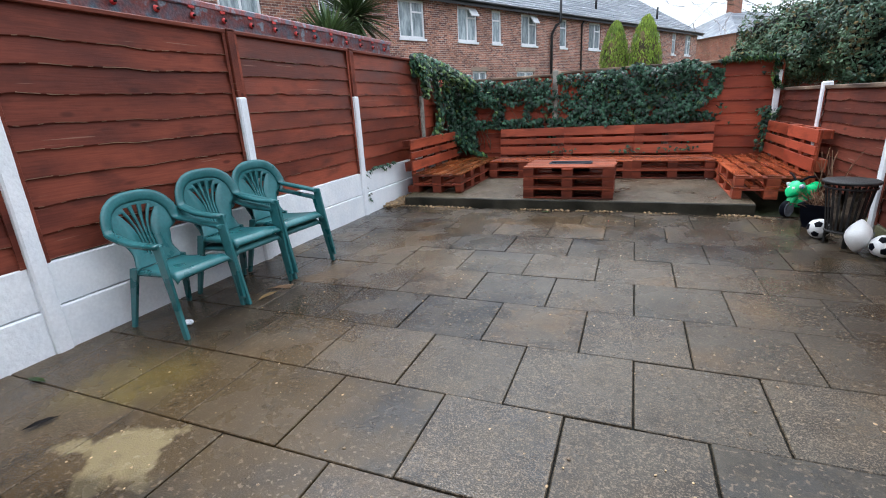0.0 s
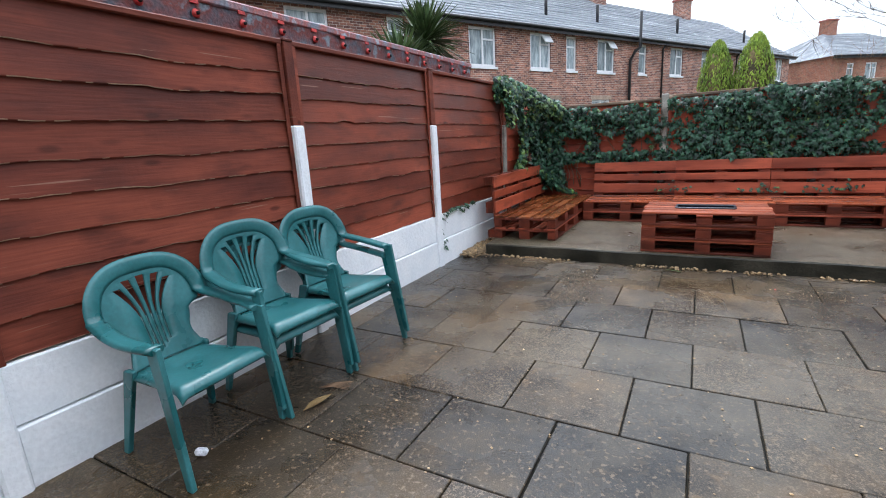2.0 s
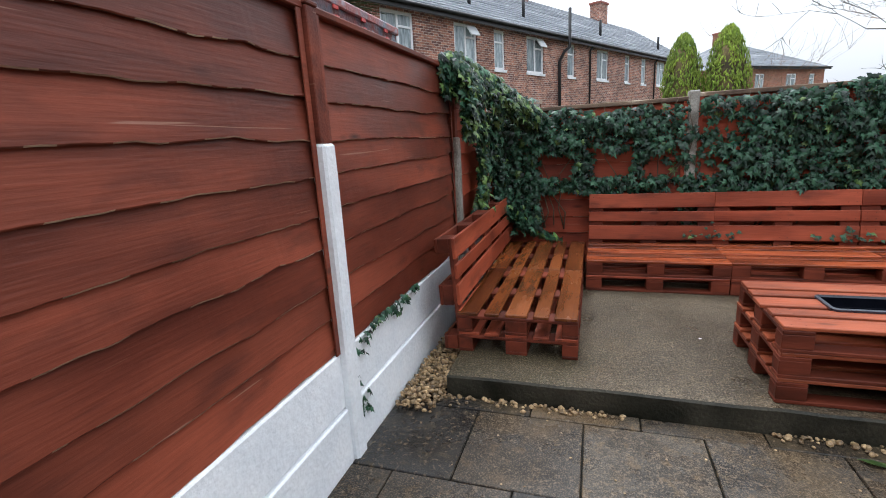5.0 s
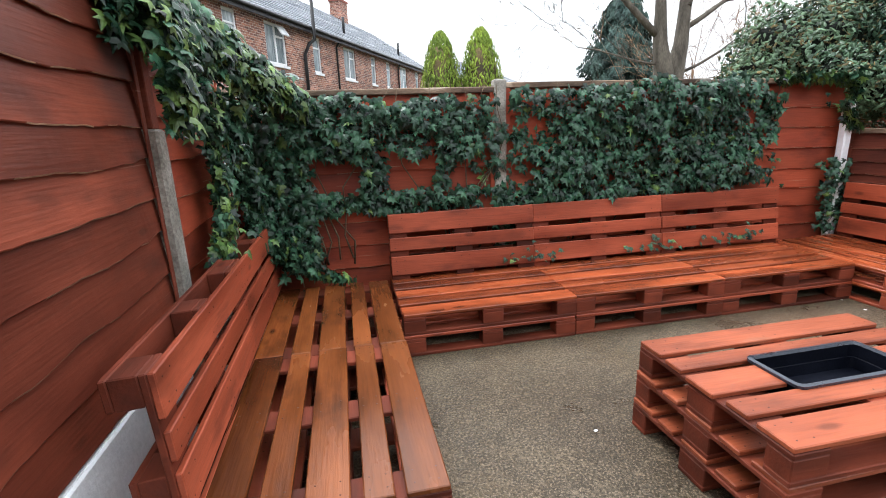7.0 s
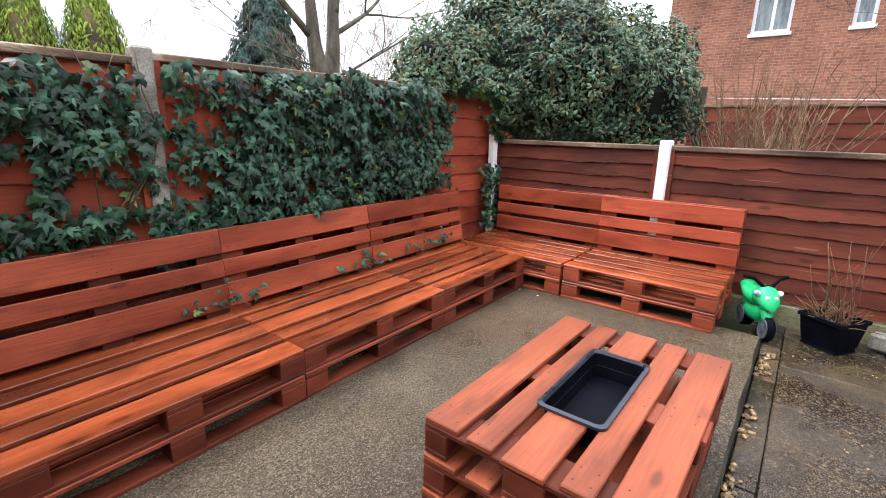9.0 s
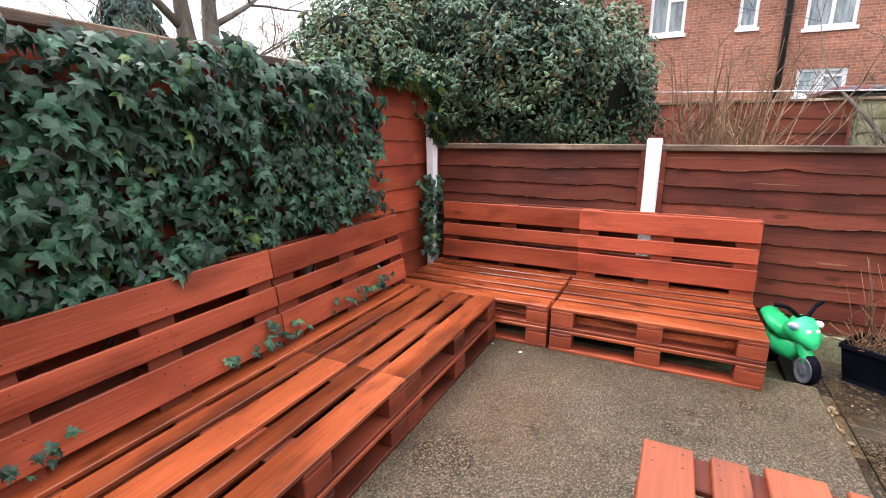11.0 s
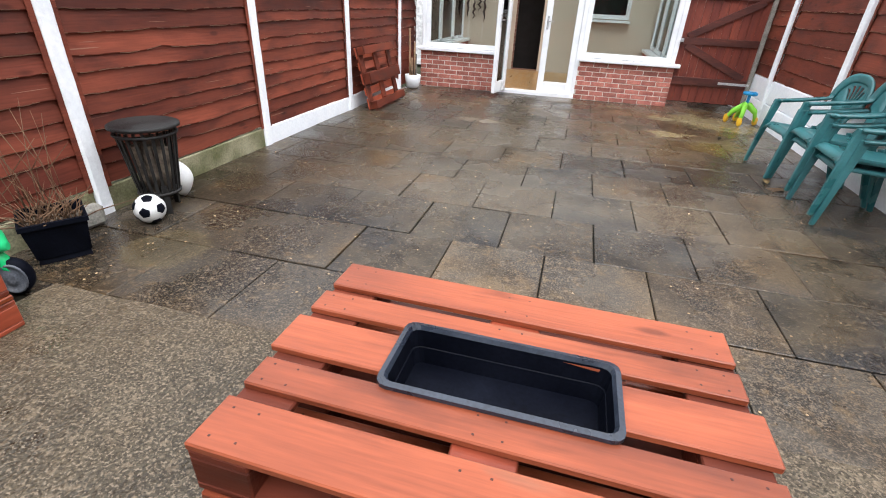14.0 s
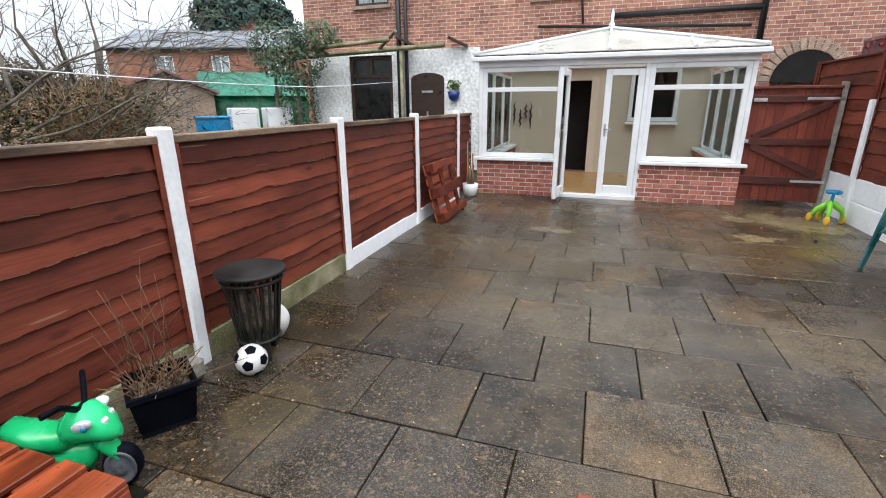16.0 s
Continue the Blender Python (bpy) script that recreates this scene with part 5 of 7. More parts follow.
perg = thing("pergola", pose(0, 0, 0), "old mossy timber pergola frame on the neighbour's wall", "pergola")
for a, c, r in (((7.3, -3.0, 2.72), (3.2, -2.9, 2.86), 0.055), ((7.0, -2.4, 2.8), (4.3, -2.3, 2.95), 0.05), ((4.3, -2.95, 0), (4.3, -2.95, 2.85), 0.05), ((5.0, -3.1, 2.8), (4.1, -2.2, 3.1), 0.045), ((6.3, -3.1, 2.75), (6.2, -2.1, 2.9), 0.05)):
    b = bmesh.new()
    add_tube(b, [a, c], r, 4)
    part("beam", b, M["mossy"], perg)
for a, c in (((4.2, -3.0, 2.95), (3.7, -2.8, 3.15)), ((2.95, -3.1, 2.9), (2.6, -3.0, 2.95))):
    b = bmesh.new()
    add_box(b, (-0.25, -0.1, 0), (0.25, 0.1, 0.06), Matrix.Translation(a) @ pose(0, 0, 0, 0, -24, 10), 0.01)
    part("loose_board", b, M["brown_paint"], perg)
bas = thing("hanging_pot", pose(3.05, -3.15, 1.75), "blue glazed wall pot with a green plant on the white wall", "plant pot")
b = bmesh.new()
add_lathe(b, [(0.05, -0.12), (0.12, -0.05), (0.15, 0.1), (0.13, 0.1)], 14)
part("pot", b, M["blue_pot"], bas)
rg = random.Random(3)
part_ob = scatter_mesh("plant", LEAF_V, LEAF_F, [turned(rg.gauss(0, 0.08), rg.gauss(0.02, 0.06), 0.15 + rg.random() * 0.2, (rg.gauss(0, 1), rg.gauss(0.3, 1), 1), rg.random() * 6, 0.09, rg) for _ in range(90)], M["ivy_light"], bas)

# ---- gate ----
gate = thing("gate", pose(-2.46, YF - 0.05, 0, 0, 0, 180), "dark red ledged and braced timber gate with galvanised hinges, shut", "gate")
GW = 1.12
for k in range(10):
    w0 = GW / 10
    box("board", (k * w0 + 0.002, -0.0, 0.1 + 0.004 * (k % 3)), ((k + 1) * w0 - 0.002, 0.02, 1.79), M["gate"], gate, 0.004)
for z, h in ((0.42, 0.12), (1.0, 0.1), (1.62, 0.1)):
    box("ledge", (0.02, -0.035, z - h / 2), (GW - 0.02, -0.002, z + h / 2), M["gate_dark"], gate, 0.004)
for za, zb in ((1.06, 1.56), (0.94, 0.5)):
    b = bmesh.new()
    ang = math.atan2(zb - za, GW - 0.2)
    ln = math.hypot(zb - za, GW - 0.2)
    add_box(b, (0, -0.034, -0.05), (ln, -0.003, 0.05), pose(0.1, 0, za, 0, -math.degrees(ang), 0), 0.004)
    part("brace", b, M["gate_dark"], gate)
box("top_rail", (0, -0.04, 1.76), (GW, 0.03, 1.8), M["gate"], gate, 0.005)
for z in (0.42, 1.62):
    b = bmesh.new()
    add_box(b, (GW - 0.42, -0.042, z - 0.018), (GW + 0.02, -0.036, z + 0.018), None, 0.002)
    part("hinge", b, M["galv"], gate, "galvanised strap hinge")
box("latch", (0.03, -0.05, 1.58), (0.2, -0.037, 1.63), M["galv"], gate, 0.003)
box("latch", (0.0, -0.06, 0.98), (0.05, -0.036, 1.03), M["galv"], gate, 0.003)
tagged(box("gate_post", (-3.63, YF - 0.13, 0), (-3.57, YF - 0.01, 1.85), M["concrete"], None, 0.006), "pale weathered gate post", "gate post", kind="structure")



# ---- small yard things ----
# fire basket with logs
fire = thing("fire_basket", pose(1.65, 5.83, 0), "black iron fire basket with a flat lid and charred logs", "fire basket")
for k in range(22):
    a = 2 * math.pi * k / 22
    bm = bmesh.new()
    r0, r1 = 0.125, 0.18
    add_box(bm, (-0.009, -0.003, 0), (0.009, 0.003, 0.43), Matrix.Translation((r0 * math.cos(a), r0 * math.sin(a), 0.14)) @ Matrix.Rotation(a + math.pi / 2, 4, "Z") @ Matrix.Rotation(math.atan2(r1 - r0, 0.43), 4, "X"))
    part("bar", bm, M["iron"], fire)
for z, r in ((0.14, 0.128), (0.54, 0.182)):
    bm = bmesh.new()
    add_tube(bm, [(r * math.cos(t * math.pi / 14), r * math.sin(t * math.pi / 14), z) for t in range(29)], 0.011, 6, False)
    part("hoop", bm, M["iron"], fire)
bm = bmesh.new()
add_lathe(bm, [(0.02, 0.13), (0.125, 0.13), (0.125, 0.145), (0.02, 0.145)], 24)
part("base_plate", bm, M["iron"], fire)
bm = bmesh.new()
add_lathe(bm, [(0.02, 0.575), (0.195, 0.575), (0.21, 0.582), (0.21, 0.597), (0.2, 0.603), (0.02, 0.606)], 32)
part("lid", bm, M["iron"], fire, "flat black iron lid")
for k in range(3):
    a = 0.5 + 2 * math.pi * k / 3
    bm = bmesh.new()
    add_box(bm, (-0.02, -0.008, 0), (0.02, 0.008, 0.2), Matrix.Translation((0.12 * math.cos(a), 0.12 * math.sin(a), 0)) @ Matrix.Rotation(a + math.pi / 2, 4, "Z"), 0.002)
    part("leg", bm, M["iron"], fire)
rg = random.Random(11)
for k in range(6):
    a = k * 1.1
    bm = bmesh.new()
    r = 0.03 + 0.014 * rg.random()
    x, y = 0.07 * math.cos(a), 0.07 * math.sin(a)
    add_tube(bm, [(x * 0.8, y * 0.8, 0.15), (x, y, 0.3), (x * 1.15 + rg.uniform(-0.02, 0.02), y * 1.15, 0.42 + rg.random() * 0.08)], [r, r * 1.05, r * 0.9], 8)
    log = obj("log", bm, M["log"])
    log.matrix_basis = pose(1.65, 5.83, 0)
    tagged(log, "pale charred split log standing in the fire basket", "log", "logs in the fire basket")


def football(x, y, spin):
    """A ball of 12 black pentagons and 20 white hexagons, each a puffed panel."""
    ball = thing("football", pose(x, y, 0.098, *spin) @ Matrix.Diagonal((0.93, 0.93, 0.93, 1)), "white football with black pentagon patches on the paving", "ball", "balls by the fire basket")
    bm = bmesh.new()
    bmesh.ops.create_icosphere(bm, subdivisions=1, radius=1)
    dirs = [v.co.normalized() for v in bm.verts]
    bm.free()
    ball_m = bmesh.new()
    bmesh.ops.create_icosphere(ball_m, subdivisions=4, radius=0.102)
    for f in ball_m.faces:
        f.smooth = True
    part("cover", ball_m, M["ball_white"], ball)
    for d in dirs[:12]:
        p = bmesh.new()
        q = d.to_track_quat("Z", "Y").to_matrix().to_4x4()
        c = p.verts.new(q @ Vector((0, 0, 0.1055)))
        def edge(r, h, k):
            f = 1.0 if k % 2 == 0 else math.cos(math.pi / 5)
            return p.verts.new(q @ (Vector((r * f * math.cos(k * math.pi / 5), r * f * math.sin(k * math.pi / 5), 0.097)).normalized() * h))

        mid = [edge(0.021, 0.1052, k) for k in range(10)]
        ring = [edge(0.038, 0.1045, k) for k in range(10)]
        for k in range(10):
            p.faces.new((c, mid[k], mid[(k + 1) % 10]))
            p.faces.new((mid[k], ring[k], ring[(k + 1) % 10], mid[(k + 1) % 10]))
        part("pentagon", p, M["black"], ball)
    return ball


football(1.545, 6.04, (20, 35, 10))
football(1.83, 5.49, (70, 10, 40))
rug = thing("rugby_ball", pose(1.695, 5.61, 0.15, 0, 8, 60), "white oval rugby ball standing on end by the fire basket", "ball", "balls by the fire basket")
bm = bmesh.new()
add_lathe(bm, [(0.01 + 0.088 * math.sin(math.pi * k / 14) ** 0.85, -0.145 + 0.29 * k / 14) for k in range(15)], 20)
part("cover", bm, M["ball_white"], rug)
for k in range(4):
    box("lettering", (-0.006, -0.0995, -0.06 + 0.03 * k), (0.012, -0.093, -0.04 + 0.03 * k), M["grey_toy"], rug, 0.001)

# planter with dry stalks
pl = thing("planter", pose(1.685, 6.535, 0, 0, 0, 56) @ Matrix.Diagonal((0.62, 1.0, 1.05, 1)), "black plastic trough planter with dry brown stalks", "planter")
bm = bmesh.new()
for rings in ((((0.19, 0.1, 0.03), (0.2, 0.11, 0.0)), 0), (((0.2, 0.11, 0.03), (0.235, 0.14, 0.21), (0.25, 0.155, 0.21), (0.25, 0.155, 0.235), (0.23, 0.135, 0.235), (0.22, 0.125, 0.17)), 1)):
    prev = None
    for hx_, hy_, z in rings[0]:
        cur = [bm.verts.new((sx * hx_, sy * hy_, z)) for sx, sy in ((1, 1), (-1, 1), (-1, -1), (1, -1))]
        if prev:
            for k in range(4):
                bm.faces.new((prev[k], prev[(k + 1) % 4], cur[(k + 1) % 4], cur[k]))
        prev = cur
    bm.faces.new(prev)
part("trough", bm, M["black"], pl)
box("soil", (-0.215, -0.12, 0.16), (0.215, 0.12, 0.19), M["log"], pl, 0.01)
rg = random.Random(5)
for k in range(90):
    x, y = rg.uniform(-0.19, 0.19), rg.uniform(-0.09, 0.09)
    tall = k < 16
    h = rg.uniform(0.28, 0.62) if tall else rg.uniform(0.06, 0.2)
    lx_, ly_ = rg.gauss(0, 0.14), rg.gauss(0, 0.09)
    bm = bmesh.new()
    add_tube(bm, [(x, y, 0.18), (x + lx_ * 0.4, y + ly_ * 0.4, 0.18 + h * 0.55), (x + lx_, y + ly_, 0.18 + h)], [0.005, 0.004, 0.002], 4)
    if tall and k % 3 == 0:
        add_tube(bm, [(x + lx_ * 0.4, y + ly_ * 0.4, 0.18 + h * 0.55), (x - lx_ * 0.6, y + 0.05, 0.18 + h * 0.85)], [0.003, 0.0015], 4)
    part("stalk", bm, M["dead_stalk"], pl)
st = bmesh.new()
add_box(st, (-0.08, -0.045, 0), (0.08, 0.045, 0.14), pose(0, 0, 0, 0, 0, 0), 0.025)
st = obj("concrete_block", st, M["concrete"])
st.matrix_basis = pose(1.84, 6.22, 0, 0, 0, 80)
tagged(st, "broken pale concrete block by the fence post", "block")

# child's ride-on motorbike
moto = thing("toy_motorbike", pose(1.63, 7.0, 0, 0, 0, 212) @ Matrix.Diagonal((0.74, 0.95, 0.96, 1)), "bright green plastic toddler motorbike with a dark front wheel", "toy motorbike")


def blob(name, rings, mat, parent, label="", sides=12):
    """A rounded hull: rings of (x, centre z, half width, half height) along x."""
    bm = bmesh.new()
    rr = [[bm.verts.new((x, w * math.cos(2 * math.pi * k / sides), z + h * math.sin(2 * math.pi * k / sides))) for k in range(sides)] for x, z, w, h in rings]
    for a, c in zip(rr, rr[1:]):
        for k in range(sides):
            bm.faces.new((a[k], a[(k + 1) % sides], c[(k + 1) % sides], c[k])).smooth = True
    bm.faces.new(rr[0])
    bm.faces.new(rr[-1])
    return part(name, bm, mat, parent, label)


blob("seat", [(-0.3, 0.36, 0.02, 0.015), (-0.26, 0.36, 0.07, 0.035), (-0.15, 0.31, 0.085, 0.05), (-0.04, 0.28, 0.075, 0.06), (0.03, 0.3, 0.05, 0.06)], M["green_toy"], moto)
blob("fairing", [(-0.03, 0.3, 0.05, 0.06), (0.04, 0.34, 0.085, 0.085), (0.13, 0.34, 0.09, 0.09), (0.21, 0.3, 0.07, 0.06), (0.25, 0.27, 0.02, 0.02)], M["green_toy"], moto)
blob("fork_cover", [(0.13, 0.25, 0.05, 0.05), (0.18, 0.2, 0.045, 0.06), (0.235, 0.14, 0.035, 0.05), (0.27, 0.1, 0.02, 0.02)], M["green_toy"], moto)
blob("chassis", [(-0.26, 0.2, 0.03, 0.05), (-0.1, 0.17, 0.06, 0.08), (0.08, 0.18, 0.05, 0.07), (0.12, 0.2, 0.02, 0.03)], M["green_toy"], moto)
for sy in (-1, 1):
    box("headlight", (0.175, sy * 0.03 - 0.018, 0.33), (0.215, sy * 0.03 + 0.018, 0.365), M["ball_white"], moto, 0.008)
for x, r, w in ((0.22, 0.1, 0.035), (-0.2, 0.1, 0.05)):
    bm = bmesh.new()
    add_lathe(bm, [(0.02, -w), (r * 0.8, -w), (r, -w * 0.6), (r, w * 0.6), (r * 0.8, w), (0.02, w)], 20)
    wh = part("wheel", bm, M["black"], moto, "", pose(x, 0, 0.1, 90, 0, 0))
    bm = bmesh.new()
    add_lathe(bm, [(0.01, -w - 0.004), (r * 0.3, -w - 0.008), (r * 0.36, -w - 0.001), (r * 0.7, -w - 0.001), (r * 0.76, -w - 0.007), (r * 0.84, -w - 0.002), (r * 0.84, w + 0.002), (r * 0.76, w + 0.007), (r * 0.7, w + 0.001), (r * 0.36, w + 0.001), (r * 0.3, w + 0.008), (0.01, w + 0.004)], 18)
    part("hub", bm, M["grey_toy"], wh)
for sy in (-1, 1):
    bm = bmesh.new()
    bmesh.ops.create_uvsphere(bm, u_segments=12, v_segments=8, radius=1)
    for v in bm.verts:
        v.co = Vector((v.co.x * 0.055, v.co.y * 0.02, v.co.z * 0.03 + 0.25 * v.co.x * 0.05))
    eye = part("eye_decal", bm, M["litter"], moto, "pale oval sticker", pose(0.12, sy * 0.082, 0.37, sy * -25, 0, 0))
    bm = bmesh.new()
    bmesh.ops.create_uvsphere(bm, u_segments=10, v_segments=6, radius=0.016)
    part("pupil", bm, M["blue_toy"], eye, "", pose(0.015, sy * 0.012, 0.0))
bm = bmesh.new()
add_tube(bm, [(0.02, -0.17, 0.49), (0.06, -0.1, 0.48), (0.09, -0.03, 0.42), (0.09, 0.03, 0.42), (0.06, 0.1, 0.48), (0.02, 0.17, 0.49)], 0.014, 8)
part("handlebar", bm, M["black"], moto)

# toddler walker by the gate
wk = thing("toy_walker", pose(-3.36, 0.6, 0, 0, 0, 35) @ Matrix.Diagonal((0.78, 0.8, 1.22, 1)), "lime green toddler ride-on with a blue steering wheel and yellow wheels", "toy")
bm = bmesh.new()
for sx in (-1, 1):
    add_tube(bm, [(sx * 0.19, 0.14, 0.05), (sx * 0.15, 0.12, 0.15), (sx * 0.06, 0.05, 0.21), (0, 0, 0.22)], [0.028, 0.036, 0.042, 0.045], 8)
    add_tube(bm, [(sx * 0.12, -0.2, 0.05), (sx * 0.09, -0.13, 0.14), (0, 0, 0.22)], [0.028, 0.036, 0.045], 8)
part("body", bm, M["lime_toy"], wk)
bm = bmesh.new()
add_tube(bm, [(0.1 * math.cos(t * math.pi / 10), 0.03 + 0.1 * math.sin(t * math.pi / 10), 0.35) for t in range(21)], 0.018, 8, False)
add_tube(bm, [(-0.09, 0.03, 0.35), (0.09, 0.03, 0.35)], 0.014, 6)
add_tube(bm, [(0, 0.02, 0.2), (0, 0.03, 0.35)], 0.025, 8)
part("steering_wheel", bm, M["blue_toy"], wk, "blue plastic steering wheel")
for x, y in ((0.19, 0.14), (-0.19, 0.14), (0.12, -0.2), (-0.12, -0.2)):
    bm = bmesh.new()
    add_lathe(bm, [(0.01, -0.025), (0.04, -0.022), (0.05, -0.01), (0.05, 0.01), (0.04, 0.022), (0.01, 0.025)], 14)
    part("wheel", bm, M["yellow_toy"], wk, "yellow plastic wheel", pose(x, y, 0.05, 0, 90, 0))

# white pot with cut stems by the conservatory
pot = thing("plant_pot", pose(1.76, 0.08, 0), "white glazed plant pot with bare cut stems", "plant pot")
bm = bmesh.new()
add_lathe(bm, [(0.08, 0), (0.11, 0.02), (0.13, 0.12), (0.14, 0.22), (0.12, 0.225), (0.115, 0.18)], 20)
part("pot", bm, M["upvc"], pot)
for k in range(8):
    bm = bmesh.new()
    a = k * 0.8
    add_tube(bm, [(0.05 * math.cos(a), 0.05 * math.sin(a), 0.17), (0.06 * math.cos(a), 0.06 * math.sin(a), (0.95, 0.6, 0.5, 0.75, 0.4, 0.55, 0.35, 0.3)[k])], [0.018, 0.014], 6)
    part("stem", bm, M["twig"] if k < 4 else M["bark"], pot)

# litter
lit = bmesh.new()
add_box(lit, (-0.03, -0.022, 0), (0.03, 0.022, 0.035), pose(0, 0, 0, 12, 8, 30), 0.012)
lit = obj("crumpled_paper", lit, M["litter"])
lit.matrix_basis = pose(-3.1, 2.84, 0.004)
tagged(lit, "small crumpled white paper on the wet paving", "litter")
for x, y, s, mt, nm, lab in ((-2.88, 3.42, 0.13, "leaf_litter", "fallen_leaf", "long dry buff leaf on the paving"), (-2.85, 1.75, 0.1, "void", "fallen_leaf", "dark wet leaf on the paving"), (-3.35, 2.0, 0.09, "ivy_light", "fallen_leaf", "fallen green leaf on the paving"),
                             (-1.2, 6.75, 0.09, "ivy_light", "weed_sprig", "small green weed at the platform foot"), (-2.45, 1.2, 0.07, "leaf_litter", "fallen_leaf", "dry brown leaf on the paving")):
    bm = bmesh.new()
    vs = [bm.verts.new((v[0] * s, v[1] * s * 1.6, 0.006 + abs(v[2]) * s * 2)) for v in LEAF_V]
    for f in LEAF_F:
        bm.faces.new([vs[i] for i in f])
    bmesh.ops.solidify(bm, geom=bm.faces[:], thickness=0.002)
    ob = obj(nm, bm, M[mt])
    ob.matrix_basis = pose(x, y, 0.003, 0, 0, R.uniform(0, 360))
    tagged(ob, lab, "leaf")
for x, y, z, c, lab in ((-1.75, 7.75, 0.146, "litter", "small pale scrap of paper on the platform"), (0.86, 8.52, 0.146, "litter", "small white pebble on the platform"), (0.9, 8.72, 0.146, "litter", "small white pebble on the platform"), (-0.39, 6.42, 0.002, "red_cap", "small red plastic scrap on the paving")):
    bm = bmesh.new()
    add_box(bm, (-0.011, -0.007, 0), (0.011, 0.007, 0.006), pose(0, 0, 0, 0, 6, R.uniform(0, 180)), 0.003)
    ob = obj("scrap", bm, M[c])
    ob.matrix_basis = pose(x, y, z)
    tagged(ob, lab, "litter")

tw = thing("twig_bundle", pose(-2.93, 3.62, 0.003, 0, 0, 20), "thin dry twigs and bark shreds on the paving", "twigs")
for k in range(7):
    bm = bmesh.new()
    add_tube(bm, [(-0.09 + 0.01 * k, 0.012 * k - 0.04, 0.004), (0.0, 0.008 * k - 0.03, 0.01), (0.1, 0.016 * k - 0.05, 0.004)], [0.002, 0.003, 0.0015], 4)
    part("twig", bm, M["twig"], tw)

# pebbles along the platform's foot and in the corner
rg = random.Random(21)
PEB_V = [(math.cos(a) * math.cos(e), math.sin(a) * math.cos(e) * 0.8, math.sin(e) * 0.6) for e in (-0.9, 0, 0.9) for a in [k * math.pi / 3 for k in range(6)]] + [(0, 0, 0.62)]
PEB_F = [(r * 6 + k, r * 6 + (k + 1) % 6, (r + 1) * 6 + (k + 1) % 6, (r + 1) * 6 + k) for r in range(2) for k in range(6)] + [(12 + k, 12 + (k + 1) % 6, 18) for k in range(6)]
places = []
for k in range(1900):
    if k < 380:
        x = rg.uniform(-3.6, 1.25)
        y = 6.93 - abs(rg.gauss(0, 0.035)) - 0.01
        z = 0.0
        if noise.noise((x * 2.2, 0.5, 0)) < -0.1 and x > -3:
            continue
    else:
        x, y, z = rg.uniform(-3.6, -3.35), rg.uniform(6.7, 7.9), rg.uniform(0.0, 0.05)
        if y < 6.93 - (x + 3.36) * -0.7 and rg.random() < 0.5:
            continue
    s = rg.uniform(0.008, 0.021)
    places.append(np.array(pose(x, y, z + s * 0.4, rg.uniform(-30, 30), rg.uniform(-30, 30), rg.uniform(0, 360)) @ Matrix.Diagonal((s, s, s, 1))))
tagged(scatter_mesh("pebbles", PEB_V, PEB_F, places, M["pebble"]), "buff and brown pebbles along the platform foot", "pebbles", kind="stuff")
tagged(box("pebble_bed", (-3.6, 6.95, -0.05), (-3.345, 9.7, 0.012), M["joint"], None, 0), "dark soil under pebbles beside the platform", "soil", kind="structure")
grit = [np.array(pose(rg.uniform(-3.5, 1.85), rg.uniform(-0.2, 6.8), 0.001, 0, 0, rg.uniform(0, 360)) @ Matrix.Diagonal((s, s, s * 0.6, 1))) for s in [rg.uniform(0.003, 0.009) for _ in range(900)]]
tagged(scatter_mesh("grit", PEB_V, PEB_F, grit, M["pebble"]), "loose buff grit scattered over wet paving", "grit", kind="stuff")


# ---- ivy ----
def cover(x, z):
    """How thickly ivy covers the back fence at x, z (0 to 1)."""
    n = noise.noise((x * 1.7, z * 2.1, 4.2)) * 0.5 + noise.noise((x * 5, z * 5, 1.2)) * 0.3
    top = (1.75 if x < -1.6 else 1.78 + 0.04 * (x + 1.6)) + 0.07 * noise.noise((x * 2.3, 0, 9)) - max(0, x - 0.5) * 0.25
    if z > top + 0.03 or x > 1.1:
        return 0
    if x < -3.05:
        low = 0.62 + 0.3 * noise.noise((x * 3, 2, 2))
    elif x < -1.62:
        low = 1.36 + 0.16 * noise.noise((x * 3.4, 2, 2))
        strand = abs(x + 2.62 + 0.05 * math.sin(z * 9)) < 0.1 or abs(x + 2.0 + 0.04 * math.sin(z * 7)) < 0.07
        trail = 0.93 < z < 1.09 and x < -1.75
        if z < low and (strand and z > 0.95 or trail):
            return 0.75 + n
    elif x < -1.3:
        low = 1.25 + 0.25 * noise.noise((x * 8, 2, 2))
        if z < low:
            return 0.5 + n if z < 1.08 else 0.1
    elif x < 0.5:
        low = 0.93 + 0.05 * noise.noise((x * 4, 2, 2))
    else:
        low = 0.96 + 0.75 * (x - 0.5)
        if abs(z - 1.03) < 0.06 + 0.05 * n and x < 1.05 or abs(z - 1.5 - 0.1 * math.sin(x * 6)) < 0.05:
            return 0.6
    if z < low:
        return 0.1 * (n > 0.3)
    if abs(x + 1.54) < 0.07:
        return 0.25 if z < 1.6 else 0.03
    return min(1, 0.95 + n * 1.2) if x < -1.6 else min(1, 0.78 + n * 2.0)


rg = random.Random(31)
dark, light = [], []


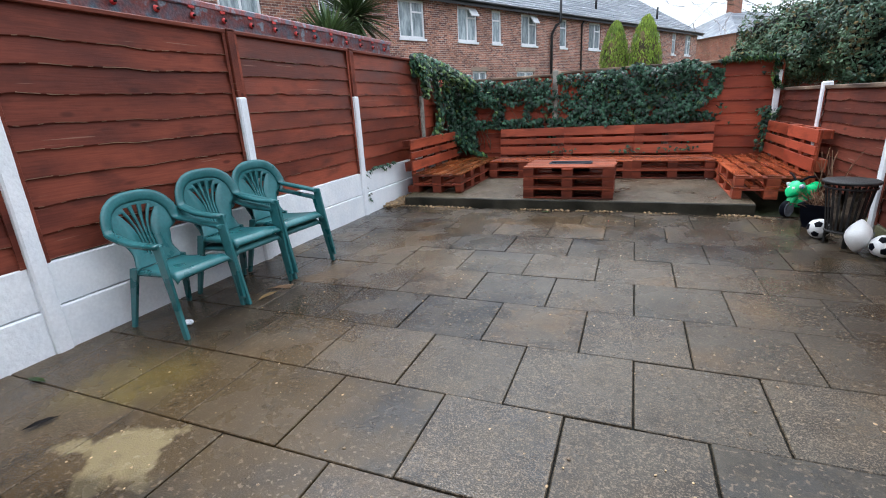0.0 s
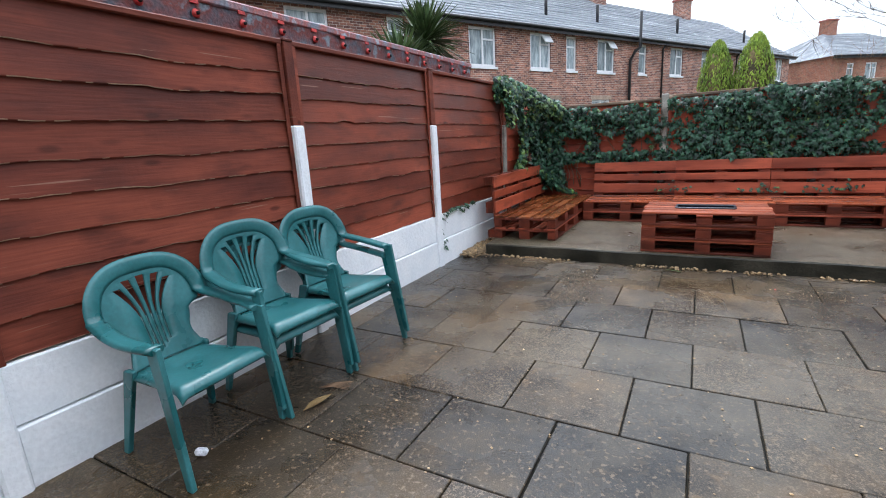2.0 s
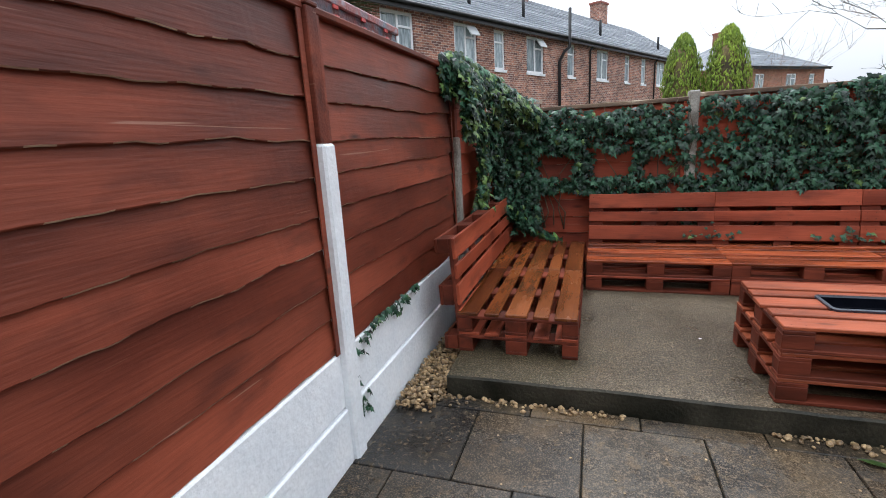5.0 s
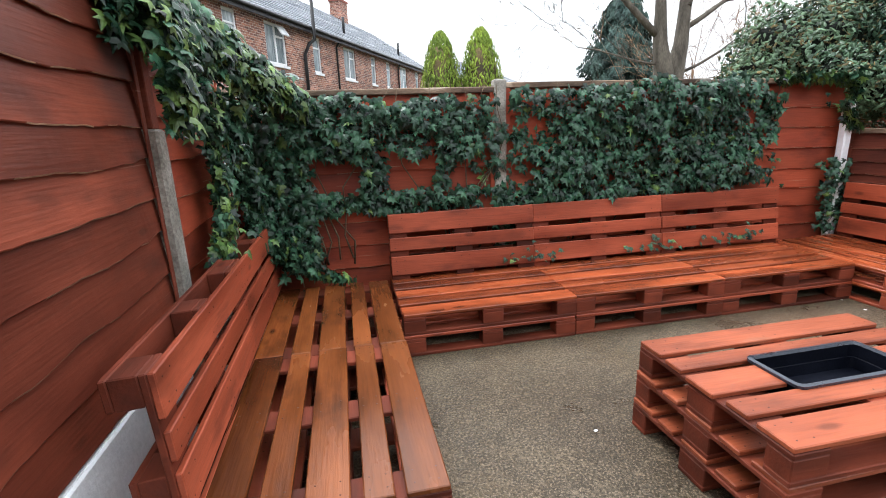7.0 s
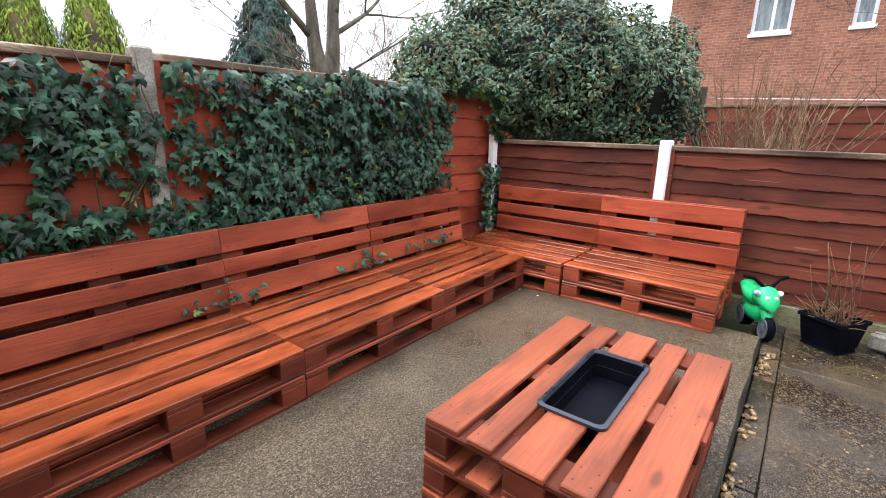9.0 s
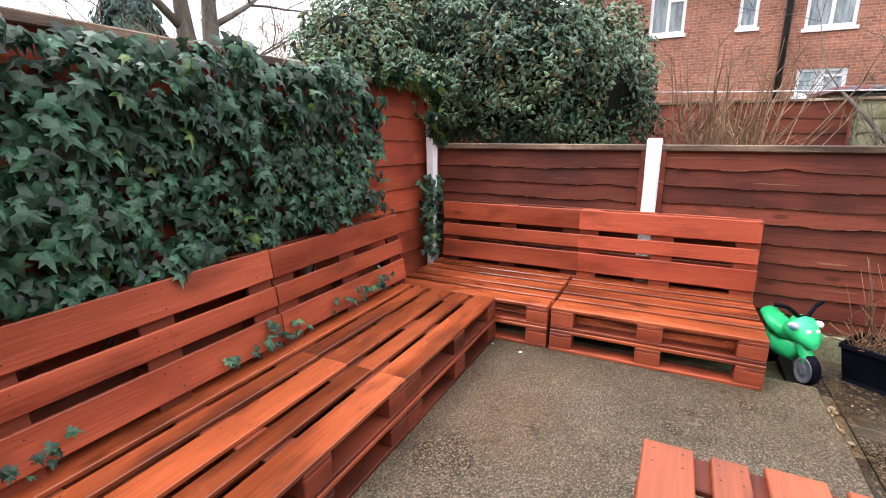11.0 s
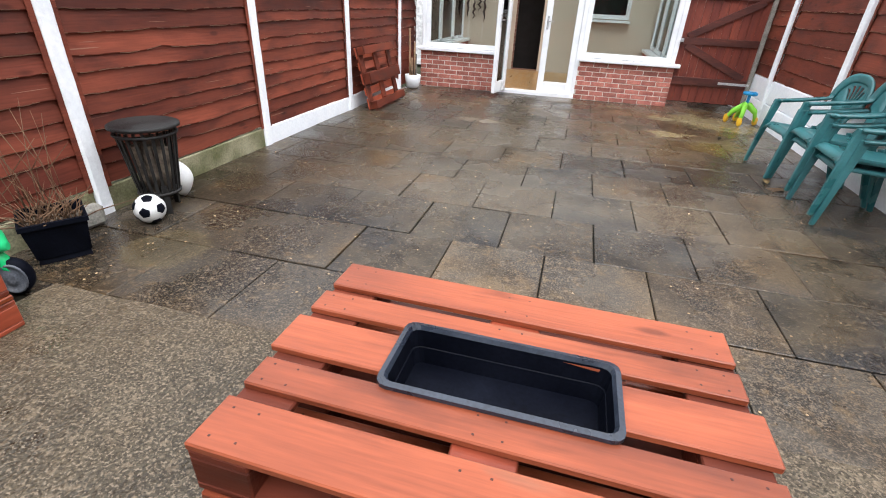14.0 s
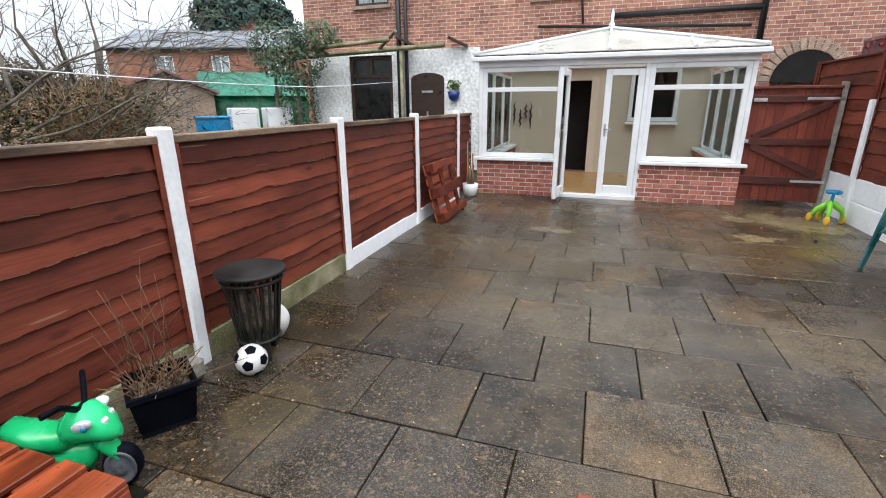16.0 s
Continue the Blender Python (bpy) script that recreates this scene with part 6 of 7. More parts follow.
def leaf_at(x, y, z, out, size, lightness):
    """A leaf that hangs tip down and shingles outwards over the ones below it."""
    nrm = Vector(out) * 1.05 + Vector((rg.gauss(0, 0.38), rg.gauss(0, 0.38), rg.gauss(0.55, 0.4)))
    m = turned(x, y, z, nrm, math.pi + rg.gauss(0, 0.55), size, rg)
    (light if rg.random() < lightness else dark).append(m)


for k in range(11500):
    x, z = rg.uniform(-3.55, 1.15), rg.uniform(0.5, 2.0)
    c = cover(x, z)
    if rg.random() < c:
        swell = 0.6 + 0.55 * noise.noise((x * 2.4, z * 2.4, 7)) + 0.35 * max(0, z - 1.3)
        depth = 0.015 + 0.28 * rg.random() ** 0.9 * min(1, c) * max(0.15, swell)
        leaf_at(x, YB - 0.02 - depth, z, (0, -1, 0), rg.uniform(0.05, 0.105), 0.025)
# from the left fence's top a thick swag falls across the corner to the back fence
SWAG = [Vector(c) for c in ((-3.56, 8.12, 2.16), (-3.5, 8.4, 2.2), (-3.42, 8.75, 2.14), (-3.3, 9.1, 2.02), (-3.14, 9.4, 1.9), (-2.98, 9.62, 1.77))]
for k in range(2700):
    t = rg.random() * 4.999
    i = int(t)
    p = SWAG[i].lerp(SWAG[i + 1], t - i)
    hang = abs(rg.gauss(0, 0.085)) * (1.25 - 0.1 * t) if rg.random() < 0.75 else -0.05 * rg.random()
    back = rg.random() ** 0.7 * 0.15
    leaf_at(max(XL + 0.01, p.x - back * 0.9 + rg.gauss(0, 0.03)), p.y + back * 0.2 + rg.gauss(0, 0.03), p.z - hang + 0.05 * noise.noise((t * 2, 4, 4)), (0.8, -0.5, 0.2), rg.uniform(0.06, 0.115), 0.16 + 0.08 * t)
# strands that hang from it over the post and the last panel, and the shaded corner
STRANDS = [([(-3.5, 8.3, 2.12), (-3.48, 8.24, 1.85), (-3.5, 8.26, 1.6)], 0.1, 330, 0.45), ([(-3.52, 8.62, 2.0), (-3.55, 8.9, 1.72), (-3.56, 9.02, 1.35), (-3.56, 8.95, 1.05)], 0.085, 420, 0.3),
           ([(-3.52, 8.95, 1.12), (-3.55, 8.75, 0.96), (-3.52, 8.6, 0.9)], 0.07, 150, 0.6), ([(-3.5, 9.2, 1.75), (-3.5, 9.35, 1.2), (-3.42, 9.4, 0.85), (-3.2, 9.45, 0.6)], 0.14, 950, 0.06), ([(-3.3, 9.5, 0.66), (-3.1, 9.52, 0.5), (-2.85, 9.5, 0.46)], 0.06, 150, 0.15),
           ([(1.0, 9.66, 1.86), (1.4, 9.64, 1.88), (1.8, 9.62, 1.84)], 0.07, 170, 0.35), ([(1.78, 9.6, 1.85), (1.74, 9.62, 1.6), (1.82, 9.6, 1.4)], 0.06, 90, 0.2)]
for pts, wide, count, pale_share in STRANDS:
    pts = [Vector(c) for c in pts]
    for k in range(count):
        t = rg.random() * (len(pts) - 1.001)
        i = int(t)
        p = pts[i].lerp(pts[i + 1], t - i)
        w = wide * (0.7 + 0.6 * noise.noise((t * 3, wide * 40, 1)))
        leaf_at(max(XL + 0.01, p.x + abs(rg.gauss(0, 0.05))), p.y + rg.gauss(0, w * 0.7), p.z + rg.gauss(0, w * 0.5), (1, -0.25, 0), rg.uniform(0.05, 0.11), pale_share)
for k in range(700):     # corner post, seat trails, gravel board sprigs
    kind = k % 4
    if kind == 0:
        x, y, z = 1.78 + rg.gauss(0, 0.07), 9.62 + rg.gauss(0, 0.04), rg.uniform(0.45, 1.15)
        leaf_at(x, y, z, (-0.6, -0.8, 0), rg.uniform(0.04, 0.08), 0.05)
    elif kind == 1:
        x = rg.choice((-1.35, -0.2, 0.55)) + rg.gauss(0, 0.16)
        if rg.random() < 0.5:
            leaf_at(x, 9.42 + rg.random() * 0.03, 0.47 + abs(rg.gauss(0, 0.06)) + 0.1 * abs(noise.noise((x * 4, 1, 1))), (0, -0.8, 0.6), rg.uniform(0.03, 0.06), 0.15)
    elif kind == 2:
        y = rg.uniform(6.3, 7.25)
        if rg.random() < 0.45:
            leaf_at(XL + 0.02, y, 0.62 - 0.25 * abs(noise.noise((y * 5, 3, 3))) * rg.random() - (0.45 * rg.random() if y < 6.45 else 0), (1, 0, 0.3), rg.uniform(0.03, 0.06), 0.05)
    else:
        x, z = rg.uniform(1.0, 1.9), rg.uniform(0.9, 1.9)
        if noise.noise((x * 4, z * 4, 2)) > 0.28:
            leaf_at(x, YB - 0.06, z, (0, -1, 0), rg.uniform(0.04, 0.07), 0.1)
ivy = thing("ivy", pose(0, 0, 0), "dark green ivy with paler young leaves covering the boundary fence", "ivy")
scatter_mesh("foliage", IVY_V, IVY_F, dark[300:], M["ivy"], ivy)["kind"] = "stuff"
scatter_mesh("young_foliage", IVY_V, IVY_F, light, M["ivy_light"], ivy)["kind"] = "stuff"
lm = bpy.data.meshes.new("leaf")
lm.from_pydata(IVY_V, [], IVY_F)
lm.materials.append(M["ivy"])
for m in dark[:300]:
    piece("leaf", lm, ivy, Matrix(m.tolist()))
for k in range(26):
    bm = bmesh.new()
    x = rg.uniform(-3.4, 0.9)
    pts = [(x, YB - 0.05, 0.5 + 0.1 * rg.random())]
    for j in range(7):
        x += rg.gauss(0, 0.09)
        pts.append((max(-3.55, min(1.2, x)), YB - 0.05 - 0.03 * rg.random(), pts[-1][2] + 0.19))
    add_tube(bm, pts, [0.008 - 0.0008 * j for j in range(8)], 5)
    part("stem", bm, M["ivy_stem"], ivy)


# ---- trees and bushes ----
def leafy(name, m_leaf, blobs, count, size, label, cat, m_extra=None, core=True, seed=1, share=0.12):
    """A bush of many small leaves over a set of uneven, overlapping lobes (cx, cy, cz, rx, ry, rz)."""
    g = random.Random(seed)
    t = thing(name, pose(0, 0, 0), label, cat)
    a, e = [], []
    tot = sum(bl[3] * bl[4] for bl in blobs)
    for bl in blobs:
        for _ in range(int(count * bl[3] * bl[4] / tot)):
            d = Vector((g.gauss(0, 1), g.gauss(0, 1), g.gauss(0, 1))).normalized()
            lump = 0.86 + 0.3 * noise.noise(Vector(bl[:3]) + d * 2.3) + 0.16 * noise.noise(Vector(bl[:3]) + d * 6)
            r = lump * (1 - 0.22 * g.random() ** 2)
            p = Vector((bl[0] + d.x * bl[3] * r, bl[1] + d.y * bl[4] * r, bl[2] + d.z * bl[5] * r))
            if p.z < 0.1:
                continue
            n = d + Vector((g.gauss(0, 0.6), g.gauss(0, 0.6), g.gauss(0.25, 0.5)))
            (e if m_extra and g.random() < share else a).append(turned(p.x, p.y, p.z, n, g.random() * 6.3, size * g.uniform(0.6, 1.3), g))
    scatter_mesh("crown", LEAF_V, LEAF_F, a, m_leaf, t)["kind"] = "stuff"
    if m_extra:
        scatter_mesh("blossom", LEAF_V, LEAF_F, e, m_extra, t)["kind"] = "stuff"
    # Added hull within the lobes; its dark colour stands for the inner shade.
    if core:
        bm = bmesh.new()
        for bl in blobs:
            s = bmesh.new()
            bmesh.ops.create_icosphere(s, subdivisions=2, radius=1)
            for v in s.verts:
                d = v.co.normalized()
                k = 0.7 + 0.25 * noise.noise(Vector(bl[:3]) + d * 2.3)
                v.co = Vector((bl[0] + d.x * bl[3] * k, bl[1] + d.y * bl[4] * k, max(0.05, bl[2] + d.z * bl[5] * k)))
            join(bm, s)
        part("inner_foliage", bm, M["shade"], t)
    bm = bmesh.new()
    for bl in blobs[:3]:
        add_tube(bm, [(bl[0], bl[1], -0.05), (bl[0] + 0.05, bl[1], bl[2] * 0.5), (bl[0], bl[1], bl[2])], [0.06, 0.05, 0.02], 6)
    part("trunk", bm, M["bark"], t)
    return t


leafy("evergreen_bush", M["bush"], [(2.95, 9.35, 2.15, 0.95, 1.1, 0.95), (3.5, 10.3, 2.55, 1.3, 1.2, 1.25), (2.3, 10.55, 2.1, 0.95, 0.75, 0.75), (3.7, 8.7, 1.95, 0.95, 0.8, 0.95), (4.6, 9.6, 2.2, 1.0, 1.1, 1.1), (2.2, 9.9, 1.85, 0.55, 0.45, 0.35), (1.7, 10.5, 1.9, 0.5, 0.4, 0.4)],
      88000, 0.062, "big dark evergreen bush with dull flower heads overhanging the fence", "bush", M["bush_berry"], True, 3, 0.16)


def cypress(x, y, h, r, seed):
    """A slim conical garden conifer of feathery upright sprays."""
    g = random.Random(seed)
    t = thing("cypress", pose(x, y, 0), "slim bright yellow-green cypress tree behind the fence", "tree", "pair of cypresses")
    sp = []
    for _ in range(5200):
        u = g.random() ** 0.8
        a = g.random() * 2 * math.pi
        prof = min(1.0, 1.75 * (1 - u) ** 0.45) * (0.9 + 0.12 * math.sin(a * 3 + u * 5))
        rr = r * prof * (0.82 + 0.22 * g.random() + 0.1 * noise.noise((math.cos(a) * 2, math.sin(a) * 2, u * 9)))
        sp.append(turned(rr * math.cos(a), rr * math.sin(a), 0.1 + u * h, (math.cos(a), math.sin(a), g.uniform(-0.4, 0.3)), g.gauss(0, 0.35), g.uniform(0.06, 0.13), g))
    scatter_mesh("crown", [(0, -0.5, 0), (0.16, 0, 0.05), (0, 0.7, -0.1), (-0.16, 0, 0.05), (0, 0.0, 0.12)], [(0, 1, 4), (1, 2, 4), (2, 3, 4), (3, 0, 4)], sp, M["cypress"], t)["kind"] = "stuff"
    # A duller, darker cone fills the crown behind the sprays.
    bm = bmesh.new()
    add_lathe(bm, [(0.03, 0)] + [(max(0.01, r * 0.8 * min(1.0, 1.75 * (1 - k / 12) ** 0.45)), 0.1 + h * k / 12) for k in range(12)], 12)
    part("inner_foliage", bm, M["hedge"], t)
    bm = bmesh.new()
    add_tube(bm, [(0, 0, -0.05), (0, 0, 0.3)], [0.06, 0.05], 8)
    part("trunk", bm, M["bark"], t)


cypress(-0.78, 15.5, 3.25, 0.43, 1)
cypress(0.0, 15.4, 3.3, 0.45, 2)


def branch(bm, p, d, length, r, depth, g, droop=0.0, spread=0.6):
    """Grows a bare limb and its side twigs."""
    pts, rad = [Vector(p)], [r]
    for k in range(5):
        d = (d + Vector((g.gauss(0, 0.13), g.gauss(0, 0.13), g.gauss(0.02, 0.1) - droop))).normalized()
        pts.append(pts[-1] + d * length / 5)
        rad.append(r * (1 - 0.13 * (k + 1)))
    add_tube(bm, pts, rad, 7 if depth > 2 else 4 if depth > 0 else 3, depth > 2)
    if depth <= 0:
        return
    for k in range(3 if depth > 1 else 4):
        i = g.randrange(2, 6)
        side = Vector((g.gauss(0, 1), g.gauss(0, 1), g.gauss(0.3, 0.6))).normalized()
        branch(bm, pts[i], (d + side * spread * 1.5).normalized(), length * g.uniform(0.5, 0.8), max(0.0065, rad[i] * 0.58), depth - 1, g, droop, spread)


def bare_tree(name, x, y, stems, label, seed, mat="bark", depth=3, droop=0.0):
    """A leafless tree: stems of (dx, dy, lean x, lean y, length, radius)."""
    g = random.Random(seed)
    t = thing(name, pose(x, y, -0.05), label, "tree")
    for dx, dy, lx_, ly_, ln, r in stems:
        bm = bmesh.new()
        branch(bm, (dx, dy, 0), Vector((lx_, ly_, 1)).normalized(), ln, r, depth, g, droop)
        part("limb", bm, M[mat], t)
    return t


tr = bare_tree("bare_tree", 5.1, 16.6, [], "large leafless grey-barked tree with a forked trunk", 5)
g = random.Random(4)
bm = bmesh.new()
add_tube(bm, [(-0.12, 0, 0), (-0.12, 0, 1.6), (-0.14, 0, 2.7), (-0.3, 0, 3.4), (-0.36, 0, 4.3), (-0.36, 0, 5.6)], [0.3, 0.25, 0.23, 0.17, 0.12, 0.08], 12)
add_tube(bm, [(0.15, 0.05, 0), (0.15, 0.05, 1.7), (0.18, 0.05, 2.7), (0.34, 0.1, 3.4), (0.38, 0.1, 4.4), (0.5, 0.1, 5.8)], [0.28, 0.24, 0.22, 0.17, 0.13, 0.08], 12)
part("trunk", bm, M["bark"], tr)
for p, d, ln, r in (((-0.32, 0, 3.5), (-0.8, 0, 0.75), 3.6, 0.09), ((0.36, 0.1, 3.7), (0.9, 0.1, 0.5), 3.6, 0.07), ((-0.36, 0, 4.4), (-0.5, -0.2, 1), 3.0, 0.07), ((0.25, 0, 2.7), (1, -0.1, 0.35), 2.6, 0.04), ((0.38, 0, 4.2), (0.7, 0.2, 0.8), 3.4, 0.08), ((-0.25, 0, 2.9), (-1, 0.2, 0.1), 2.2, 0.03), ((-0.2, 0, 2.5), (-1, -0.1, -0.05), 1.6, 0.022), ((-0.36, 0, 5.4), (-0.2, 0, 1), 2.6, 0.06), ((0.5, 0.1, 5.6), (0.3, 0, 1), 2.6, 0.06)):
    bm = bmesh.new()
    branch(bm, p, Vector(d).normalized(), ln, r, 4, g)
    part("limb", bm, M["bark"], tr)

g = random.Random(9)
con = thing("conifer", pose(15.3, 35, 0), "tall dense blue-green conifer in the distance", "tree")
sp = []
for _ in range(26000):
    u = g.random() ** 0.8
    a = g.random() * 6.283
    tier = 0.94 + 0.06 * math.sin(u * 60 + 5 * math.sin(a * 3))
    rr = 3.1 * min(1.0, 1.35 * (1 - u) ** 0.62) * tier * (0.8 + 0.55 * noise.noise((math.cos(a) * 2.2, math.sin(a) * 2.2, u * 8)) + 0.25 * noise.noise((math.cos(a) * 6, math.sin(a) * 6, u * 22))) * (0.55 + 0.55 * g.random() ** 0.6)
    sp.append(turned(rr * math.cos(a), rr * math.sin(a), 0.4 + u * 9.2 - 0.1 * rr, (math.cos(a), math.sin(a), 0.4), math.pi + g.gauss(0, 0.6), g.uniform(0.2, 0.42), g))
scatter_mesh("crown", LEAF_V, LEAF_F, sp, M["conifer"], con)["kind"] = "stuff"
bm = bmesh.new()
add_tube(bm, [(0, 0, -0.1), (0, 0, 4), (0, 0, 8.5)], [0.35, 0.25, 0.05], 8)
part("trunk", bm, M["bark"], con)

# orange-brown twiggy shrub and other bare growth beyond the right fence
for nm, x, y, n, h, sd, mt, lab in (("twiggy_shrub", 4.2, 7.35, 170, 1.7, 2, "twig", "leafless shrub of upright orange-brown twigs"), ("bare_shrub", 7.4, 4.6, 80, 1.6, 3, "bark", "leafless tangled garden shrub"), ("dry_shrub", 7.2, 2.6, 120, 1.3, 4, "hedge", "dry buff-leaved garden shrub"), ("dry_shrub", 9.5, 0.6, 110, 1.5, 8, "hedge", "dry buff-leaved garden shrub")):
    g = random.Random(sd)
    t = thing(nm, pose(x, y, -0.05), lab, "shrub")
    bm = bmesh.new()
    for k in range(n):
        a = g.random() * 6.283
        d = Vector((math.cos(a) * 0.45 * g.random(), math.sin(a) * 0.45 * g.random(), 1)).normalized()
        hh = (1.1 + h * g.random()) * 0.9
        p0 = Vector((math.cos(a) * 0.2 * g.random(), math.sin(a) * 0.2 * g.random(), 0))
        p1 = p0 + d * hh * 0.5 + Vector((g.gauss(0, 0.06), g.gauss(0, 0.06), 0))
        p2 = p0 + d * hh + Vector((g.gauss(0, 0.14), g.gauss(0, 0.14), 0))
        add_tube(bm, [p0, p1, p2], [0.013, 0.01, 0.004], 3, False)
        for j in range(3):
            q0 = p1.lerp(p2, g.random())
            add_tube(bm, [q0, q0 + Vector((g.gauss(0, 0.16), g.gauss(0, 0.16), 0.22))], [0.005, 0.002], 3, False)
        if mt != "hedge":
            part("stem", bm, M[mt], t)
            bm = bmesh.new()
    if mt == "hedge":
        part("twig_mass", bm, M["twig"], t)
    else:
        bm.free()
    if mt == "hedge":
        lv = [turned(g.gauss(0, 0.55), g.gauss(0, 0.55), 0.5 + g.random() * h, (g.gauss(0, 1), g.gauss(0, 1), 1), g.random() * 6, g.uniform(0.035, 0.085), g) for _ in range(4200)]
        scatter_mesh("leaves", LEAF_V, LEAF_F, lv, M["hedge"], t)["kind"] = "stuff"
bare_tree("bare_tree", 7.4, 4.0, [(0, 0, -0.2, 0.1, 2.6, 0.07), (0.2, 0.1, 0.3, 0.3, 2.8, 0.06), (0.1, -0.2, 0.1, -0.5, 2.8, 0.06), (-0.1, -0.1, -0.3, -0.6, 2.4, 0.05)], "leafless spreading fruit tree in the next garden", 6, "bark", 4, 0.05)
bare_tree("bare_tree", 11.3, -0.6, [(0, 0, 0.1, -0.2, 3.2, 0.14), (0.2, 0, 0.25, -0.1, 3.4, 0.1), (0, 0.2, -0.1, 0.25, 3.4, 0.09), (-0.1, 0, 0.0, 0.5, 3.0, 0.08)], "leafless pale-barked tree with several stems by the shed", 7, "bark", 3)
bare_tree("bare_tree", 14.5, 1.0, [(0, 0, -0.3, 0.2, 3.0, 0.1), (0.2, 0, 0.3, -0.3, 3.2, 0.09), (0.1, 0.1, 0.1, 0.6, 3.0, 0.07), (0, 0, -0.6, -0.4, 2.8, 0.07)], "leafless spreading tree in the gardens", 15, "bark", 3)
bare_tree("bare_tree", 12.0, 2.6, [(0, 0, -0.3, 0.4, 2.6, 0.07), (0.2, 0, 0.3, -0.4, 2.6, 0.07), (0.1, 0.1, -0.1, -0.8, 2.4, 0.05)], "leafless dark fruit tree in the gardens", 17, "bark", 3, 0.04)
bare_tree("bare_tree", 9.6, 1.6, [(0, 0, -0.3, 0.3, 2.6, 0.06), (0.2, 0, 0.3, -0.4, 2.8, 0.06), (0.1, 0.1, 0.1, 0.7, 2.6, 0.05), (0, 0, -0.7, -0.3, 2.4, 0.05)], "tangled dark leafless tree in the gardens", 27, "bark", 4, 0.05)
bare_tree("bare_tree", 16, 3.5, [(0, 0, -0.1, 0.1, 4.2, 0.14), (0.3, 0, 0.2, -0.3, 4.2, 0.12)], "leafless tree in the gardens beyond", 12, "bark", 3)
leafy("evergreen_shrub", M["bush"], [(6.9, -2.5, 2.6, 0.9, 0.6, 0.8), (7.6, -2.6, 2.9, 0.8, 0.6, 0.7), (7.2, -2.8, 1.6, 0.7, 0.5, 0.9), (6.3, -2.4, 3.1, 0.7, 0.5, 0.4)], 6500, 0.075, "loose evergreen shrub by the neighbour's white wall", "shrub", M["hedge"], False, 8, 0.12)
leafy("garden_hedge", M["hedge"], [(18 + k * 2.4, -9 + k * 3.0, 1.3, 1.7, 1.7, 1.5 + 0.4 * math.sin(k * 2)) for k in range(7)], 9000, 0.2, "dull brown-green winter hedge beyond the gardens", "hedge", M["bush"], True, 9, 0.35)
leafy("garden_hedge", M["hedge"], [(6.5 + k * 2.2, 17.5 + (k % 3), 1.2, 1.5, 1.4, 1.5 + 0.5 * math.sin(k * 1.7)) for k in range(6)], 8000, 0.17, "dull winter hedge and brambles behind the back fence", "hedge", M["bush"], True, 10, 0.3)

bare_tree("bare_tree", 8.6, 19.6, [(0, 0, -0.2, 0.1, 3.4, 0.06), (0.3, 0, 0.3, -0.1, 3.6, 0.06), (0.6, 0.2, 0.1, 0.2, 3.6, 0.05), (-0.5, 0.1, -0.35, 0, 3.2, 0.05), (1.0, 0, 0.2, 0.1, 3.4, 0.05)], "brown twiggy leafless thicket behind the fence", 41, "twig", 4)
bare_tree("bare_tree", 7.4, 17.4, [(0, 0, -0.3, 0.1, 2.6, 0.04), (0.3, 0, 0.3, -0.1, 2.8, 0.04), (0.7, 0.2, 0.1, 0.2, 2.8, 0.04)], "low brown twiggy leafless shrub behind the fence", 43, "twig", 4)
bare_tree("bare_tree", 5.0, 29.5, [(0.25 * k - 0.8, 0.1 * (k % 3), 0.12 * math.sin(k * 2.4), 0, 3.4 + 0.7 * math.sin(k * 1.9), 0.02) for k in range(8)], "tall dry pale stalks behind the fence", 44, "twig", 2)
leafy("evergreen_tree", M["conifer"], [(27.5, -26.5, 8.6, 2.6, 2.2, 3.4), (29.8, -25.5, 8.0, 2.2, 2.0, 2.6), (25.6, -27.5, 7.6, 1.8, 1.8, 2.2), (28.4, -26.0, 5.0, 2.6, 2.4, 3.6)], 9000, 0.42, "tall dark evergreen tree beyond the far roofs", "tree", M["bush"], True, 19, 0.1)
leafy("winter_shrub", M["hedge"], [(7.9, 2.9, 0.9, 0.9, 0.9, 0.95), (7.3, 3.6, 0.7, 0.7, 0.7, 0.75), (8.6, 1.7, 1.0, 0.9, 0.8, 1.0), (9.6, 0.6, 1.1, 0.9, 0.9, 1.1), (6.6, 4.3, 0.6, 0.7, 0.6, 0.7)], 15000, 0.06, "tangled brown winter shrub with dead leaves", "shrub", M["twig"], False, 23, 0.4)
leafy("winter_shrub", M["hedge"], [(12.4, -1.6, 1.3, 1.2, 1.0, 1.3), (13.8, -0.6, 1.4, 1.3, 1.1, 1.5), (11.6, -0.2, 1.0, 0.9, 0.9, 1.1)], 9000, 0.09, "dark reddish-brown winter shrub by the shed", "shrub", M["twig"], True, 24, 0.25)

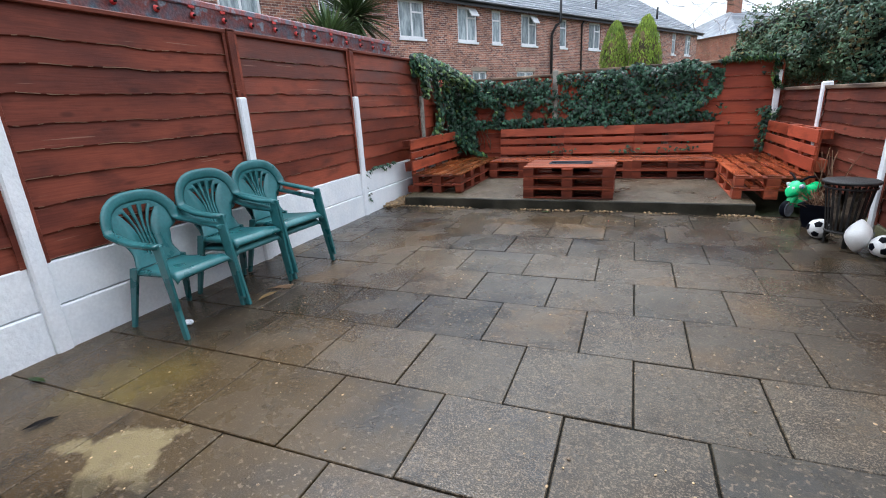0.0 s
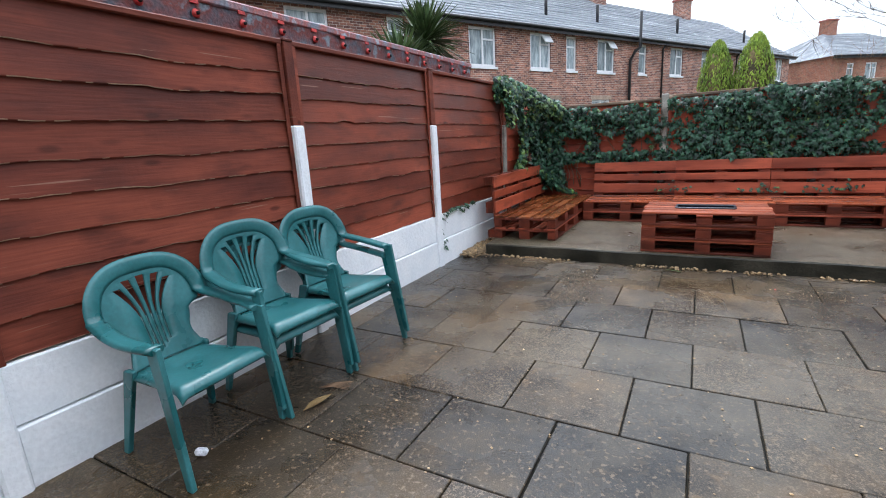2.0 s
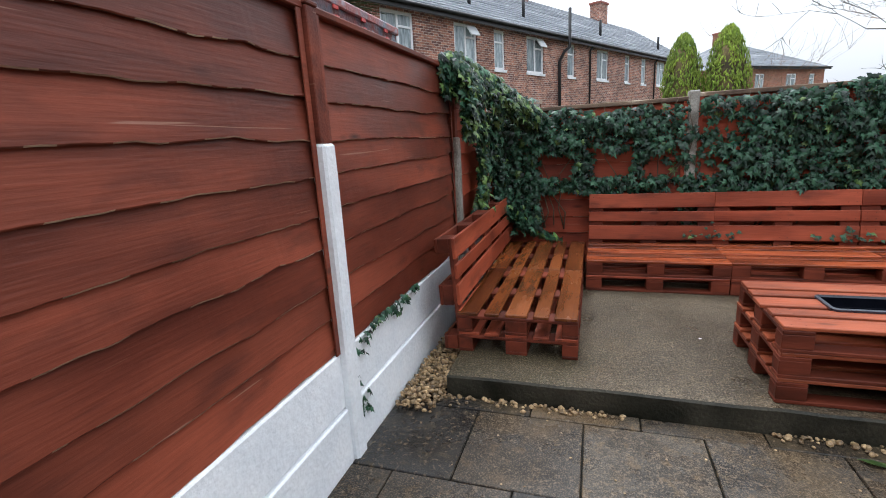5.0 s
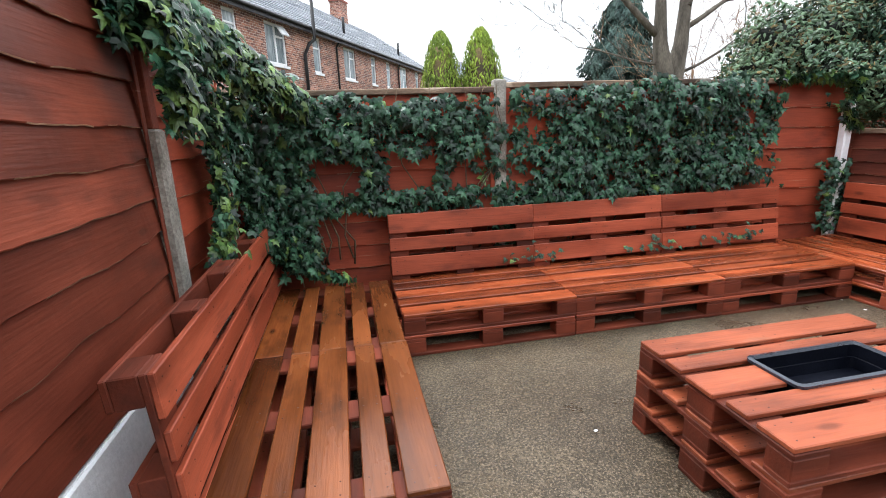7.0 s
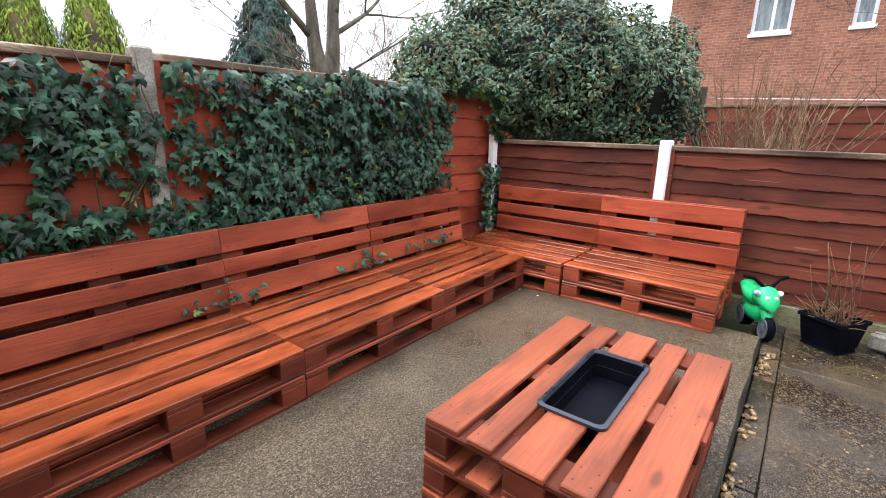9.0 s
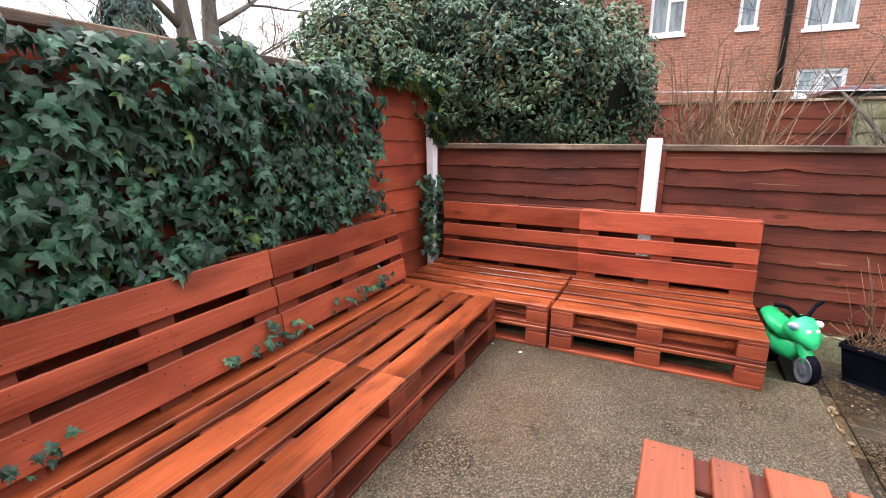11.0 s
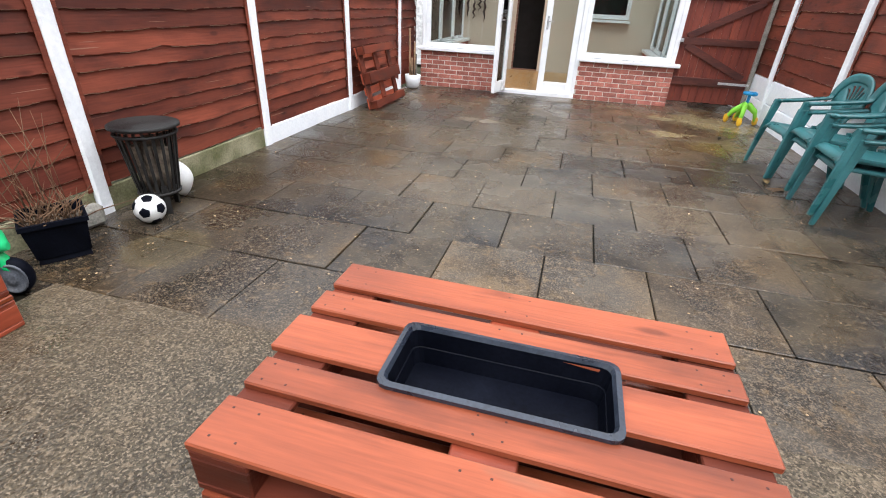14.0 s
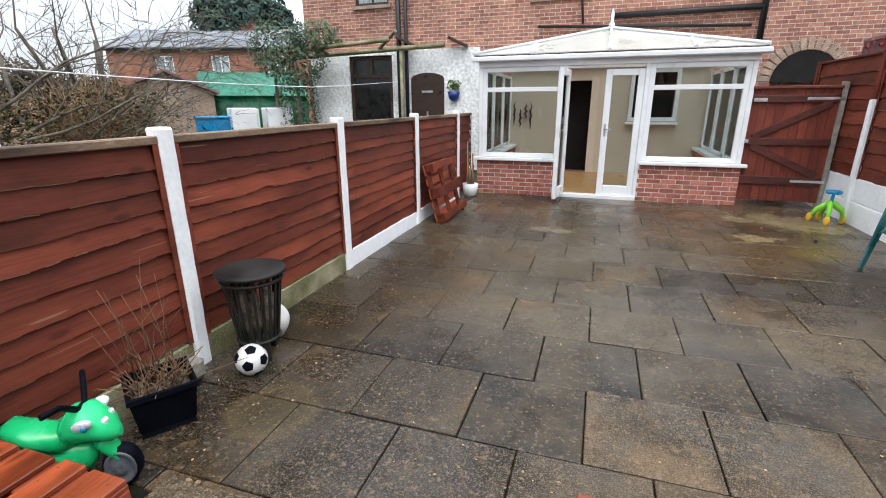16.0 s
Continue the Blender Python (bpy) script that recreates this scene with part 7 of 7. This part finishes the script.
# yucca over the left fence
g = random.Random(14)
yu = thing("yucca", pose(-6.0, 10.35, 0), "spiky green yucca palm behind the fence", "palm")
bm = bmesh.new()
add_tube(bm, [(0, 0, -0.05), (0.02, 0, 1.5), (0, 0, 3.0)], [0.11, 0.09, 0.08], 8)
add_tube(bm, [(0.02, 0, 1.3), (0.1, -0.7, 2.1), (0.12, -1.05, 2.5)], [0.08, 0.07, 0.06], 8)
part("trunk", bm, M["bark"], yu)
for cx, cy, cz, n, ln in ((0, 0, 3.35, 430, 0.95), (0.12, -1.15, 2.75, 330, 0.85)):
    bm = bmesh.new()
    for _ in range(n):
        d = Vector((g.gauss(0, 1), g.gauss(0, 1), g.gauss(0.5, 0.8))).normalized()
        sd = d.cross(Vector((0, 0, 1))).normalized() * 0.032
        p = Vector((cx, cy, cz))
        l_ = ln * g.uniform(0.7, 1.1)
        rows = [(p + d * l_ * t + Vector((0, 0, -0.16 * t * t * l_ * (1.4 - d.z)))) for t in (0.05, 0.4, 0.75, 1.0)]
        vv = [[bm.verts.new(q - sd * w), bm.verts.new(q + Vector((0, 0, -0.006))), bm.verts.new(q + sd * w)] for q, w in zip(rows, (0.8, 1, 0.7, 0.1))]
        for a, c in zip(vv, vv[1:]):
            bm.faces.new((a[0], a[1], c[1], c[0]))
            bm.faces.new((a[1], a[2], c[2], c[1]))
    part("crown", bm, M["yucca"], yu)

# ---- outbuilding behind the left fence ----
outb = thing("lean_to_roof", pose(0, 0, 0), "neighbour's lean-to with a grey felt edge and red fixing caps", "outbuilding")
box("wall", (-6.0, -1.0, -0.05), (-4.05, 8.1, 2.2), M["concrete"], outb, 0)
box("roof", (-6.1, -1.1, 2.41), (-3.97, 8.12, 2.47), M["felt"], outb, 0.01)
bm = bmesh.new()
n = 46
for i in range(n + 1):
    y = -1.1 + 9.2 * i / n
    for z in (2.2, 2.3, 2.42):
        bm.verts.new((-3.985 + 0.012 * math.sin(i * 1.9) + 0.01 * (z < 2.25), y, z))
bm.verts.ensure_lookup_table()
for i in range(n):
    for j in range(2):
        bm.faces.new([bm.verts[q] for q in (3 * i + j, 3 * i + 3 + j, 3 * i + 4 + j, 3 * i + 1 + j)])
bmesh.ops.solidify(bm, geom=bm.faces[:], thickness=0.015)
part("felt_edge", bm, M["felt"], outb, "crinkled grey felt edging")
for k in range(25):
    y = -0.9 + 0.365 * k
    bm = bmesh.new()
    add_lathe(bm, [(0.028, 0), (0.03, 0.006), (0.018, 0.02), (0.004, 0.024)], 10)
    cp = part("fixing_cap", bm, M["red_cap"], outb, "red plastic fixing cap", pose(-3.972, y, 2.33, 0, 90, 0))
    bm = bmesh.new()
    add_lathe(bm, [(0.012, 0.022), (0.012, 0.034), (0.003, 0.036)], 8)
    part("screw", bm, M["void"], cp)
    box("red_stripe", (-3.976, y - 0.03, 2.39), (-3.966, y + 0.03, 2.415), M["red_cap"], outb, 0.002)


# ---- houses around ----
def window_set(parent, x0, z0, x1, z1, y=0.0, split=True, mat="upvc", glass="far_glass", vent=False):
    w = thing("window", pose(0, 0, 0), "", "")
    w.parent = parent
    f = 0.08
    bars = [((x0, z0), (x0 + f, z1)), ((x1 - f, z0), (x1, z1)), ((x0 + f, z0), (x1 - f, z0 + f)), ((x0 + f, z1 - f), (x1 - f, z1))]
    if split and x1 - x0 > 0.8:
        xm = x0 + (x1 - x0) * 0.52
        bars += [((xm - 0.04, z0 + f), (xm + 0.04, z1 - f)), ((xm + 0.04, z0 + (z1 - z0) * 0.68), (x1 - f, z0 + (z1 - z0) * 0.68 + 0.06))]
    else:
        bars += [((x0 + f, z0 + (z1 - z0) * 0.68), (x1 - f, z0 + (z1 - z0) * 0.68 + 0.06))]
    for lo, hi in bars:
        box("window_frame", (lo[0], y + 0.05, lo[1]), (hi[0], y + 0.12, hi[1]), M[mat], w, 0)
    box("pane", (x0 + 0.04, y + 0.085, z0 + 0.04), (x1 - 0.04, y + 0.095, z1 - 0.04), M[glass], w, 0)
    box("window_sill", (x0 - 0.05, y - 0.05, z0 - 0.09), (x1 + 0.05, y + 0.049, z0 - 0.002), M["upvc"], w, 0)
    if vent:
        bm = bmesh.new()
        add_box(bm, (-0.24, -0.02, -0.36), (0.24, 0.02, 0), pose(x1 - 0.32, y - 0.02, z1 - 0.06, -35, 0, 0))
        part("open_vent", bm, M[mat], w)


def terrace(name, origin, turn, length, eave, depth, wins, brick, label, ridge=2.5, chimneys=(), pipes=(), hip=0.0, lows=()):
    h = thing(name, pose(*origin, 0, 0, turn), label, "house")
    holes = [(x - w / 2, z0, x + w / 2, z1) for x, w, z0, z1, v in wins]
    part("wall", wall_mesh(length, eave, 0.3, holes), M[brick], h)
    for x in (0, length - 0.3):
        box("side_wall", (x, 0.301, 0), (x + 0.3, depth - 0.3, eave), M[brick], h, 0)
    box("back_wall", (0, depth - 0.299, 0), (length, depth, eave), M[brick], h, 0)
    for x, w, z0, z1, v in wins:
        window_set(h, x - w / 2, z0, x + w / 2, z1, vent=v)
        box("lintel", (x - w / 2 - 0.1, -0.012, z1), (x + w / 2 + 0.1, -0.002, z1 + 0.16), M["stone"], h, 0) if z0 < 2 else None
    bm = bmesh.new()
    o = 0.3
    q = [bm.verts.new(c) for c in ((-o, -o, eave - 0.02), (length + o, -o, eave - 0.02), (length + o, depth + o, eave - 0.02), (-o, depth + o, eave - 0.02), (hip, depth / 2, eave + ridge), (length - hip, depth / 2, eave + ridge))]
    for f in ((0, 1, 5, 4), (1, 2, 5), (2, 3, 4, 5), (3, 0, 4)):
        bm.faces.new([q[i] for i in f])
    bmesh.ops.solidify(bm, geom=bm.faces[:], thickness=0.08)
    part("roof", bm, M["slate"], h, "wet grey tiled roof")
    slope = math.hypot(depth / 2 + o, ridge)
    course = bmesh.new()
    for k in range(1, int(slope / 0.3)):
        t = k * 0.3 / slope
        y, z = -o + (depth / 2 + o) * t, eave - 0.02 + (ridge + 0.02) * t
        add_box(course, (-o + (hip + o) * t + 0.05, y - 0.02, z + 0.0), (length + o - (hip + o) * t - 0.05, y + 0.05, z + 0.028))
    part("tiling", course, M["slate"], h)["kind"] = "stuff"
    bm = bmesh.new()
    add_tube(bm, [(-o, -o - 0.05, eave - 0.04), (length + o, -o - 0.05, eave - 0.04)], 0.06, 6)
    part("gutter", bm, M["gutter"], h, "black gutter")
    box("fascia", (-o, -o + 0.0, eave - 0.2), (length + o, -o + 0.03, eave - 0.03), M["gutter"], h, 0)
    for x, wd in chimneys:
        ch = box("chimney", (x - wd / 2, depth / 2 - 0.35, eave + ridge - 0.6), (x + wd / 2, depth / 2 + 0.35, eave + ridge + 0.95), M[brick], h, 0.01)
        box("chimney_cap", (x - wd / 2 - 0.06, depth / 2 - 0.41, eave + ridge + 0.86), (x + wd / 2 + 0.06, depth / 2 + 0.41, eave + ridge + 0.98), M["brick"], ch, 0.01)
    for x, top, r in pipes:
        bm = bmesh.new()
        if top > eave:
            add_tube(bm, [(x, -0.12, 0), (x, -0.12, eave - 1.0), (x + 0.1, -0.3, eave - 0.6), (x + 0.28, -0.45, eave - 0.45), (x + 0.28, -0.45, top)], r, 8)
        else:
            add_tube(bm, [(x, -0.1, 0), (x, -0.1, eave - 0.35), (x, -o, eave - 0.1)], r, 8)
        part("pipe", bm, M["gutter"], h, "black soil pipe")
    return h


up_w = [(x, w, 4.22, 5.55, v) for x, w, v in ((6.4, 1.3, False), (9.4, 0.65, False), (13.1, 1.3, False), (16.2, 1.2, True), (18.1, 0.65, False), (20.5, 1.25, True), (23.4, 0.65, False), (26.5, 1.25, False), (29.4, 0.65, False), (31.6, 0.65, False), (34.2, 1.25, False), (37, 0.65, False), (39.4, 1.0, False))]
lo_w = [(x, w, 1.0, 3.05, False) for x, w in ((9.0, 1.3), (16.9, 0.95), (20.2, 1.35), (27, 1.3), (34, 1.3))]
row = terrace("terraced_houses", (-14.29, 7.2, 0), 63.3, 41, 5.75, 7.5, up_w + lo_w, "row_brick", "long brown-brick terrace with white windows and a wet slate roof", 2.7, ((14, 1.0), (24.5, 1.1), (33.5, 1.0)), ((22.2, 6.8, 0.07), (25.0, 5.0, 0.045), (33.0, 5.0, 0.045)), 2.5)
row.matrix_basis = pose(-12.33, 6.42, -0.06, 0, 0, 63.3) @ Matrix.Diagonal((0.85, 0.85, 0.883, 1))
for x in (11.2, 17.5, 21.0, 28.0, 36.0):
    bm = bmesh.new()
    add_tube(bm, [(x, 0.9, 6.5), (x, 0.9, 7.25)], 0.07, 8)
    part("vent_pipe", bm, M["gutter"], row)
bm = bmesh.new()
add_lathe(bm, [(0.01, 0.02), (0.2, 0.05), (0.34, 0.12), (0.35, 0.12), (0.2, 0.03), (0.01, 0.0)], 18)
dish = part("satellite_dish", bm, M["dish"], row, "grey satellite dish", pose(9.9, -0.5, 4.1, 70, 0, 30))
terrace("end_house", (6.6, 44.5, 0), 40, 11, 5.5, 8, [(1.6, 0.6, 3.8, 5.0, False), (3.4, 1.0, 3.8, 5.0, False), (7.0, 1.2, 3.8, 5.0, False), (9.5, 0.7, 3.8, 5.0, False)], "orange_brick", "orange brick house with a hipped wet slate roof", 2.2, ((4.0, 0.9),), (), 3.6)
RYO = 11.0
terrace("brick_house", (13.7, RYO, 0), -90, 9.2, 6.1, 7, [(RYO - 6.46, 0.45, 4.17, 5.4, False), (RYO - 4.7, 1.05, 4.03, 5.4, False), (RYO - 4.68, 1.05, 2.4, 3.08, False), (RYO - 8.4, 0.9, 4.17, 5.4, False)], "orange_brick", "orange-red brick house with white windows beyond the gardens", 2.4, ((8.0, 1.0),), ((RYO - 5.6, 7.0, 0.08),), 0)
terrace("slate_house", (33.9, -18.7, 0), 200.6, 17, 5.5, 8, [(4 + 4 * k, 1.3, 3.7, 5.0, False) for k in range(3)], "orange_brick", "far orange brick terrace with a blue-grey slate roof", 1.8, ((9, 1.0), (15, 1.0)), (), 0)

# gardens beyond the right fence
shed = thing("concrete_shed", pose(11.4, -2.7, -0.05, 0, 0, 48), "old pale prefabricated concrete shed with a pitched roof", "shed")
bm = bmesh.new()
q = [bm.verts.new(c) for c in ((-1.2, 0, 0), (1.2, 0, 0), (1.2, 0, 1.95), (0, 0, 2.5), (-1.2, 0, 1.95))]
bm.faces.new(q)
ret = bmesh.ops.extrude_face_region(bm, geom=bm.faces[:])
for v in ret["geom"]:
    if isinstance(v, bmesh.types.BMVert):
        v.co.y -= 2.6
part("wall", bm, M["stone"], shed)
for sx in (-1, 1):
    bm = bmesh.new()
    add_box(bm, (0, -2.8, 0), (1.45, 0.2, 0.06), pose(0, 0, 2.52, 0, 24, 0) if sx > 0 else pose(0, 0, 2.52, 0, 24, 0) @ Matrix.Diagonal((1, 1, 1, 1)))
    ro = part("roof_sheet", bm, M["felt"], shed)
    if sx < 0:
        ro.matrix_basis = pose(0, -2.6, 0, 0, 0, 180)
for x in (-0.45, 0.45):
    box("joint_cover", (x - 0.03, 0.004, 0), (x + 0.03, 0.03, 2.1), M["concrete"], shed, 0)
tp = thing("tarpaulin_shelter", pose(10.9, -5.6, -0.05, 0, 0, 219), "green tarpaulin storage shelter with a paler top", "shelter")
bm = bmesh.new()
for i in range(15):
    x = -1.7 + 3.4 * i / 14
    for y, z in ((-1.0, 0.0), (-1.02, 0.9), (-1.0, 1.95)):
        bm.verts.new((x, y + 0.06 * noise.noise((x * 2, z * 2, 1)), z + 0.03 * noise.noise((x * 3, z, 2))))
bm.verts.ensure_lookup_table()
for i in range(14):
    for j in range(2):
        bm.faces.new([bm.verts[k] for k in (3 * i + j, 3 * i + 3 + j, 3 * i + 4 + j, 3 * i + 1 + j)]).smooth = True
bmesh.ops.solidify(bm, geom=bm.faces[:], thickness=0.02)
part("side_sheet", bm, M["tarp"], tp)
for sy in (-1, 1):
    bm = bmesh.new()
    vs = [bm.verts.new(c) for c in ((-1.75, sy * 1.1, 1.9), (1.75, sy * 1.1, 1.9), (1.5, 0, 2.65), (-1.5, 0, 2.65))]
    bm.faces.new(vs)
    bmesh.ops.solidify(bm, geom=bm.faces[:], thickness=0.02)
    part("top_sheet", bm, M["tarp_top"], tp, "pale green tarpaulin top")
for x in (-1.72, 1.7):
    box("end_sheet", (x, -1.0, 0), (x + 0.02, 1.0, 1.95), M["tarp"], tp, 0)
for x, y, w in ((8.3, -2.0, 0.6), (7.8, -2.7, 0.62)):
    fr = thing("old_fridge", pose(x, y, -0.05, 0, 0, -38), "discarded white fridge standing in the next garden", "fridge", "discarded fridges")
    box("body", (-w / 2, -0.3, 0), (w / 2, 0.3, 1.55), M["upvc"], fr, 0.02)
    box("door", (-w / 2, -0.35, 0.05), (w / 2, -0.305, 1.53), M["upvc"], fr, 0.02)
    box("handle", (w / 2 - 0.1, -0.38, 0.9), (w / 2 - 0.07, -0.352, 1.2), M["galv"], fr, 0.004)
bn = thing("blue_bin", pose(8.8, -1.55, -0.05), "blue plastic storage bin beside the fridges", "bin")
box("body", (-0.3, -0.3, 0), (0.3, 0.3, 1.3), M["blue_toy"], bn, 0.03)
box("lid", (-0.33, -0.33, 1.301), (0.33, 0.33, 1.36), M["blue_toy"], bn, 0.02)
for x, y, z in ((6.2, 4.6, 1.0), (7.6, 4.1, 1.7)):
    ln = thing("garden_lantern", pose(x, y, 0, 0, 0, 60), "small white wooden garden lantern frame on a post", "lantern", "white lanterns")
    for lo, hi in (((-0.14, 0), (-0.1, 0.17)), ((0.1, 0), (0.14, 0.17)), ((-0.14, 0.17), (0.14, 0.21)), ((-0.14, -0.04), (0.14, 0.0))):
        box("frame_bar", (lo[0], -0.04, z + lo[1]), (hi[0], 0.04, z + hi[1]), M["upvc"], ln, 0.006)
    box("post", (-0.03, -0.03, -0.05), (0.03, 0.03, z - 0.052), M["bark"], ln, 0.004)
for i, (y0, y1, mt) in enumerate(((9.0, 7.15, "fence"), (7.1, 5.25, "fence"), (5.2, 3.4, "mossy"))):
    fence_panel(pose(8.3, y0, 0, 0, 0, -90), y0 - y1, -0.06, 2.0, 8, M[mt], "mossy green fence panel in the next garden" if mt == "mossy" else "red-brown fence panel in the next garden", "far garden fence", M["cap"])
for i in range(5):
    fence_panel(pose(2.1 + 1.85 * i, 9.78 + 2.4, 0), 1.8, -0.06, 1.8, 8, M["fence"], "brown fence panel behind the bush", "far garden fence", M["cap"])
hut = thing("garden_hut", pose(10.2, 3.9, -0.05, 0, 0, -90), "low dark timber garden hut with a flat roof", "shed")
box("wall", (-1.3, -0.8, 0), (1.3, 0.8, 2.25), M["brown_paint"], hut, 0.01)
for k in range(11):
    box("cladding_board", (-1.29, -0.825, 0.1 + 0.19 * k), (1.29, -0.803, 0.275 + 0.19 * k), M["bark"], hut, 0.004)
box("roof", (-1.45, -0.95, 2.251), (1.45, 0.95, 2.34), M["felt"], hut, 0.01)
line = thing("washing_line", pose(0, 0, 0), "pale sagging washing line across the next garden", "washing line")
bm = bmesh.new()
add_tube(bm, [(4.5, 8.1 - 11.3 * k / 12, 1.96 - 0.11 * math.sin(math.pi * k / 12) + 0.14 * max(0, k - 8) / 4) for k in range(13)], 0.006, 5)
part("cord", bm, M["litter"], line)
box("post", (4.46, 8.1, -0.05), (4.54, 8.18, 2.1), M["bark"], line, 0.004)

# ---- bricks and flags, piece by piece ----
bm = bmesh.new()
add_box(bm, (0, -0.1, 0), (0.215, 0, 0.065), None, 0.004)
brick_ob = obj("brick", bm, M["brick"])
brick_mesh = brick_ob.data
bpy.data.objects.remove(brick_ob)
bm = bmesh.new()
add_box(bm, (0, -0.1, 0), (0.1025, 0, 0.065), None, 0.004)
ho = obj("brick", bm, M["brick"])
half_mesh = ho.data
bpy.data.objects.remove(ho)
for x0, x1 in ((CX0 + 0.05, DX0), (DX1, CX1 - 0.05)):
    for row_k in range(8):
        z = 0.002 + row_k * 0.075
        x = x0
        if row_k % 2:
            piece("brick", half_mesh, cons, pose(x, YF + R.uniform(-0.002, 0.002), z))
            x += 0.1125
        while x < x1 - 0.05:
            if x + 0.215 > x1 + 0.004:
                sx = (x1 - x) / 0.215
                piece("brick", brick_mesh, cons, pose(x, YF, z) @ Matrix.Diagonal((sx, 1, 1, 1)))
                break
            piece("brick", brick_mesh, cons, pose(x, YF + R.uniform(-0.002, 0.002), z))
            x += 0.225


def flag_mesh(w, d, seed):
    bm = bmesh.new()
    add_box(bm, (0.0036, 0.0036, -0.04), (w - 0.0036, d - 0.0036, 0.0), None, 0.004)
    for v in bm.verts:
        v.co += Vector((noise.noise(v.co * 7 + Vector((seed, 0, 0))), noise.noise(v.co * 7 + Vector((0, seed, 0))), 0)) * 0.003
    bmesh.ops.recalc_face_normals(bm, faces=bm.faces[:])
    me = bpy.data.meshes.new("flag")
    bm.to_mesh(me)
    bm.free()
    me.materials.append(M["flag"])
    return me


FLAGS = {}
for k in range(-4, 13):
    y0 = 6.2 - 0.6 * k
    y1 = min(y0 + 0.6, 6.925)
    if k == -1:
        y1 = 6.925
    if k < -1 or y0 < -1.2:
        continue
    x = 0.2 - (0.3 if k % 2 == 0 else 0.0) - 0.6 * 8
    while x < XR - 0.03:
        xa, xb = max(x, XL + 0.0), min(x + 0.6, XR + 0.0)
        x += 0.6
        if xb - xa < 0.05:
            continue
        key = (round(xb - xa, 2), round(y1 - y0, 3), R.randrange(4))
        if key not in FLAGS:
            FLAGS[key] = flag_mesh(xb - xa, y1 - y0, len(FLAGS) * 3.1)
        piece("flag", FLAGS[key], patio, pose(xa, y0, R.uniform(-0.004, 0.003), R.uniform(-0.15, 0.15), R.uniform(-0.15, 0.15), 0))
